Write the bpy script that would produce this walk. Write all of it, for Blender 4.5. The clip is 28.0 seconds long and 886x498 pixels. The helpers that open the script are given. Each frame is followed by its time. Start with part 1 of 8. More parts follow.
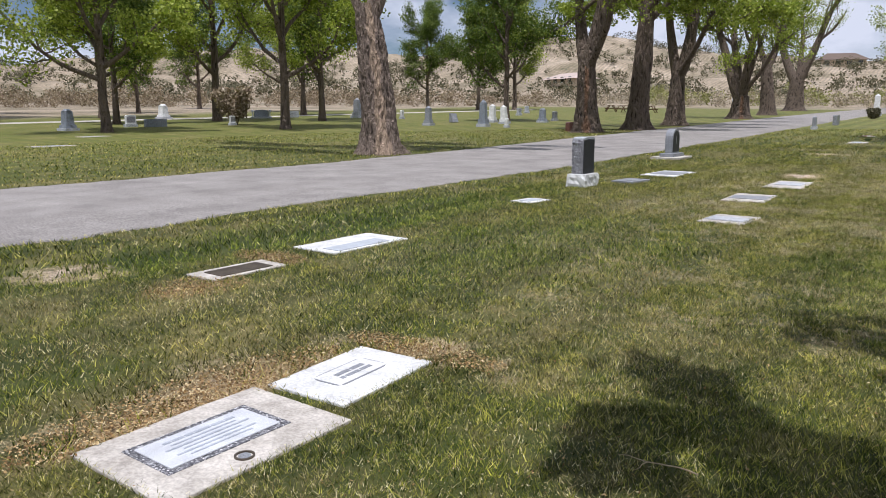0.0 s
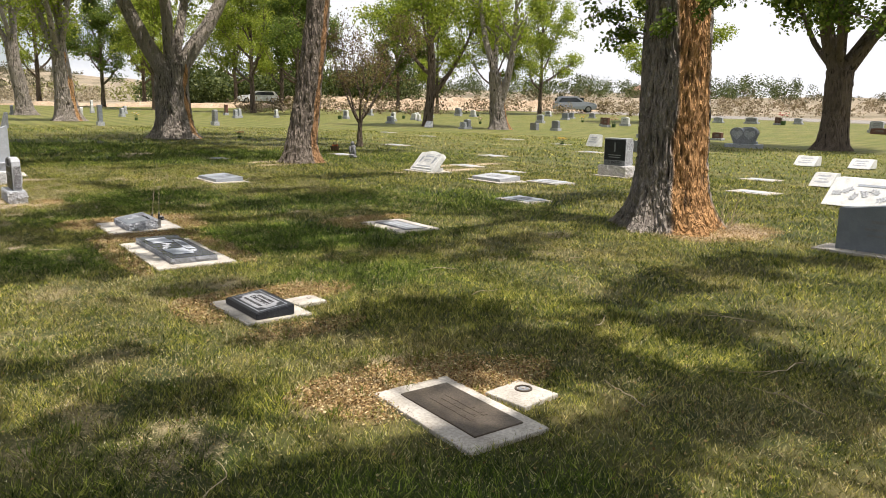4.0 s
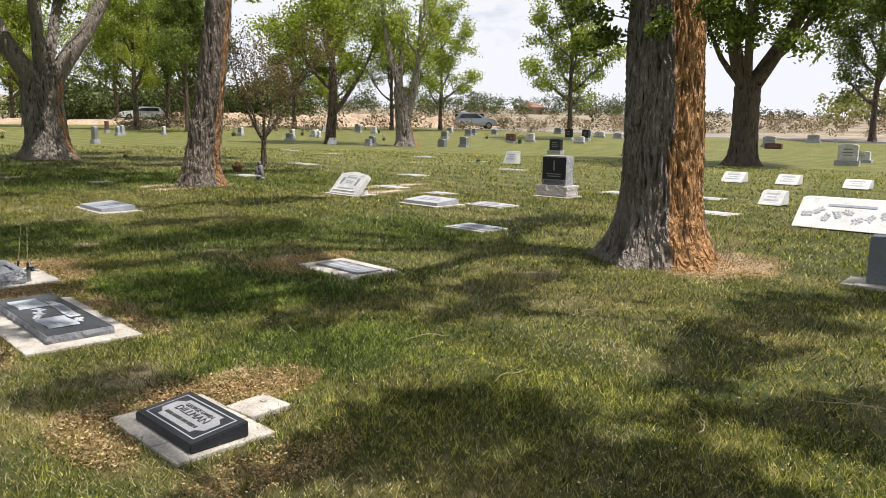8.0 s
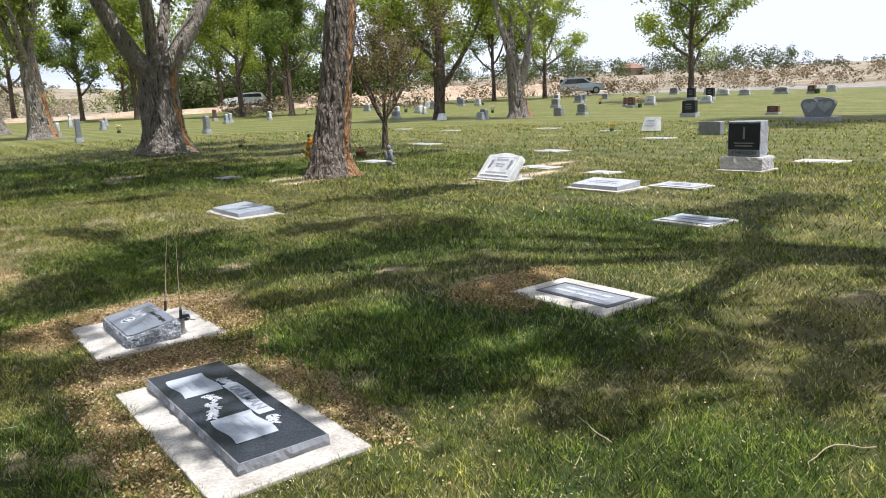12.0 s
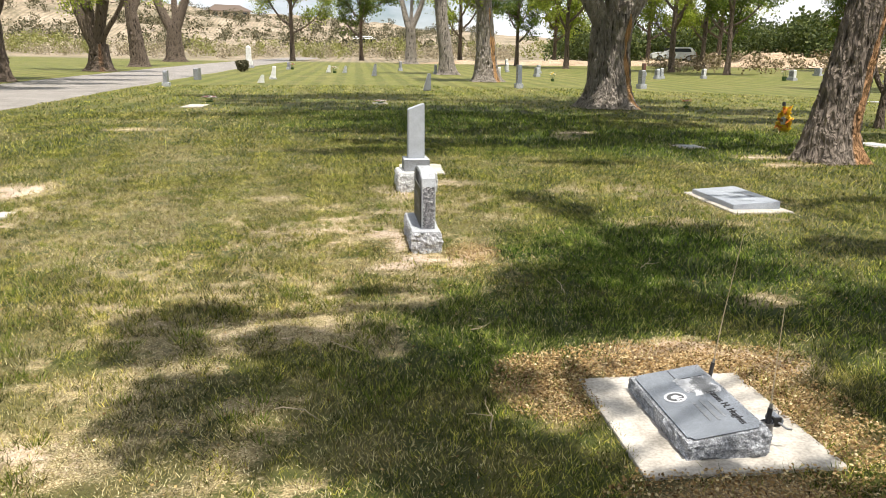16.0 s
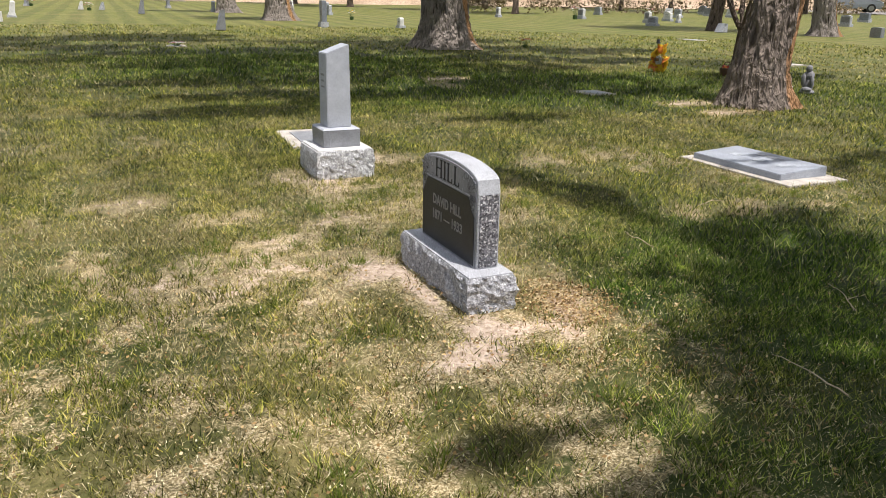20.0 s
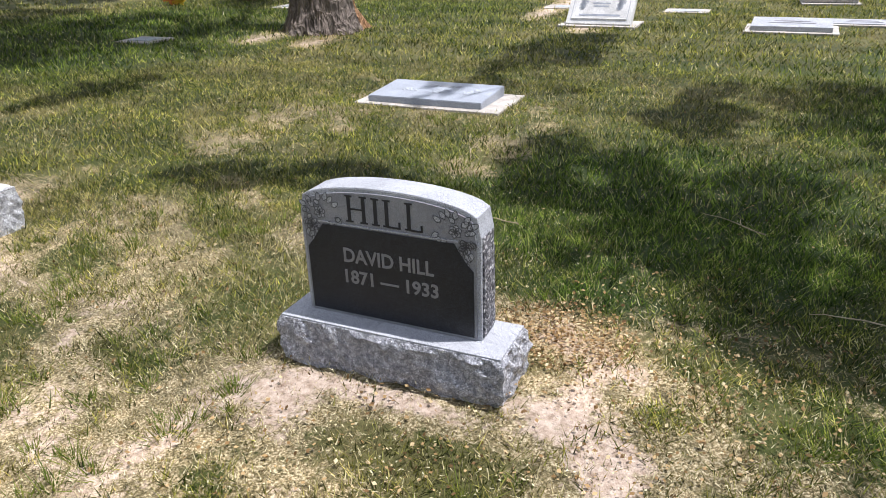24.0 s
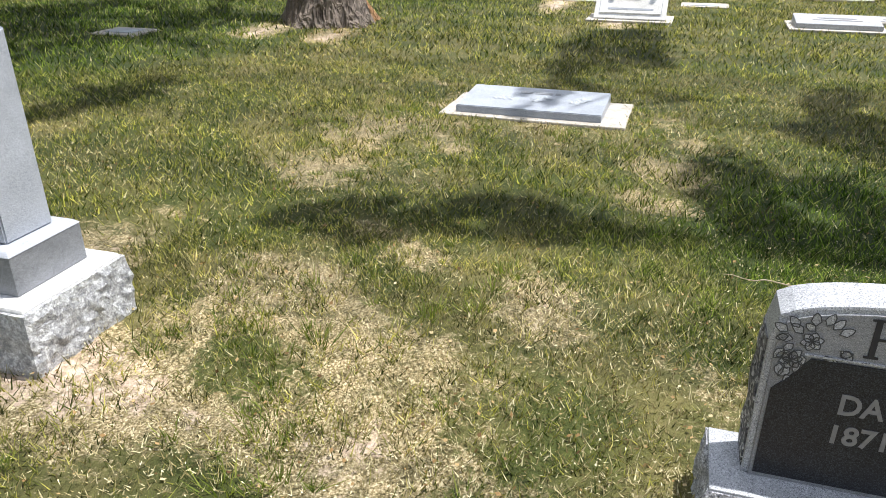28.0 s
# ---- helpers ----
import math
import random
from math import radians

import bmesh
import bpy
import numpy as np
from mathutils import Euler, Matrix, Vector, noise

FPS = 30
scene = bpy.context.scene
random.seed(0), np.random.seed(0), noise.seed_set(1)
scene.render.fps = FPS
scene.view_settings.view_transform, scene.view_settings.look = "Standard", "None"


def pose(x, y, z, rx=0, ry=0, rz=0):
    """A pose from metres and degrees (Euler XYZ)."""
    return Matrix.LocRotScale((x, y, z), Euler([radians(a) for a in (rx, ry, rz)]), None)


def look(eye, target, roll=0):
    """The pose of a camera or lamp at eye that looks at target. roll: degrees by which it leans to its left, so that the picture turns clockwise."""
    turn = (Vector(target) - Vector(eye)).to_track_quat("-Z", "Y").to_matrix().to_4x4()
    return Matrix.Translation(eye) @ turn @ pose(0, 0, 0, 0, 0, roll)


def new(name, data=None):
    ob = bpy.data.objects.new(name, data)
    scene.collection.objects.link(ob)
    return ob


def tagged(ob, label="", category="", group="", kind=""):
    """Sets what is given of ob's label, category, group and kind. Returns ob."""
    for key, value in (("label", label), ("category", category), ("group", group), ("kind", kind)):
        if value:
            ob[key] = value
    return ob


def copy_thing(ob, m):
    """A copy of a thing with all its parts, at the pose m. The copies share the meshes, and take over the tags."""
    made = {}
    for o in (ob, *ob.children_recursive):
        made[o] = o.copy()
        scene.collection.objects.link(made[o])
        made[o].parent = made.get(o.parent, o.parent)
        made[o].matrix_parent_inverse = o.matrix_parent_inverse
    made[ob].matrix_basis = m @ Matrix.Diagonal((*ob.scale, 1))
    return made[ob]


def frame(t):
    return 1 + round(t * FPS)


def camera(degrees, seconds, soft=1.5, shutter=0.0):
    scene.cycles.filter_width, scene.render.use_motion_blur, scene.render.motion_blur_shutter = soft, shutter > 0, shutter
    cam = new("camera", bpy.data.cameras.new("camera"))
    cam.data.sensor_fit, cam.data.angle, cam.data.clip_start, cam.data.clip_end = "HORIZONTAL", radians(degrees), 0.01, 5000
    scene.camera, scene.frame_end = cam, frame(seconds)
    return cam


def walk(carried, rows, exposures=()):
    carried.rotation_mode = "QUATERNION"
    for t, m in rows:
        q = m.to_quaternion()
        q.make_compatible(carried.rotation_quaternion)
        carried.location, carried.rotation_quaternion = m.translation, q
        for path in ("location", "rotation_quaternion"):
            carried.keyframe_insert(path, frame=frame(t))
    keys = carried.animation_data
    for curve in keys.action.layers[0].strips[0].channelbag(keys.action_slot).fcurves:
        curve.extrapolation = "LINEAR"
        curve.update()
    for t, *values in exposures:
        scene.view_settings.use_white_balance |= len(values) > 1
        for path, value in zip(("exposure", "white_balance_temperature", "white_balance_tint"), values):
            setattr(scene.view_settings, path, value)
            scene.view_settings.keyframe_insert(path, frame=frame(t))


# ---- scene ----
cam = camera(61.5, 28.0, soft=0.7)
PATH = [
    (0, (0.028, 0.068, 1.527), (-1.128, 1.658, 1.157), -0.1),
    (0.5, (0.014, 0.196, 1.482), (-0.836, 1.951, 1.042), -1.3),
    (1, (0.123, 0.42, 1.493), (-0.43, 2.298, 1.086), -2.0),
    (1.5, (0.113, 0.636, 1.464), (-0.282, 2.554, 1.062), -1.8),
    (2, (0.019, 0.805, 1.548), (0.156, 2.766, 1.185), -0.2),
    (2.5, (0.086, 0.946, 1.529), (0.532, 2.848, 1.104), 0.9),
    (3, (0.212, 1.169, 1.539), (0.789, 3.054, 1.198), 0.3),
    (3.5, (0.232, 1.409, 1.509), (1.014, 3.209, 1.123), 2.1),
    (4, (0.138, 1.608, 1.577), (1.287, 3.201, 1.205), 0.8),
    (4.5, (0.261, 1.777, 1.527), (1.663, 3.137, 1.101), -1.8),
    (6.5, (0.463, 2.559, 1.55), (1.875, 3.947, 1.268), 0.9),
    (7, (0.625, 2.868, 1.605), (1.91, 4.378, 1.349), 0.0),
    (7.5, (0.597, 3.251, 1.574), (1.894, 4.736, 1.245), 0.4),
    (8, (0.699, 3.539, 1.546), (2.067, 4.96, 1.22), 0.7),
    (8.5, (0.876, 3.864, 1.593), (2.102, 5.414, 1.291), 0.3),
    (9, (0.899, 4.125, 1.556), (2.106, 5.688, 1.236), 0.2),
    (9.5, (0.918, 4.445, 1.596), (2.314, 5.819, 1.188), -0.5),
    (10, (1.006, 4.726, 1.638), (2.350, 6.173, 1.328), -0.4),
    (10.5, (0.956, 5.029, 1.622), (2.324, 6.458, 1.327), 0.2),
    (11, (0.956, 5.335, 1.609), (2.331, 6.726, 1.189), 1.1),
    (11.5, (1.054, 5.654, 1.633), (2.337, 7.141, 1.254), -1.9),
    (13.5, (1.190, 6.940, 1.560), (2.074, 8.669, 1.082), 1.2),
    (14, (1.093, 7.231, 1.674), (1.826, 9.008, 1.145), 0.4),
    (14.5, (1.130, 7.580, 1.660), (1.471, 9.493, 1.200), -1.2),
    (15, (1.057, 7.914, 1.682), (1.256, 9.829, 1.145), -1.1),
    (15.5, (0.975, 8.235, 1.680), (1.280, 10.122, 1.100), -1.3),
    (16, (0.915, 8.555, 1.669), (1.139, 10.479, 1.178), 0.6),
    (16.5, (0.770, 8.880, 1.630), (0.898, 10.803, 1.100), 1.6),
    (17, (0.575, 9.210, 1.647), (0.876, 11.086, 1.033), 2.3),
    (17.5, (0.520, 9.740, 1.565), (0.801, 11.639, 1.004), 0.4),
    (18, (0.438, 10.336, 1.483), (0.6, 12.257, 0.951), 2.1),
    (18.5, (0.256, 10.78, 1.483), (0.615, 12.662, 0.91), 0.6),
    (19, (0.207, 11.167, 1.492), (0.694, 13.063, 1.081), 0.4),
    (19.5, (0.046, 11.549, 1.466), (0.569, 13.415, 0.97), 0.5),
    (20, (-0.123, 11.88, 1.473), (0.653, 13.613, 0.846), 1.0),
    (20.5, (-0.142, 12.232, 1.439), (0.747, 13.908, 0.807), -1.1),
    (21, (-0.241, 12.562, 1.44), (0.86, 14.085, 0.755), 2.4),
    (21.5, (-0.419, 12.846, 1.466), (0.885, 14.184, 0.753), 1.5),
    (23.5, (-0.715, 13.886, 1.527), (0.908, 14.705, 0.692), 2.7),
    (24, (-0.582, 14.198, 1.546), (1.067, 14.981, 0.729), -1.8),
    (24.5, (-0.577, 14.419, 1.529), (1.113, 15.025, 0.649), 0.8),
    (25, (-0.663, 14.698, 1.557), (1.083, 15.111, 0.674), 0.7),
    (25.5, (-0.702, 14.853, 1.567), (1.051, 15.219, 0.676), 1.0),
    (26, (-0.631, 15.063, 1.553), (1.148, 15.498, 0.752), -1.0),
    (26.5, (-0.518, 15.148, 1.546), (1.256, 15.491, 0.689), -4.2),
    (27, (-0.45, 15.309, 1.513), (1.324, 15.516, 0.613), -1.0),
    (27.5, (-0.328, 15.635, 1.531), (1.452, 15.862, 0.648), 1.0),
    (28, (-0.150, 15.990, 1.500), (1.560, 16.553, 0.656), -0.1),
]
EXPOSURES = ((0, -0.10, 5800, 16), (1, -0.04, 5700, 7), (2, 0.38, 6050, 10), (3, 0.54, 6550, 14), (4, 0.35, 6600, 12), (8, 0.24, 6400, 13), (11, 0.33, 6050, 12), (14, 0.55, 5650, 12), (15, 0.60, 5750, 9), (16, 0.54, 6550, 10), (17, 0.42, 6850, 12), (18, 0.52, 6900, 13), (19, 0.34, 6250, 14), (20, 0.27, 6300, 15), (21, 0.22, 5950, 18), (24, 0.33, 5850, 17), (26, 0.46, 5650, 15), (27, 0.54, 5480, 20), (28, 0.56, 6050, 12))
walk(cam, [(t, look(eye, target, roll)) for t, eye, target, roll in PATH], EXPOSURES)

# ---- light ----
SUN_AZ, SUN_EL = radians(-66.0), radians(70.0)
SUN_DIR = Vector((math.cos(SUN_AZ) * math.cos(SUN_EL), math.sin(SUN_AZ) * math.cos(SUN_EL), math.sin(SUN_EL)))
sun = new("sun", bpy.data.lights.new("sun", "SUN"))
sun.data.energy, sun.data.angle, sun.data.color = 5.0, radians(0.55), (1.0, 0.94, 0.83)
sun.matrix_world = look(SUN_DIR * 80, (0, 0, 0))

world = bpy.data.worlds.new("sky")
scene.world = world
world.use_nodes = True
wt = world.node_tree
for n in list(wt.nodes):
    wt.nodes.remove(n)
w_out = wt.nodes.new("ShaderNodeOutputWorld")
w_bg = wt.nodes.new("ShaderNodeBackground")
w_sky = wt.nodes.new("ShaderNodeTexSky")
w_sky.sky_type, w_sky.sun_disc = "NISHITA", False
w_sky.sun_elevation, w_sky.sun_rotation = SUN_EL, radians(156)
w_sky.altitude, w_sky.air_density, w_sky.dust_density = 1500, 1.0, 1.2
w_bg.inputs["Strength"].default_value = 0.06
w_tc = wt.nodes.new("ShaderNodeTexCoord")
w_map = wt.nodes.new("ShaderNodeMapping")
w_map.inputs["Scale"].default_value = (1.0, 1.0, 2.6)
w_noise = wt.nodes.new("ShaderNodeTexNoise")
w_noise.inputs["Scale"].default_value = 2.1
w_noise.inputs["Detail"].default_value = 9
w_noise.inputs["Roughness"].default_value = 0.58
w_ramp = wt.nodes.new("ShaderNodeValToRGB")
w_ramp.color_ramp.elements[0].position, w_ramp.color_ramp.elements[1].position = 0.33, 0.49
w_ramp.color_ramp.elements[0].color, w_ramp.color_ramp.elements[1].color = (0, 0, 0, 1), (1, 1, 1, 1)
w_mix = wt.nodes.new("ShaderNodeMix")
w_mix.data_type = "RGBA"
w_mix.inputs["B"].default_value = (13.0, 13.3, 13.9, 1)
wt.links.new(w_tc.outputs["Generated"], w_map.inputs["Vector"])
wt.links.new(w_map.outputs["Vector"], w_noise.inputs["Vector"])
# more cloud to the east than to the west
w_sep = wt.nodes.new("ShaderNodeSeparateXYZ")
w_add = wt.nodes.new("ShaderNodeMath")
w_add.operation, w_add.inputs[1].default_value = "MULTIPLY_ADD", 0.15
wt.links.new(w_tc.outputs["Generated"], w_sep.inputs[0])
wt.links.new(w_sep.outputs["X"], w_add.inputs[0])
wt.links.new(w_noise.outputs["Fac"], w_add.inputs[2])
wt.links.new(w_add.outputs[0], w_ramp.inputs["Fac"])
wt.links.new(w_ramp.outputs["Color"], w_mix.inputs["Factor"])
wt.links.new(w_sky.outputs["Color"], w_mix.inputs["A"])
wt.links.new(w_mix.outputs["Result"], w_bg.inputs["Color"])
wt.links.new(w_bg.outputs["Background"], w_out.inputs["Surface"])


# ---- materials ----
def nodes_of(name):
    m = bpy.data.materials.new(name)
    m.use_nodes = True
    t = m.node_tree
    return m, t, t.nodes["Principled BSDF"]


def add(t, kind, **values):
    n = t.nodes.new(kind)
    for key, value in values.items():
        n.inputs[key.replace("_", " ")].default_value = value
    return n


def ramp(t, source, stops):
    r = t.nodes.new("ShaderNodeValToRGB")
    while len(r.color_ramp.elements) < len(stops):
        r.color_ramp.elements.new(0.5)
    for e, (p, c) in zip(r.color_ramp.elements, stops):
        e.position, e.color = p, (*c, 1)
    t.links.new(source, r.inputs["Fac"])
    return r.outputs["Color"]


def blend(t, fac, a, b, kind="MIX"):
    n = t.nodes.new("ShaderNodeMix")
    n.data_type, n.blend_type = "RGBA", kind
    for key, v in (("Factor", fac), ("A", a), ("B", b)):
        if isinstance(v, (tuple, float, int)):
            n.inputs[key].default_value = (*v, 1) if isinstance(v, tuple) else v
        else:
            t.links.new(v, n.inputs[key])
    return n.outputs["Result"]


def noise_tex(t, coords, scale, detail=4.0, rough=0.55, squash=None):
    if squash:
        mp = add(t, "ShaderNodeMapping", Scale=squash)
        t.links.new(coords, mp.inputs["Vector"])
        coords = mp.outputs["Vector"]
    n = add(t, "ShaderNodeTexNoise", Scale=scale, Detail=detail, Roughness=rough)
    t.links.new(coords, n.inputs["Vector"])
    return n.outputs["Fac"]


def bump(t, p, height, strength, distance):
    b = add(t, "ShaderNodeBump", Strength=strength, Distance=distance)
    t.links.new(height, b.inputs["Height"])
    t.links.new(b.outputs["Normal"], p.inputs["Normal"])


def place_of(t, world_space=False):
    if world_space:
        return t.nodes.new("ShaderNodeNewGeometry").outputs["Position"]
    return t.nodes.new("ShaderNodeTexCoord").outputs["Object"]


def rough_stuff(name, dark, light, scale=6.0, fine=60.0, rough=0.85, relief=0.4, depth=0.01, metal=0.0, grain=0.35, world_space=False, spec=0.5):
    """A surface mottled at two scales, with fine relief."""
    m, t, p = nodes_of(name)
    c = place_of(t, world_space)
    big, small = noise_tex(t, c, scale, 5), noise_tex(t, c, fine, 3)
    base = ramp(t, big, ((0.3, dark), (0.7, light)))
    speck = ramp(t, small, ((0.35, (1 - grain,) * 3), (0.65, (1 + grain * 0.3,) * 3)))
    t.links.new(blend(t, 1.0, base, speck, "MULTIPLY"), p.inputs["Base Color"])
    p.inputs["Roughness"].default_value, p.inputs["Metallic"].default_value = rough, metal
    p.inputs["Specular IOR Level"].default_value = spec
    bump(t, p, small, relief, depth)
    return m


def granite(name, dark, mid, pale, rough=0.5, relief=0.1, fleck=420.0):
    """Crystalline stone: flecks of three tones under a slow clouding."""
    m, t, p = nodes_of(name)
    c = place_of(t)
    v = add(t, "ShaderNodeTexVoronoi", Scale=fleck)
    t.links.new(c, v.inputs["Vector"])
    sep = t.nodes.new("ShaderNodeSeparateColor")
    t.links.new(v.outputs["Color"], sep.inputs["Color"])
    if relief >= 0.9:  # rock pitching: chips of darker and paler face
        chips = ramp(t, noise_tex(t, c, 46, 5, 0.75), ((0.36, (0.52, 0.52, 0.55)), (0.5, (0.92, 0.92, 0.93)), (0.6, (1.45, 1.45, 1.45))))
    flecks = ramp(t, sep.outputs["Red"], ((0.0, dark), (0.28, mid), (0.62, mid), (1.0, pale)))
    cloud = ramp(t, noise_tex(t, c, 7, 5), ((0.3, (0.8, 0.8, 0.8)), (0.7, (1.08, 1.08, 1.08))))
    tone = blend(t, 1.0, flecks, cloud, "MULTIPLY")
    if relief >= 0.9:
        tone = blend(t, 1.0, tone, chips, "MULTIPLY")
    t.links.new(tone, p.inputs["Base Color"])
    p.inputs["Roughness"].default_value = rough
    bump(t, p, noise_tex(t, c, 90 if relief < 0.9 else 28, 6, 0.7), relief, 0.006 if relief < 0.9 else 0.03)
    return m


def leaf_stuff(name, tones, through_light=0.35, rough=0.55):
    """Leaves: a tone for each leaf, part of the light passing through."""
    m, t, p = nodes_of(name)
    geo = t.nodes.new("ShaderNodeNewGeometry")
    colour = ramp(t, geo.outputs["Random Per Island"], tones)
    patch = ramp(t, noise_tex(t, place_of(t), 0.9, 2), ((0.3, (0.72, 0.74, 0.7)), (0.7, (1.1, 1.1, 1.05))))
    colour = blend(t, 1.0, colour, patch, "MULTIPLY")
    t.links.new(colour, p.inputs["Base Color"])
    p.inputs["Roughness"].default_value = rough
    p.inputs["Specular IOR Level"].default_value = 0.25
    tr = t.nodes.new("ShaderNodeBsdfTranslucent")
    t.links.new(blend(t, 1.0, colour, (1.25, 1.3, 0.6), "MULTIPLY"), tr.inputs["Color"])
    mx = t.nodes.new("ShaderNodeMixShader")
    mx.inputs["Fac"].default_value = through_light
    out = t.nodes["Material Output"]
    t.links.new(p.outputs["BSDF"], mx.inputs[1])
    t.links.new(tr.outputs["BSDF"], mx.inputs[2])
    t.links.new(mx.outputs["Shader"], out.inputs["Surface"])
    return m


def soil_mask(t, value):
    m = t.nodes.new("ShaderNodeMapRange")
    m.inputs["From Min"].default_value, m.inputs["From Max"].default_value = 1.28, 1.5
    t.links.new(value, m.inputs["Value"])
    return m.outputs["Result"]


def lawn_stuff(name, blades):
    """Turf: green to straw in drifting patches; as blades it varies blade by blade."""
    m, t, p = nodes_of(name)
    c = place_of(t, True)
    broad = noise_tex(t, c, 0.55, 4, 0.6)
    mid = noise_tex(t, c, 2.3, 4, 0.65)
    patch = t.nodes.new("ShaderNodeMath")
    patch.operation = "ADD"
    t.links.new(broad, patch.inputs[0])
    t.links.new(mid, patch.inputs[1])
    half = t.nodes.new("ShaderNodeMath")
    half.operation, half.inputs[1].default_value = "MULTIPLY", 0.5
    t.links.new(patch.outputs[0], half.inputs[0])
    # the ground under the blades is coloured dark for the shade between them
    green_a, green_b = ((0.042, 0.072, 0.009), (0.385, 0.385, 0.082)) if blades else ((0.014, 0.021, 0.005), (0.082, 0.096, 0.022))
    if blades:
        vary = t.nodes.new("ShaderNodeNewGeometry").outputs["Random Per Island"]
    else:
        vary = noise_tex(t, c, 38, 5, 0.7)
    green = ramp(t, vary, ((0.2, green_a), (0.8, green_b)))
    straw = ramp(t, vary, ((0.1, (0.11, 0.088, 0.034)), (0.6, (0.27, 0.22, 0.10)), (0.95, (0.56, 0.49, 0.27))))
    dry = ramp(t, half.outputs[0], ((0.46, (0, 0, 0)), (0.66, (0.65, 0.65, 0.65))))
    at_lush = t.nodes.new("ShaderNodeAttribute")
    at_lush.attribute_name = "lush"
    # greener, and darkened so that the shaded lawn looks deeper
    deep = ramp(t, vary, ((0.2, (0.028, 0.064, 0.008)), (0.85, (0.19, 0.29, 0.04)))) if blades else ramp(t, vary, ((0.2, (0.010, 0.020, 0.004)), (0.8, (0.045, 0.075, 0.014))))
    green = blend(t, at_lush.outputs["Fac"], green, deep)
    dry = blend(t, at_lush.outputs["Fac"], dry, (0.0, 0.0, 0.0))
    if blades:
        each = add(t, "ShaderNodeMath")
        each.operation, each.inputs[1].default_value = "GREATER_THAN", 0.88
        t.links.new(vary, each.inputs[0])
        dry = blend(t, 0.45, dry, each.outputs[0], "ADD")
        colour = blend(t, dry, green, straw)
        at_sere = t.nodes.new("ShaderNodeAttribute")
        at_sere.attribute_name = "sere"
        colour = blend(t, at_sere.outputs["Fac"], colour, ramp(t, vary, ((0.15, (0.055, 0.056, 0.013)), (0.5, (0.17, 0.14, 0.042)), (0.8, (0.30, 0.26, 0.085)))))
        tufts = ramp(t, noise_tex(t, c, 17, 3, 0.6), ((0.36, (0.30, 0.33, 0.30)), (0.5, (0.98, 1, 0.95)), (0.66, (1.72, 1.64, 1.45))))
        colour = blend(t, 1.0, colour, tufts, "MULTIPLY")
        drift = ramp(t, noise_tex(t, c, 3.6, 4, 0.65), ((0.36, (0.66, 0.68, 0.66)), (0.5, (1, 1, 1)), (0.64, (1.42, 1.38, 1.3))))
        colour = blend(t, 1.0, colour, drift, "MULTIPLY")
    else:
        colour = blend(t, dry, green, straw)
        # open lawn without modelled blades: sunlit tips painted in as a paler colour
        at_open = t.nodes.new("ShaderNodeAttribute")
        at_open.attribute_name = "lit_turf"
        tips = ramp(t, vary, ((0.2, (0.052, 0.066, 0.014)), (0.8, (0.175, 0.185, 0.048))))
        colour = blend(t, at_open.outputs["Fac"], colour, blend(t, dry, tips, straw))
        # worn turf: straw thatch breaking into pale sandy soil
        at_worn = t.nodes.new("ShaderNodeAttribute")
        at_worn.attribute_name = "worn"
        edge = t.nodes.new("ShaderNodeMath")
        edge.operation, edge.inputs[1].default_value = "MULTIPLY_ADD", 1.25
        t.links.new(at_worn.outputs["Fac"], edge.inputs[0])
        fleck = blend(t, 0.5, noise_tex(t, c, 6, 5, 0.7), noise_tex(t, c, 27, 5, 0.75))
        grit = t.nodes.new("ShaderNodeMath")
        grit.operation, grit.inputs[1].default_value, grit.inputs[2].default_value = "MULTIPLY_ADD", 2.1, -0.55
        t.links.new(fleck, grit.inputs[0])
        t.links.new(grit.outputs[0], edge.inputs[2])
        thatch = ramp(t, noise_tex(t, c, 105, 4, 0.7), ((0.34, (0.045, 0.036, 0.016)), (0.5, (0.29, 0.225, 0.12)), (0.64, (0.68, 0.59, 0.41))))
        thatch = blend(t, 1.0, thatch, ramp(t, noise_tex(t, c, 11, 4, 0.65), ((0.35, (0.45, 0.46, 0.42)), (0.52, (0.95, 0.95, 0.93)), (0.66, (1.35, 1.33, 1.36)))), "MULTIPLY")
        soil = ramp(t, noise_tex(t, c, 26, 6, 0.7), ((0.34, (0.33, 0.24, 0.175)), (0.6, (0.63, 0.51, 0.42))))
        colour = blend(t, ramp(t, edge.outputs[0], ((0.78, (0, 0, 0)), (1.0, (0.85, 0.85, 0.85)))), colour, thatch)
        colour = blend(t, soil_mask(t, edge.outputs[0]), colour, soil)
        at_litter = t.nodes.new("ShaderNodeAttribute")
        at_litter.attribute_name = "litter"
        mould = ramp(t, noise_tex(t, c, 75, 5, 0.75), ((0.34, (0.055, 0.036, 0.017)), (0.5, (0.31, 0.21, 0.11)), (0.65, (0.70, 0.55, 0.35))))
        colour = blend(t, at_litter.outputs["Fac"], colour, mould)
        # dry rangeland beyond the mown lawn
        sep = t.nodes.new("ShaderNodeSeparateXYZ")
        t.links.new(c, sep.inputs[0])
        wob = noise_tex(t, c, 0.06, 5)

        def past(axis, start, width, sign):
            mr = t.nodes.new("ShaderNodeMapRange")
            mr.inputs["From Min"].default_value, mr.inputs["From Max"].default_value = start, start + sign * width
            w = t.nodes.new("ShaderNodeMath")
            w.operation = "MULTIPLY_ADD"
            t.links.new(wob, w.inputs[0])
            w.inputs[1].default_value = 14
            t.links.new(sep.outputs[axis], w.inputs[2])
            t.links.new(w.outputs[0], mr.inputs["Value"])
            return mr.outputs["Result"]

        wild = None
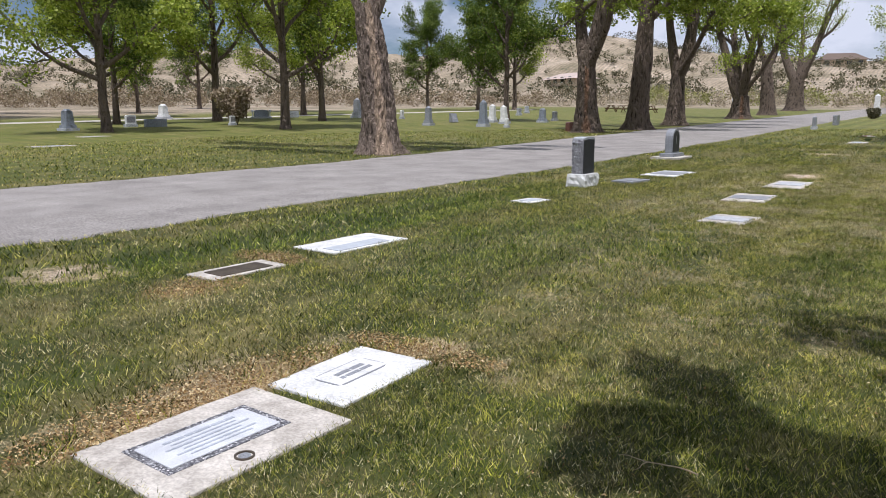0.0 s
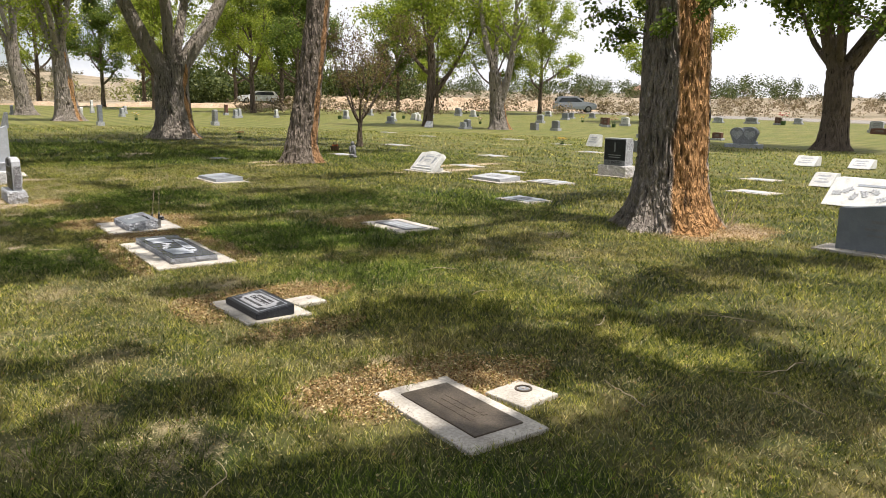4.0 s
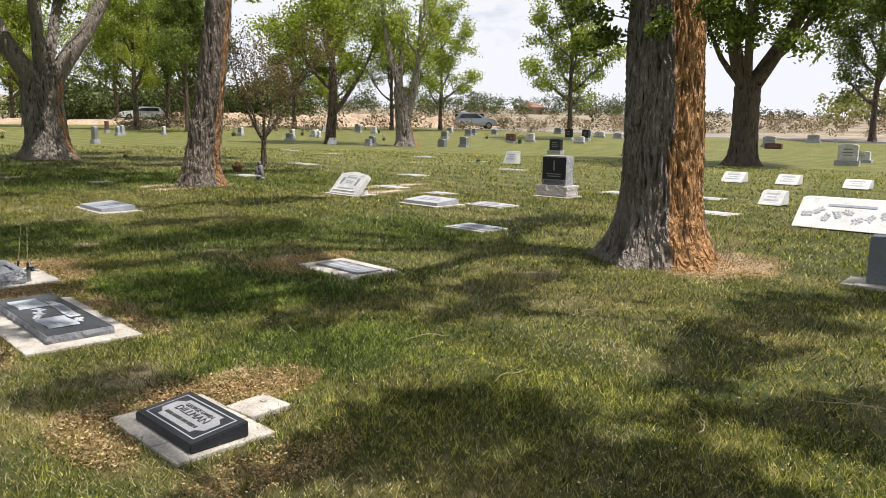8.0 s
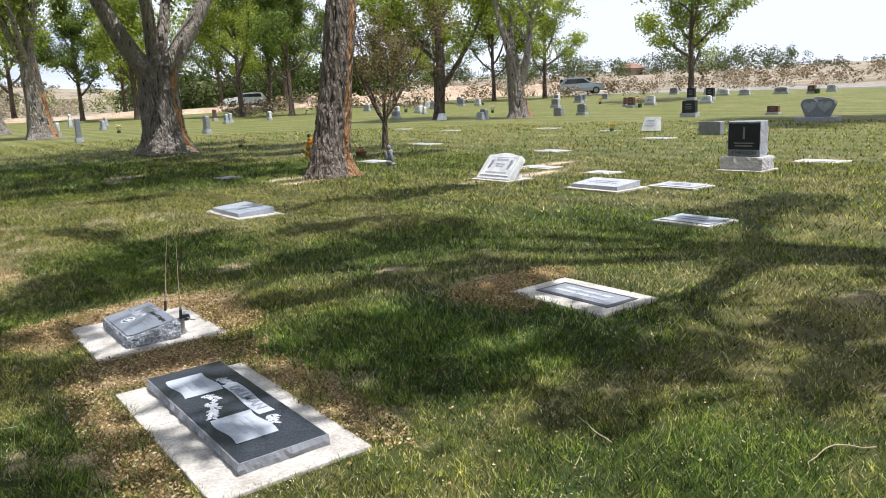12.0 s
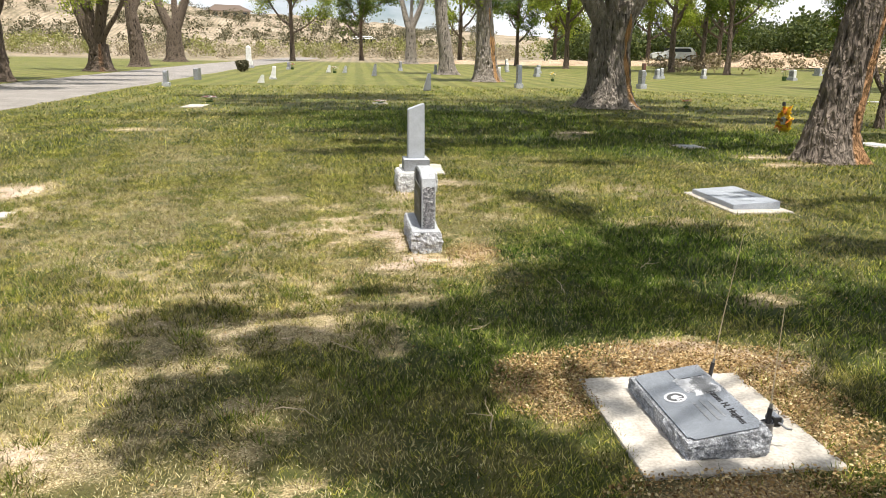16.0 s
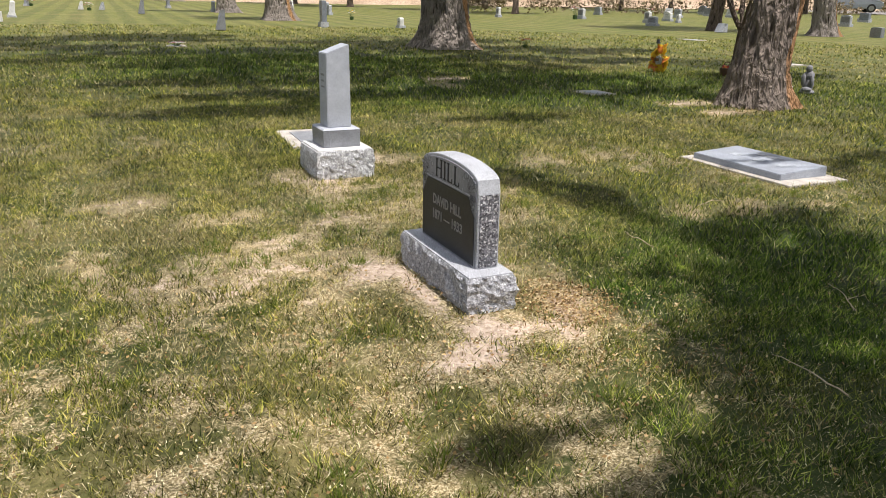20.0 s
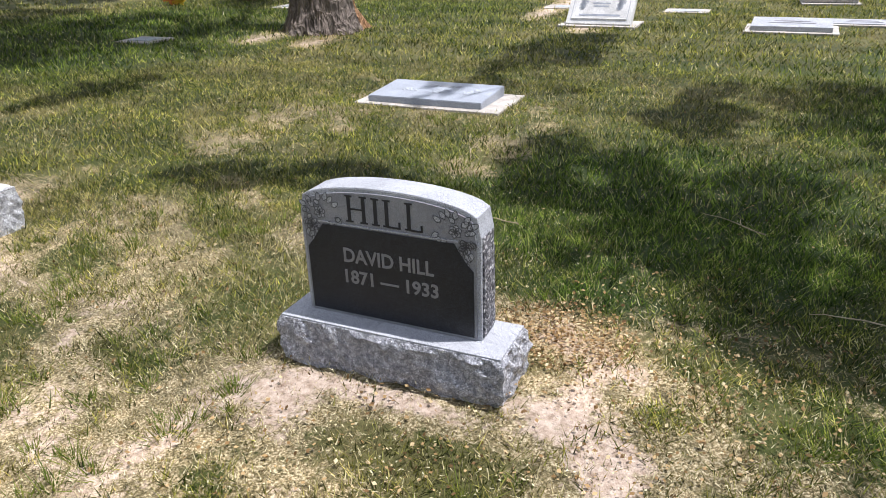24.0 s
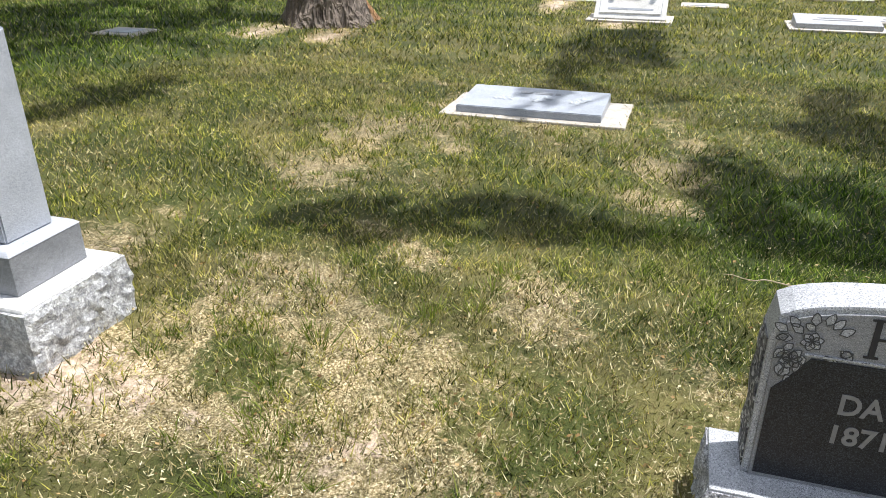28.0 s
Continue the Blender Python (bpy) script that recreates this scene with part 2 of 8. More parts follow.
        for axis, start, width, sign in (("Y", 112, 10, 1), ("X", 66, 5, 1), ("X", -56, 8, -1)):
            q = past(axis, start, width, sign)
            if wild is None:
                wild = q
            else:
                mxn = t.nodes.new("ShaderNodeMath")
                mxn.operation = "MAXIMUM"
                t.links.new(wild, mxn.inputs[0])
                t.links.new(q, mxn.inputs[1])
                wild = mxn.outputs[0]
        tan = ramp(t, noise_tex(t, c, 0.09, 8, 0.7), ((0.35, (0.15, 0.13, 0.085)), (0.5, (0.29, 0.235, 0.175)), (0.66, (0.42, 0.345, 0.28))))
        tuft = ramp(t, noise_tex(t, c, 1.3, 5, 0.7), ((0.35, (0.6, 0.62, 0.55)), (0.6, (1.05, 1.05, 1.05))))
        colour = blend(t, wild, colour, blend(t, 1.0, tan, tuft, "MULTIPLY"))
    # the mower's lanes, faintly lighter and darker
    lane = t.nodes.new("ShaderNodeTexWave")
    lane.wave_type, lane.bands_direction = "BANDS", "X"
    lane.inputs["Scale"].default_value, lane.inputs["Distortion"].default_value, lane.inputs["Detail"].default_value = 0.27, 1.2, 2.0
    t.links.new(c, lane.inputs["Vector"])
    colour = blend(t, 1.0, colour, ramp(t, lane.outputs["Fac"], ((0.3, (0.86, 0.87, 0.86)), (0.7, (1.13, 1.12, 1.08)))), "MULTIPLY")
    t.links.new(colour, p.inputs["Base Color"])
    p.inputs["Roughness"].default_value = 0.75
    p.inputs["Specular IOR Level"].default_value = 0.2
    if blades:
        tr = t.nodes.new("ShaderNodeBsdfTranslucent")
        t.links.new(colour, tr.inputs["Color"])
        mx = t.nodes.new("ShaderNodeMixShader")
        mx.inputs["Fac"].default_value = 0.42
        t.links.new(p.outputs["BSDF"], mx.inputs[1])
        t.links.new(tr.outputs["BSDF"], mx.inputs[2])
        t.links.new(mx.outputs["Shader"], t.nodes["Material Output"].inputs["Surface"])
    else:
        bump(t, p, noise_tex(t, c, 45, 4, 0.7), 0.7, 0.03)
    return m


def bark_stuff(name, dark, light, worn):
    """Furrowed bark; where the vertex layer "worn" is set it has come away to ochre wood."""
    m, t, p = nodes_of(name)
    c = place_of(t)
    mp = add(t, "ShaderNodeMapping", Scale=(1.0, 1.0, 0.26))
    t.links.new(c, mp.inputs["Vector"])
    rn = add(t, "ShaderNodeTexNoise", Scale=9.0, Detail=3.0, Roughness=0.6, Distortion=0.35)
    rn.noise_type = "RIDGED_MULTIFRACTAL"
    rn.inputs["Offset"].default_value, rn.inputs["Gain"].default_value = 1.0, 1.6
    t.links.new(mp.outputs["Vector"], rn.inputs["Vector"])
    ridge = rn.outputs["Fac"]
    grain = noise_tex(t, c, 60, 4, 0.6, (1.0, 1.0, 0.35))
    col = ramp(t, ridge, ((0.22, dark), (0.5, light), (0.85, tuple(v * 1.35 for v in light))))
    a = t.nodes.new("ShaderNodeAttribute")
    a.attribute_name = "worn"
    wood = ramp(t, ridge, ((0.15, tuple(v * 0.2 for v in worn)), (0.4, tuple(v * 0.8 for v in worn)), (0.75, tuple(v * 1.2 for v in worn))))
    col = blend(t, a.outputs["Fac"], col, wood)
    col = blend(t, 1.0, col, ramp(t, grain, ((0.3, (0.7, 0.7, 0.7)), (0.7, (1.1, 1.1, 1.1)))), "MULTIPLY")
    # furrow shade painted in: bark darkened where the trunk's surface sinks
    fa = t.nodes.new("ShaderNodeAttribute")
    fa.attribute_name = "furrow_shade"
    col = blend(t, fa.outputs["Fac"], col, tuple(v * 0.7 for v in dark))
    t.links.new(col, p.inputs["Base Color"])
    p.inputs["Roughness"].default_value = 0.9
    p.inputs["Specular IOR Level"].default_value = 0.2
    s = t.nodes.new("ShaderNodeMath")
    s.operation = "MULTIPLY_ADD"
    s.inputs[1].default_value = 0.3
    t.links.new(grain, s.inputs[0])
    t.links.new(ridge, s.inputs[2])
    bump(t, p, s.outputs[0], 1.0, 0.09)
    return m


def paint(name, colour, rough=0.4, metal=0.0, grain=0.12):
    return rough_stuff(name, tuple(v * (1 - grain) for v in colour), tuple(min(1, v * (1 + grain * 0.5)) for v in colour), 5, 45, rough, 0.06, 0.004, metal, grain)


M_LAWN = lawn_stuff("lawn", False)
M_BLADE = lawn_stuff("grass blades", True)
M_LITTER = leaf_stuff("dry leaf litter", ((0.0, (0.09, 0.048, 0.02)), (0.5, (0.31, 0.19, 0.085)), (0.85, (0.52, 0.37, 0.20)), (1.0, (0.74, 0.62, 0.42))), 0.15, 0.8)
M_ROAD = rough_stuff("weathered pale asphalt", (0.215, 0.197, 0.186), (0.34, 0.315, 0.298), 1.1, 48, 0.9, 0.5, 0.012, grain=0.5, world_space=True)
M_CONCRETE = rough_stuff("cast concrete", (0.33, 0.30, 0.265), (0.60, 0.56, 0.515), 5.5, 60, 0.85, 0.3, 0.005, grain=0.25)
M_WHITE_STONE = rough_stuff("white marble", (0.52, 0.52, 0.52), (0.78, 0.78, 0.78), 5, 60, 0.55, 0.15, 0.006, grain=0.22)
M_PALE = granite("pale grey granite", (0.13, 0.136, 0.155), (0.37, 0.385, 0.42), (0.62, 0.64, 0.69), 0.6, 0.2, 420.0)
M_PALE_ROUGH = granite("rock-pitched pale granite", (0.14, 0.145, 0.16), (0.41, 0.42, 0.455), (0.76, 0.77, 0.82), 0.85, 1.0, 300.0)
M_CHIPPED = granite("rough chipped dark granite", (0.04, 0.04, 0.045), (0.16, 0.16, 0.18), (0.7, 0.7, 0.72), 0.8, 1.0, 120.0)
M_SKY_BLUE = granite("light blue grey granite", (0.20, 0.22, 0.265), (0.325, 0.355, 0.415), (0.46, 0.495, 0.56), 0.35, 0.1)
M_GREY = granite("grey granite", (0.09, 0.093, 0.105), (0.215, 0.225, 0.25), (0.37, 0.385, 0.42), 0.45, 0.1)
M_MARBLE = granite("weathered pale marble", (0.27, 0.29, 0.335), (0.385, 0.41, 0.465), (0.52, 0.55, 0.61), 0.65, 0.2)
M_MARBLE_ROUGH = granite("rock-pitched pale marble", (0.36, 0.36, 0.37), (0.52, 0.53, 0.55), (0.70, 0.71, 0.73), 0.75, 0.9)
M_BLUE = granite("blue grey granite", (0.09, 0.10, 0.125), (0.185, 0.205, 0.245), (0.31, 0.34, 0.39), 0.35, 0.1)
M_BLUE_ROUGH = granite("rock-pitched blue grey granite", (0.13, 0.135, 0.15), (0.30, 0.315, 0.35), (0.56, 0.58, 0.63), 0.8, 0.9, 240.0)
M_POLISHED = granite("mirror-polished blue black granite", (0.014, 0.016, 0.022), (0.036, 0.041, 0.054), (0.08, 0.09, 0.112), 0.2, 0.02, 420.0)
M_DARK = granite("polished dark granite", (0.009, 0.010, 0.013), (0.024, 0.026, 0.033), (0.055, 0.06, 0.074), 0.42, 0.02, 420.0)
M_DARK.node_tree.nodes["Principled BSDF"].inputs["Specular IOR Level"].default_value = 0.28
M_CARVED = granite("steeled granite", (0.08, 0.08, 0.09), (0.20, 0.20, 0.22), (0.34, 0.34, 0.36), 0.7, 0.2)
M_WHITE_ROUGH = granite("rock-pitched pinkish white stone", (0.42, 0.38, 0.37), (0.60, 0.565, 0.555), (0.78, 0.75, 0.74), 0.8, 0.95, 160.0)
M_FIELD = granite("tooled granite field", (0.15, 0.155, 0.17), (0.255, 0.262, 0.285), (0.38, 0.39, 0.42), 0.75, 0.25, 560.0)
M_ETCH = paint("frosted etching", (0.39, 0.42, 0.47), 0.75)
M_PALE_PLAQUE = granite("pale lavender plaque stone", (0.40, 0.41, 0.45), (0.53, 0.545, 0.59), (0.66, 0.68, 0.73), 0.6, 0.2)
M_CUT = paint("cut edges in granite", (0.075, 0.078, 0.085), 0.85)
# a flat dark colour stands in for the shade inside cut letters
M_LETTER_DARK = paint("incised shadowed lettering", (0.03, 0.03, 0.035), 0.8)
M_LETTER_PALE = paint("incised pale lettering", (0.24, 0.24, 0.25), 0.8)
M_BRONZE = rough_stuff("weathered bronze", (0.075, 0.058, 0.045), (0.15, 0.12, 0.095), 8, 120, 0.5, 0.4, 0.004, 0.5)
M_RED_STONE = granite("red brown granite", (0.05, 0.022, 0.018), (0.12, 0.05, 0.04), (0.22, 0.11, 0.09), 0.35, 0.1)
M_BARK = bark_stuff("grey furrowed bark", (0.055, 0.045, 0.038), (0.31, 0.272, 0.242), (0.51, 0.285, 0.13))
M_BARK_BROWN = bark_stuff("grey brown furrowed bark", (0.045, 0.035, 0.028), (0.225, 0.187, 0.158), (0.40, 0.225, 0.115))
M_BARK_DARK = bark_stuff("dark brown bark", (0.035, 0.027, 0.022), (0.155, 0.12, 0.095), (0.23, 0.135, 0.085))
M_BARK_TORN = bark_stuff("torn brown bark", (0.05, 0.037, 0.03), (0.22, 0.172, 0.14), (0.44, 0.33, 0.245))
M_LEAF = leaf_stuff("spring cottonwood leaves", ((0.0, (0.14, 0.19, 0.03)), (0.5, (0.28, 0.34, 0.06)), (1.0, (0.47, 0.50, 0.13))), 0.42)
M_LEAF_DEEP = leaf_stuff("deep green leaves", ((0.0, (0.06, 0.10, 0.022)), (0.6, (0.13, 0.185, 0.04)), (1.0, (0.25, 0.29, 0.075))), 0.4)
M_LEAF_BRONZE = leaf_stuff("bronze crabapple leaves", ((0.0, (0.10, 0.06, 0.05)), (0.5, (0.22, 0.14, 0.11)), (1.0, (0.28, 0.27, 0.11))), 0.4)
M_LEAF_LIME = leaf_stuff("lime willow leaves", ((0.0, (0.15, 0.155, 0.06)), (0.5, (0.25, 0.25, 0.105)), (1.0, (0.36, 0.34, 0.16))), 0.3)
M_WOODS = leaf_stuff("dark woodland leaves", ((0.0, (0.03, 0.048, 0.014)), (0.5, (0.075, 0.10, 0.03)), (1.0, (0.15, 0.17, 0.055))), 0.2)
M_BRUSH = leaf_stuff("grey sagebrush", ((0.0, (0.06, 0.062, 0.036)), (0.5, (0.125, 0.115, 0.075)), (1.0, (0.24, 0.205, 0.145))), 0.1, 0.9)
M_TWIGS_PALE = leaf_stuff("pale bare twigs", ((0.0, (0.20, 0.165, 0.13)), (0.5, (0.36, 0.30, 0.245)), (1.0, (0.54, 0.47, 0.39))), 0.15, 0.9)
M_TWIGS = leaf_stuff("bare budding twigs", ((0.0, (0.14, 0.10, 0.075)), (0.5, (0.26, 0.20, 0.15)), (1.0, (0.40, 0.33, 0.25))), 0.15, 0.9)
M_TWIG = rough_stuff("bleached twig bark", (0.30, 0.23, 0.14), (0.55, 0.46, 0.32), 10, 120, 0.9)
M_DIRT = rough_stuff("heaped orange dirt", (0.36, 0.26, 0.17), (0.58, 0.44, 0.32), 0.35, 6, 0.95, 0.8, 0.2, world_space=True)
M_STEEL = paint("dull steel", (0.35, 0.35, 0.36), 0.35, 0.9)
M_BLACK = paint("black plastic", (0.02, 0.02, 0.022), 0.4)
M_RUBBER = paint("tyre rubber", (0.02, 0.02, 0.02), 0.85)
M_GLASS = paint("dark window glass", (0.02, 0.025, 0.03), 0.05)
M_CAR_WHITE = paint("silver white car paint", (0.70, 0.71, 0.72), 0.25)
M_CAR_SILVER = paint("slate silver car paint", (0.30, 0.33, 0.38), 0.25, 0.3)
M_WOOD = rough_stuff("brown stained timber", (0.10, 0.055, 0.03), (0.20, 0.115, 0.06), 6, 60, 0.75)
M_YELLOW = paint("yellow petals", (0.80, 0.54, 0.04), 0.7)
M_STRAW_YELLOW = leaf_stuff("yellow straw plumes", ((0.0, (0.70, 0.42, 0.03)), (1.0, (0.90, 0.66, 0.08))), 0.35, 0.7)
M_ORANGE = paint("orange petals", (0.62, 0.20, 0.03), 0.7)
M_RED = paint("red petals", (0.42, 0.04, 0.04), 0.7)
M_PINK = paint("pink petals", (0.62, 0.30, 0.34), 0.7)
M_WHITE = paint("white petals", (0.75, 0.75, 0.72), 0.7)
M_STEM = paint("green stems", (0.05, 0.10, 0.03), 0.7)
M_STUCCO = paint("tan stucco", (0.50, 0.41, 0.30), 0.9)
M_ROOF = paint("brown roof shingles", (0.13, 0.095, 0.075), 0.9)
M_PINK_ROOF = paint("faded pinkish roofing", (0.46, 0.37, 0.33), 0.9)
M_RED_ROOF = paint("red roof tiles", (0.30, 0.17, 0.13), 0.9)


# ---- building helpers ----
def soft_plus(u, k):
    return k * math.log1p(math.exp(u / k)) if u / k < 30 else u


def ground_z(x, y):
    """The lawn: level round the walk, rising gently to the north, east and west."""
    return 0.0142 * soft_plus(y - 16.5, 1.2) + 0.022 * soft_plus(min(x, 150) - 32, 5) + 0.012 * soft_plus(min(-x, 150) - 17, 4)


def part(name, bm, material, parent=None, label=""):
    me = bpy.data.meshes.new(name)
    bm.to_mesh(me)
    bm.free()
    return mesh_part(name, me, material, parent, label)


def mesh_part(name, me, material, parent=None, label=""):
    me.materials.append(material)
    ob = new(name, me)
    ob.parent = parent
    return tagged(ob, label)


def thing(name, m, label, category, group="", kind=""):
    ob = new(name)
    ob.empty_display_size = 0.1
    ob.matrix_basis = m
    return tagged(ob, label, category, group, kind)


def at(x, y, rz=0.0, dz=0.0):
    return pose(x, y, ground_z(x, y) + dz, 0, 0, rz)


def quick_mesh(name, verts, faces, smooth=False):
    me = bpy.data.meshes.new(name)
    faces = np.asarray(faces, dtype=np.int32)
    n, k = faces.shape
    me.vertices.add(len(verts))
    me.vertices.foreach_set("co", np.asarray(verts, dtype=np.float32).ravel())
    me.loops.add(n * k)
    me.loops.foreach_set("vertex_index", faces.ravel())
    me.polygons.add(n)
    me.polygons.foreach_set("loop_start", np.arange(0, n * k, k, dtype=np.int32))
    if smooth:
        me.polygons.foreach_set("use_smooth", np.ones(n, dtype=bool))
    me.update(calc_edges=True)
    return me


def box(x0, y0, z0, x1, y1, z1, bevel=0.006, taper=0.0):
    """A bevelled block; taper narrows its top on all sides."""
    bm = bmesh.new()
    bmesh.ops.create_cube(bm, size=1)
    for v in bm.verts:
        f = 1 - taper if v.co.z > 0 else 1
        v.co = Vector(((x0 + x1) / 2 + v.co.x * (x1 - x0) * f, (y0 + y1) / 2 + v.co.y * (y1 - y0) * f, z0 if v.co.z < 0 else z1))
    if bevel:
        bmesh.ops.bevel(bm, geom=bm.edges[:], offset=bevel, segments=2, affect="EDGES", profile=0.6)
    return bm


def rough_box(x0, y0, z0, x1, y1, z1, amount=0.012, step=0.035, seed=0, faces="xXyY"):
    """A block with rock-pitched sides: chipped, uneven faces and a smooth top."""
    bm = bmesh.new()
    bmesh.ops.create_cube(bm, size=1)
    for v in bm.verts:
        v.co = Vector((x1 if v.co.x > 0 else x0, y1 if v.co.y > 0 else y0, z1 if v.co.z > 0 else z0))
    for axis, (a, b) in enumerate(((x0, x1), (y0, y1), (z0, z1))):
        for i in range(1, max(2, int((b - a) / step))):
            co, no = Vector((0, 0, 0)), Vector((0, 0, 0))
            co[axis], no[axis] = a + (b - a) * i / max(2, int((b - a) / step)), 1
            bmesh.ops.bisect_plane(bm, geom=bm.verts[:] + bm.edges[:] + bm.faces[:], plane_co=co, plane_no=no)
    off = Vector((seed * 7.3, seed * 3.1, seed * 1.7))
    for v in bm.verts:
        c = v.co.copy()
        if z1 - c.z < 1e-4 or c.z - z0 < 1e-4:
            push = -0.3
        else:
            push = 1.0
        d = amount * (noise.noise(c * 14 + off) + 0.6 * noise.noise(c * 37 + off) + 0.35)
        for axis, (a, b) in enumerate(((x0, x1), (y0, y1))):
            low, high = ("x", "X") if axis == 0 else ("y", "Y")
            if abs(c[axis] - a) < 1e-4 and low in faces:
                v.co[axis] -= d * push
            elif abs(c[axis] - b) < 1e-4 and high in faces:
                v.co[axis] += d * push
    return bm


def prism(outline, x0, x1, bevel=0.006):
    """An outline of (y, z) points drawn out from x0 to x1."""
    bm = bmesh.new()
    a = [bm.verts.new((x0, y, z)) for y, z in outline]
    b = [bm.verts.new((x1, y, z)) for y, z in outline]
    n = len(outline)
    bm.faces.new(a)
    bm.faces.new(b[::-1])
    for i in range(n):
        bm.faces.new((a[i], b[i], b[(i + 1) % n], a[(i + 1) % n]))
    bmesh.ops.recalc_face_normals(bm, faces=bm.faces[:])
    if bevel:
        rim = [e for e in bm.edges if abs(e.verts[0].co.x - e.verts[1].co.x) < 1e-6]
        bmesh.ops.bevel(bm, geom=rim, offset=bevel, segments=2, affect="EDGES", profile=0.6)
    return bm


def arch(w, z0, shoulder, crown, corner=0.03, n=14, waves=0):
    """A tablet outline: straight sides, rounded shoulders, an arched or serpentine head."""
    pts = [(-w / 2, z0), (-w / 2, shoulder - corner)]
    for i in range(n + 1):
        u = -1 + 2 * i / n
        y = u * (w / 2 - corner * 0.25)
        if waves:
            z = shoulder + (crown - shoulder) * (0.5 + 0.5 * math.cos(u * math.pi * waves))
        else:
            z = shoulder + (crown - shoulder) * math.sqrt(max(0, 1 - u * u * 0.96))
        pts.append((y, z))
    pts += [(w / 2, shoulder - corner), (w / 2, z0)]
    return pts


def disc(x, y, z, r, h, n=24, top=1.0):
    bm = bmesh.new()
    bmesh.ops.create_cone(bm, cap_ends=True, segments=n, radius1=r, radius2=r * top, depth=h, matrix=Matrix.Translation((x, y, z + h / 2)))
    return bm


def ring(x, y, z, r, w, h, n=28):
    bm = bmesh.new()
    loops = []
    for rad, zz in ((r, z), (r, z + h), (r - w, z + h), (r - w, z)):
        loops.append([bm.verts.new((x + rad * math.cos(2 * math.pi * i / n), y + rad * math.sin(2 * math.pi * i / n), zz)) for i in range(n)])
    for a, b in zip(loops, loops[1:]):
        for i in range(n):
            bm.faces.new((a[i], a[(i + 1) % n], b[(i + 1) % n], b[i]))
    bmesh.ops.recalc_face_normals(bm, faces=bm.faces[:])
    return bm


def tube_into(verts, faces, pts, radii, segs=8):
    """Adds a tapering tube along pts to the lists."""
    start = len(verts)
    side = Vector((1, 0, 0.01))
    for i, p in enumerate(pts):
        d = (pts[min(i + 1, len(pts) - 1)] - pts[max(i - 1, 0)]).normalized()
        side = (side - d * side.dot(d))
        side = side.normalized() if side.length > 1e-4 else d.orthogonal().normalized()
        up = d.cross(side)
        for k in range(segs):
            a = 2 * math.pi * k / segs
            verts.append(p + (side * math.cos(a) + up * math.sin(a)) * radii[i])
    for i in range(len(pts) - 1):
        for k in range(segs):
            a, b = start + i * segs + k, start + i * segs + (k + 1) % segs
            faces.append((a, b, b + segs, a + segs))


def rod(pts, radius, segs=7, end=None):
    verts, faces = [], []
    pts = [Vector(p) for p in pts]
    end = radius if end is None else end
    tube_into(verts, faces, pts, [radius + (end - radius) * i / (len(pts) - 1) for i in range(len(pts))], segs)
    bm = bmesh.new()
    vs = [bm.verts.new(v) for v in verts]
    for f in faces:
        bm.faces.new([vs[i] for i in f])
    bm.faces.new(vs[:segs][::-1])
    bm.faces.new(vs[-segs:])
    return bm


def merged(parts):
    """Several bmeshes as one."""
    out = bmesh.new()
    for b in parts:
        me = bpy.data.meshes.new("piece")
        b.to_mesh(me)
        b.free()
        out.from_mesh(me)
        bpy.data.meshes.remove(me)
    return out


UPRIGHT = Matrix(((0, 0, -1, 0), (-1, 0, 0, 0), (0, 1, 0, 0), (0, 0, 0, 1)))
LYING = Matrix(((0, 1, 0, 0), (-1, 0, 0, 0), (0, 0, 1, 0), (0, 0, 0, 1)))


def lettering(text, size, m, material, parent, width=None, thick=0.002, bold=0.0):
    """Raised letters, centred on m's origin, reading along m's x; each letter a part of its own."""
    cu = bpy.data.curves.new("lettering", "FONT")
    cu.body, cu.size, cu.extrude, cu.align_x, cu.align_y, cu.offset = text, size, thick, "CENTER", "CENTER", bold
    cu.resolution_u = 3
    tmp = new("lettering", cu)
    me = bpy.data.meshes.new_from_object(tmp.evaluated_get(bpy.context.evaluated_depsgraph_get()))
    bpy.data.objects.remove(tmp)
    bpy.data.curves.remove(cu)
    if width:
        xs = [v.co.x for v in me.vertices]
        f = width / (max(xs) - min(xs))
        me.transform(Matrix.Diagonal((f, 1, 1, 1)))
    me.transform(m)
    link = list(range(len(me.vertices)))

    def root(i):
        while link[i] != i:
            link[i] = link[link[i]]
            i = link[i]
        return i

    for p in me.polygons:
        for v in p.vertices[1:]:
            link[root(v)] = root(p.vertices[0])
    islands = {}
    for p in me.polygons:
        islands.setdefault(root(p.vertices[0]), []).append(p)
    for polys in islands.values():
        bm = bmesh.new()
        made = {}
        for p in polys:
            for i in p.vertices:
                if i not in made:
                    made[i] = bm.verts.new(me.vertices[i].co)
            bm.faces.new([made[i] for i in p.vertices])
        part("letter", bm, material, parent)
    bpy.data.meshes.remove(me)


def bars(rows, m, material, parent, thick=0.002):
    """Lines of writing too worn to read, as plain bars: rows of (y, width, height). Word by word beside the walk, one bar a line further off."""
    place = parent.matrix_basis.translation
    near = math.hypot(place.x - 1, place.y - 9) < 10
    for y, w, h in rows:
        x, k = -w / 2, 0
        while x < w / 2 - 0.005:
            step = min(h * (2.4 + 2.6 * ((k * 37 + int(y * 900)) % 7) / 7), w / 2 - x) if near else w
            bm = box(x, y - h / 2, 0, x + (step - 0.4 * h if near else step), y + h / 2, thick, 0)
            bm.transform(m)
            part("inscription_word" if near else "inscription_line", bm, material, parent)
            x += step
            k += 1


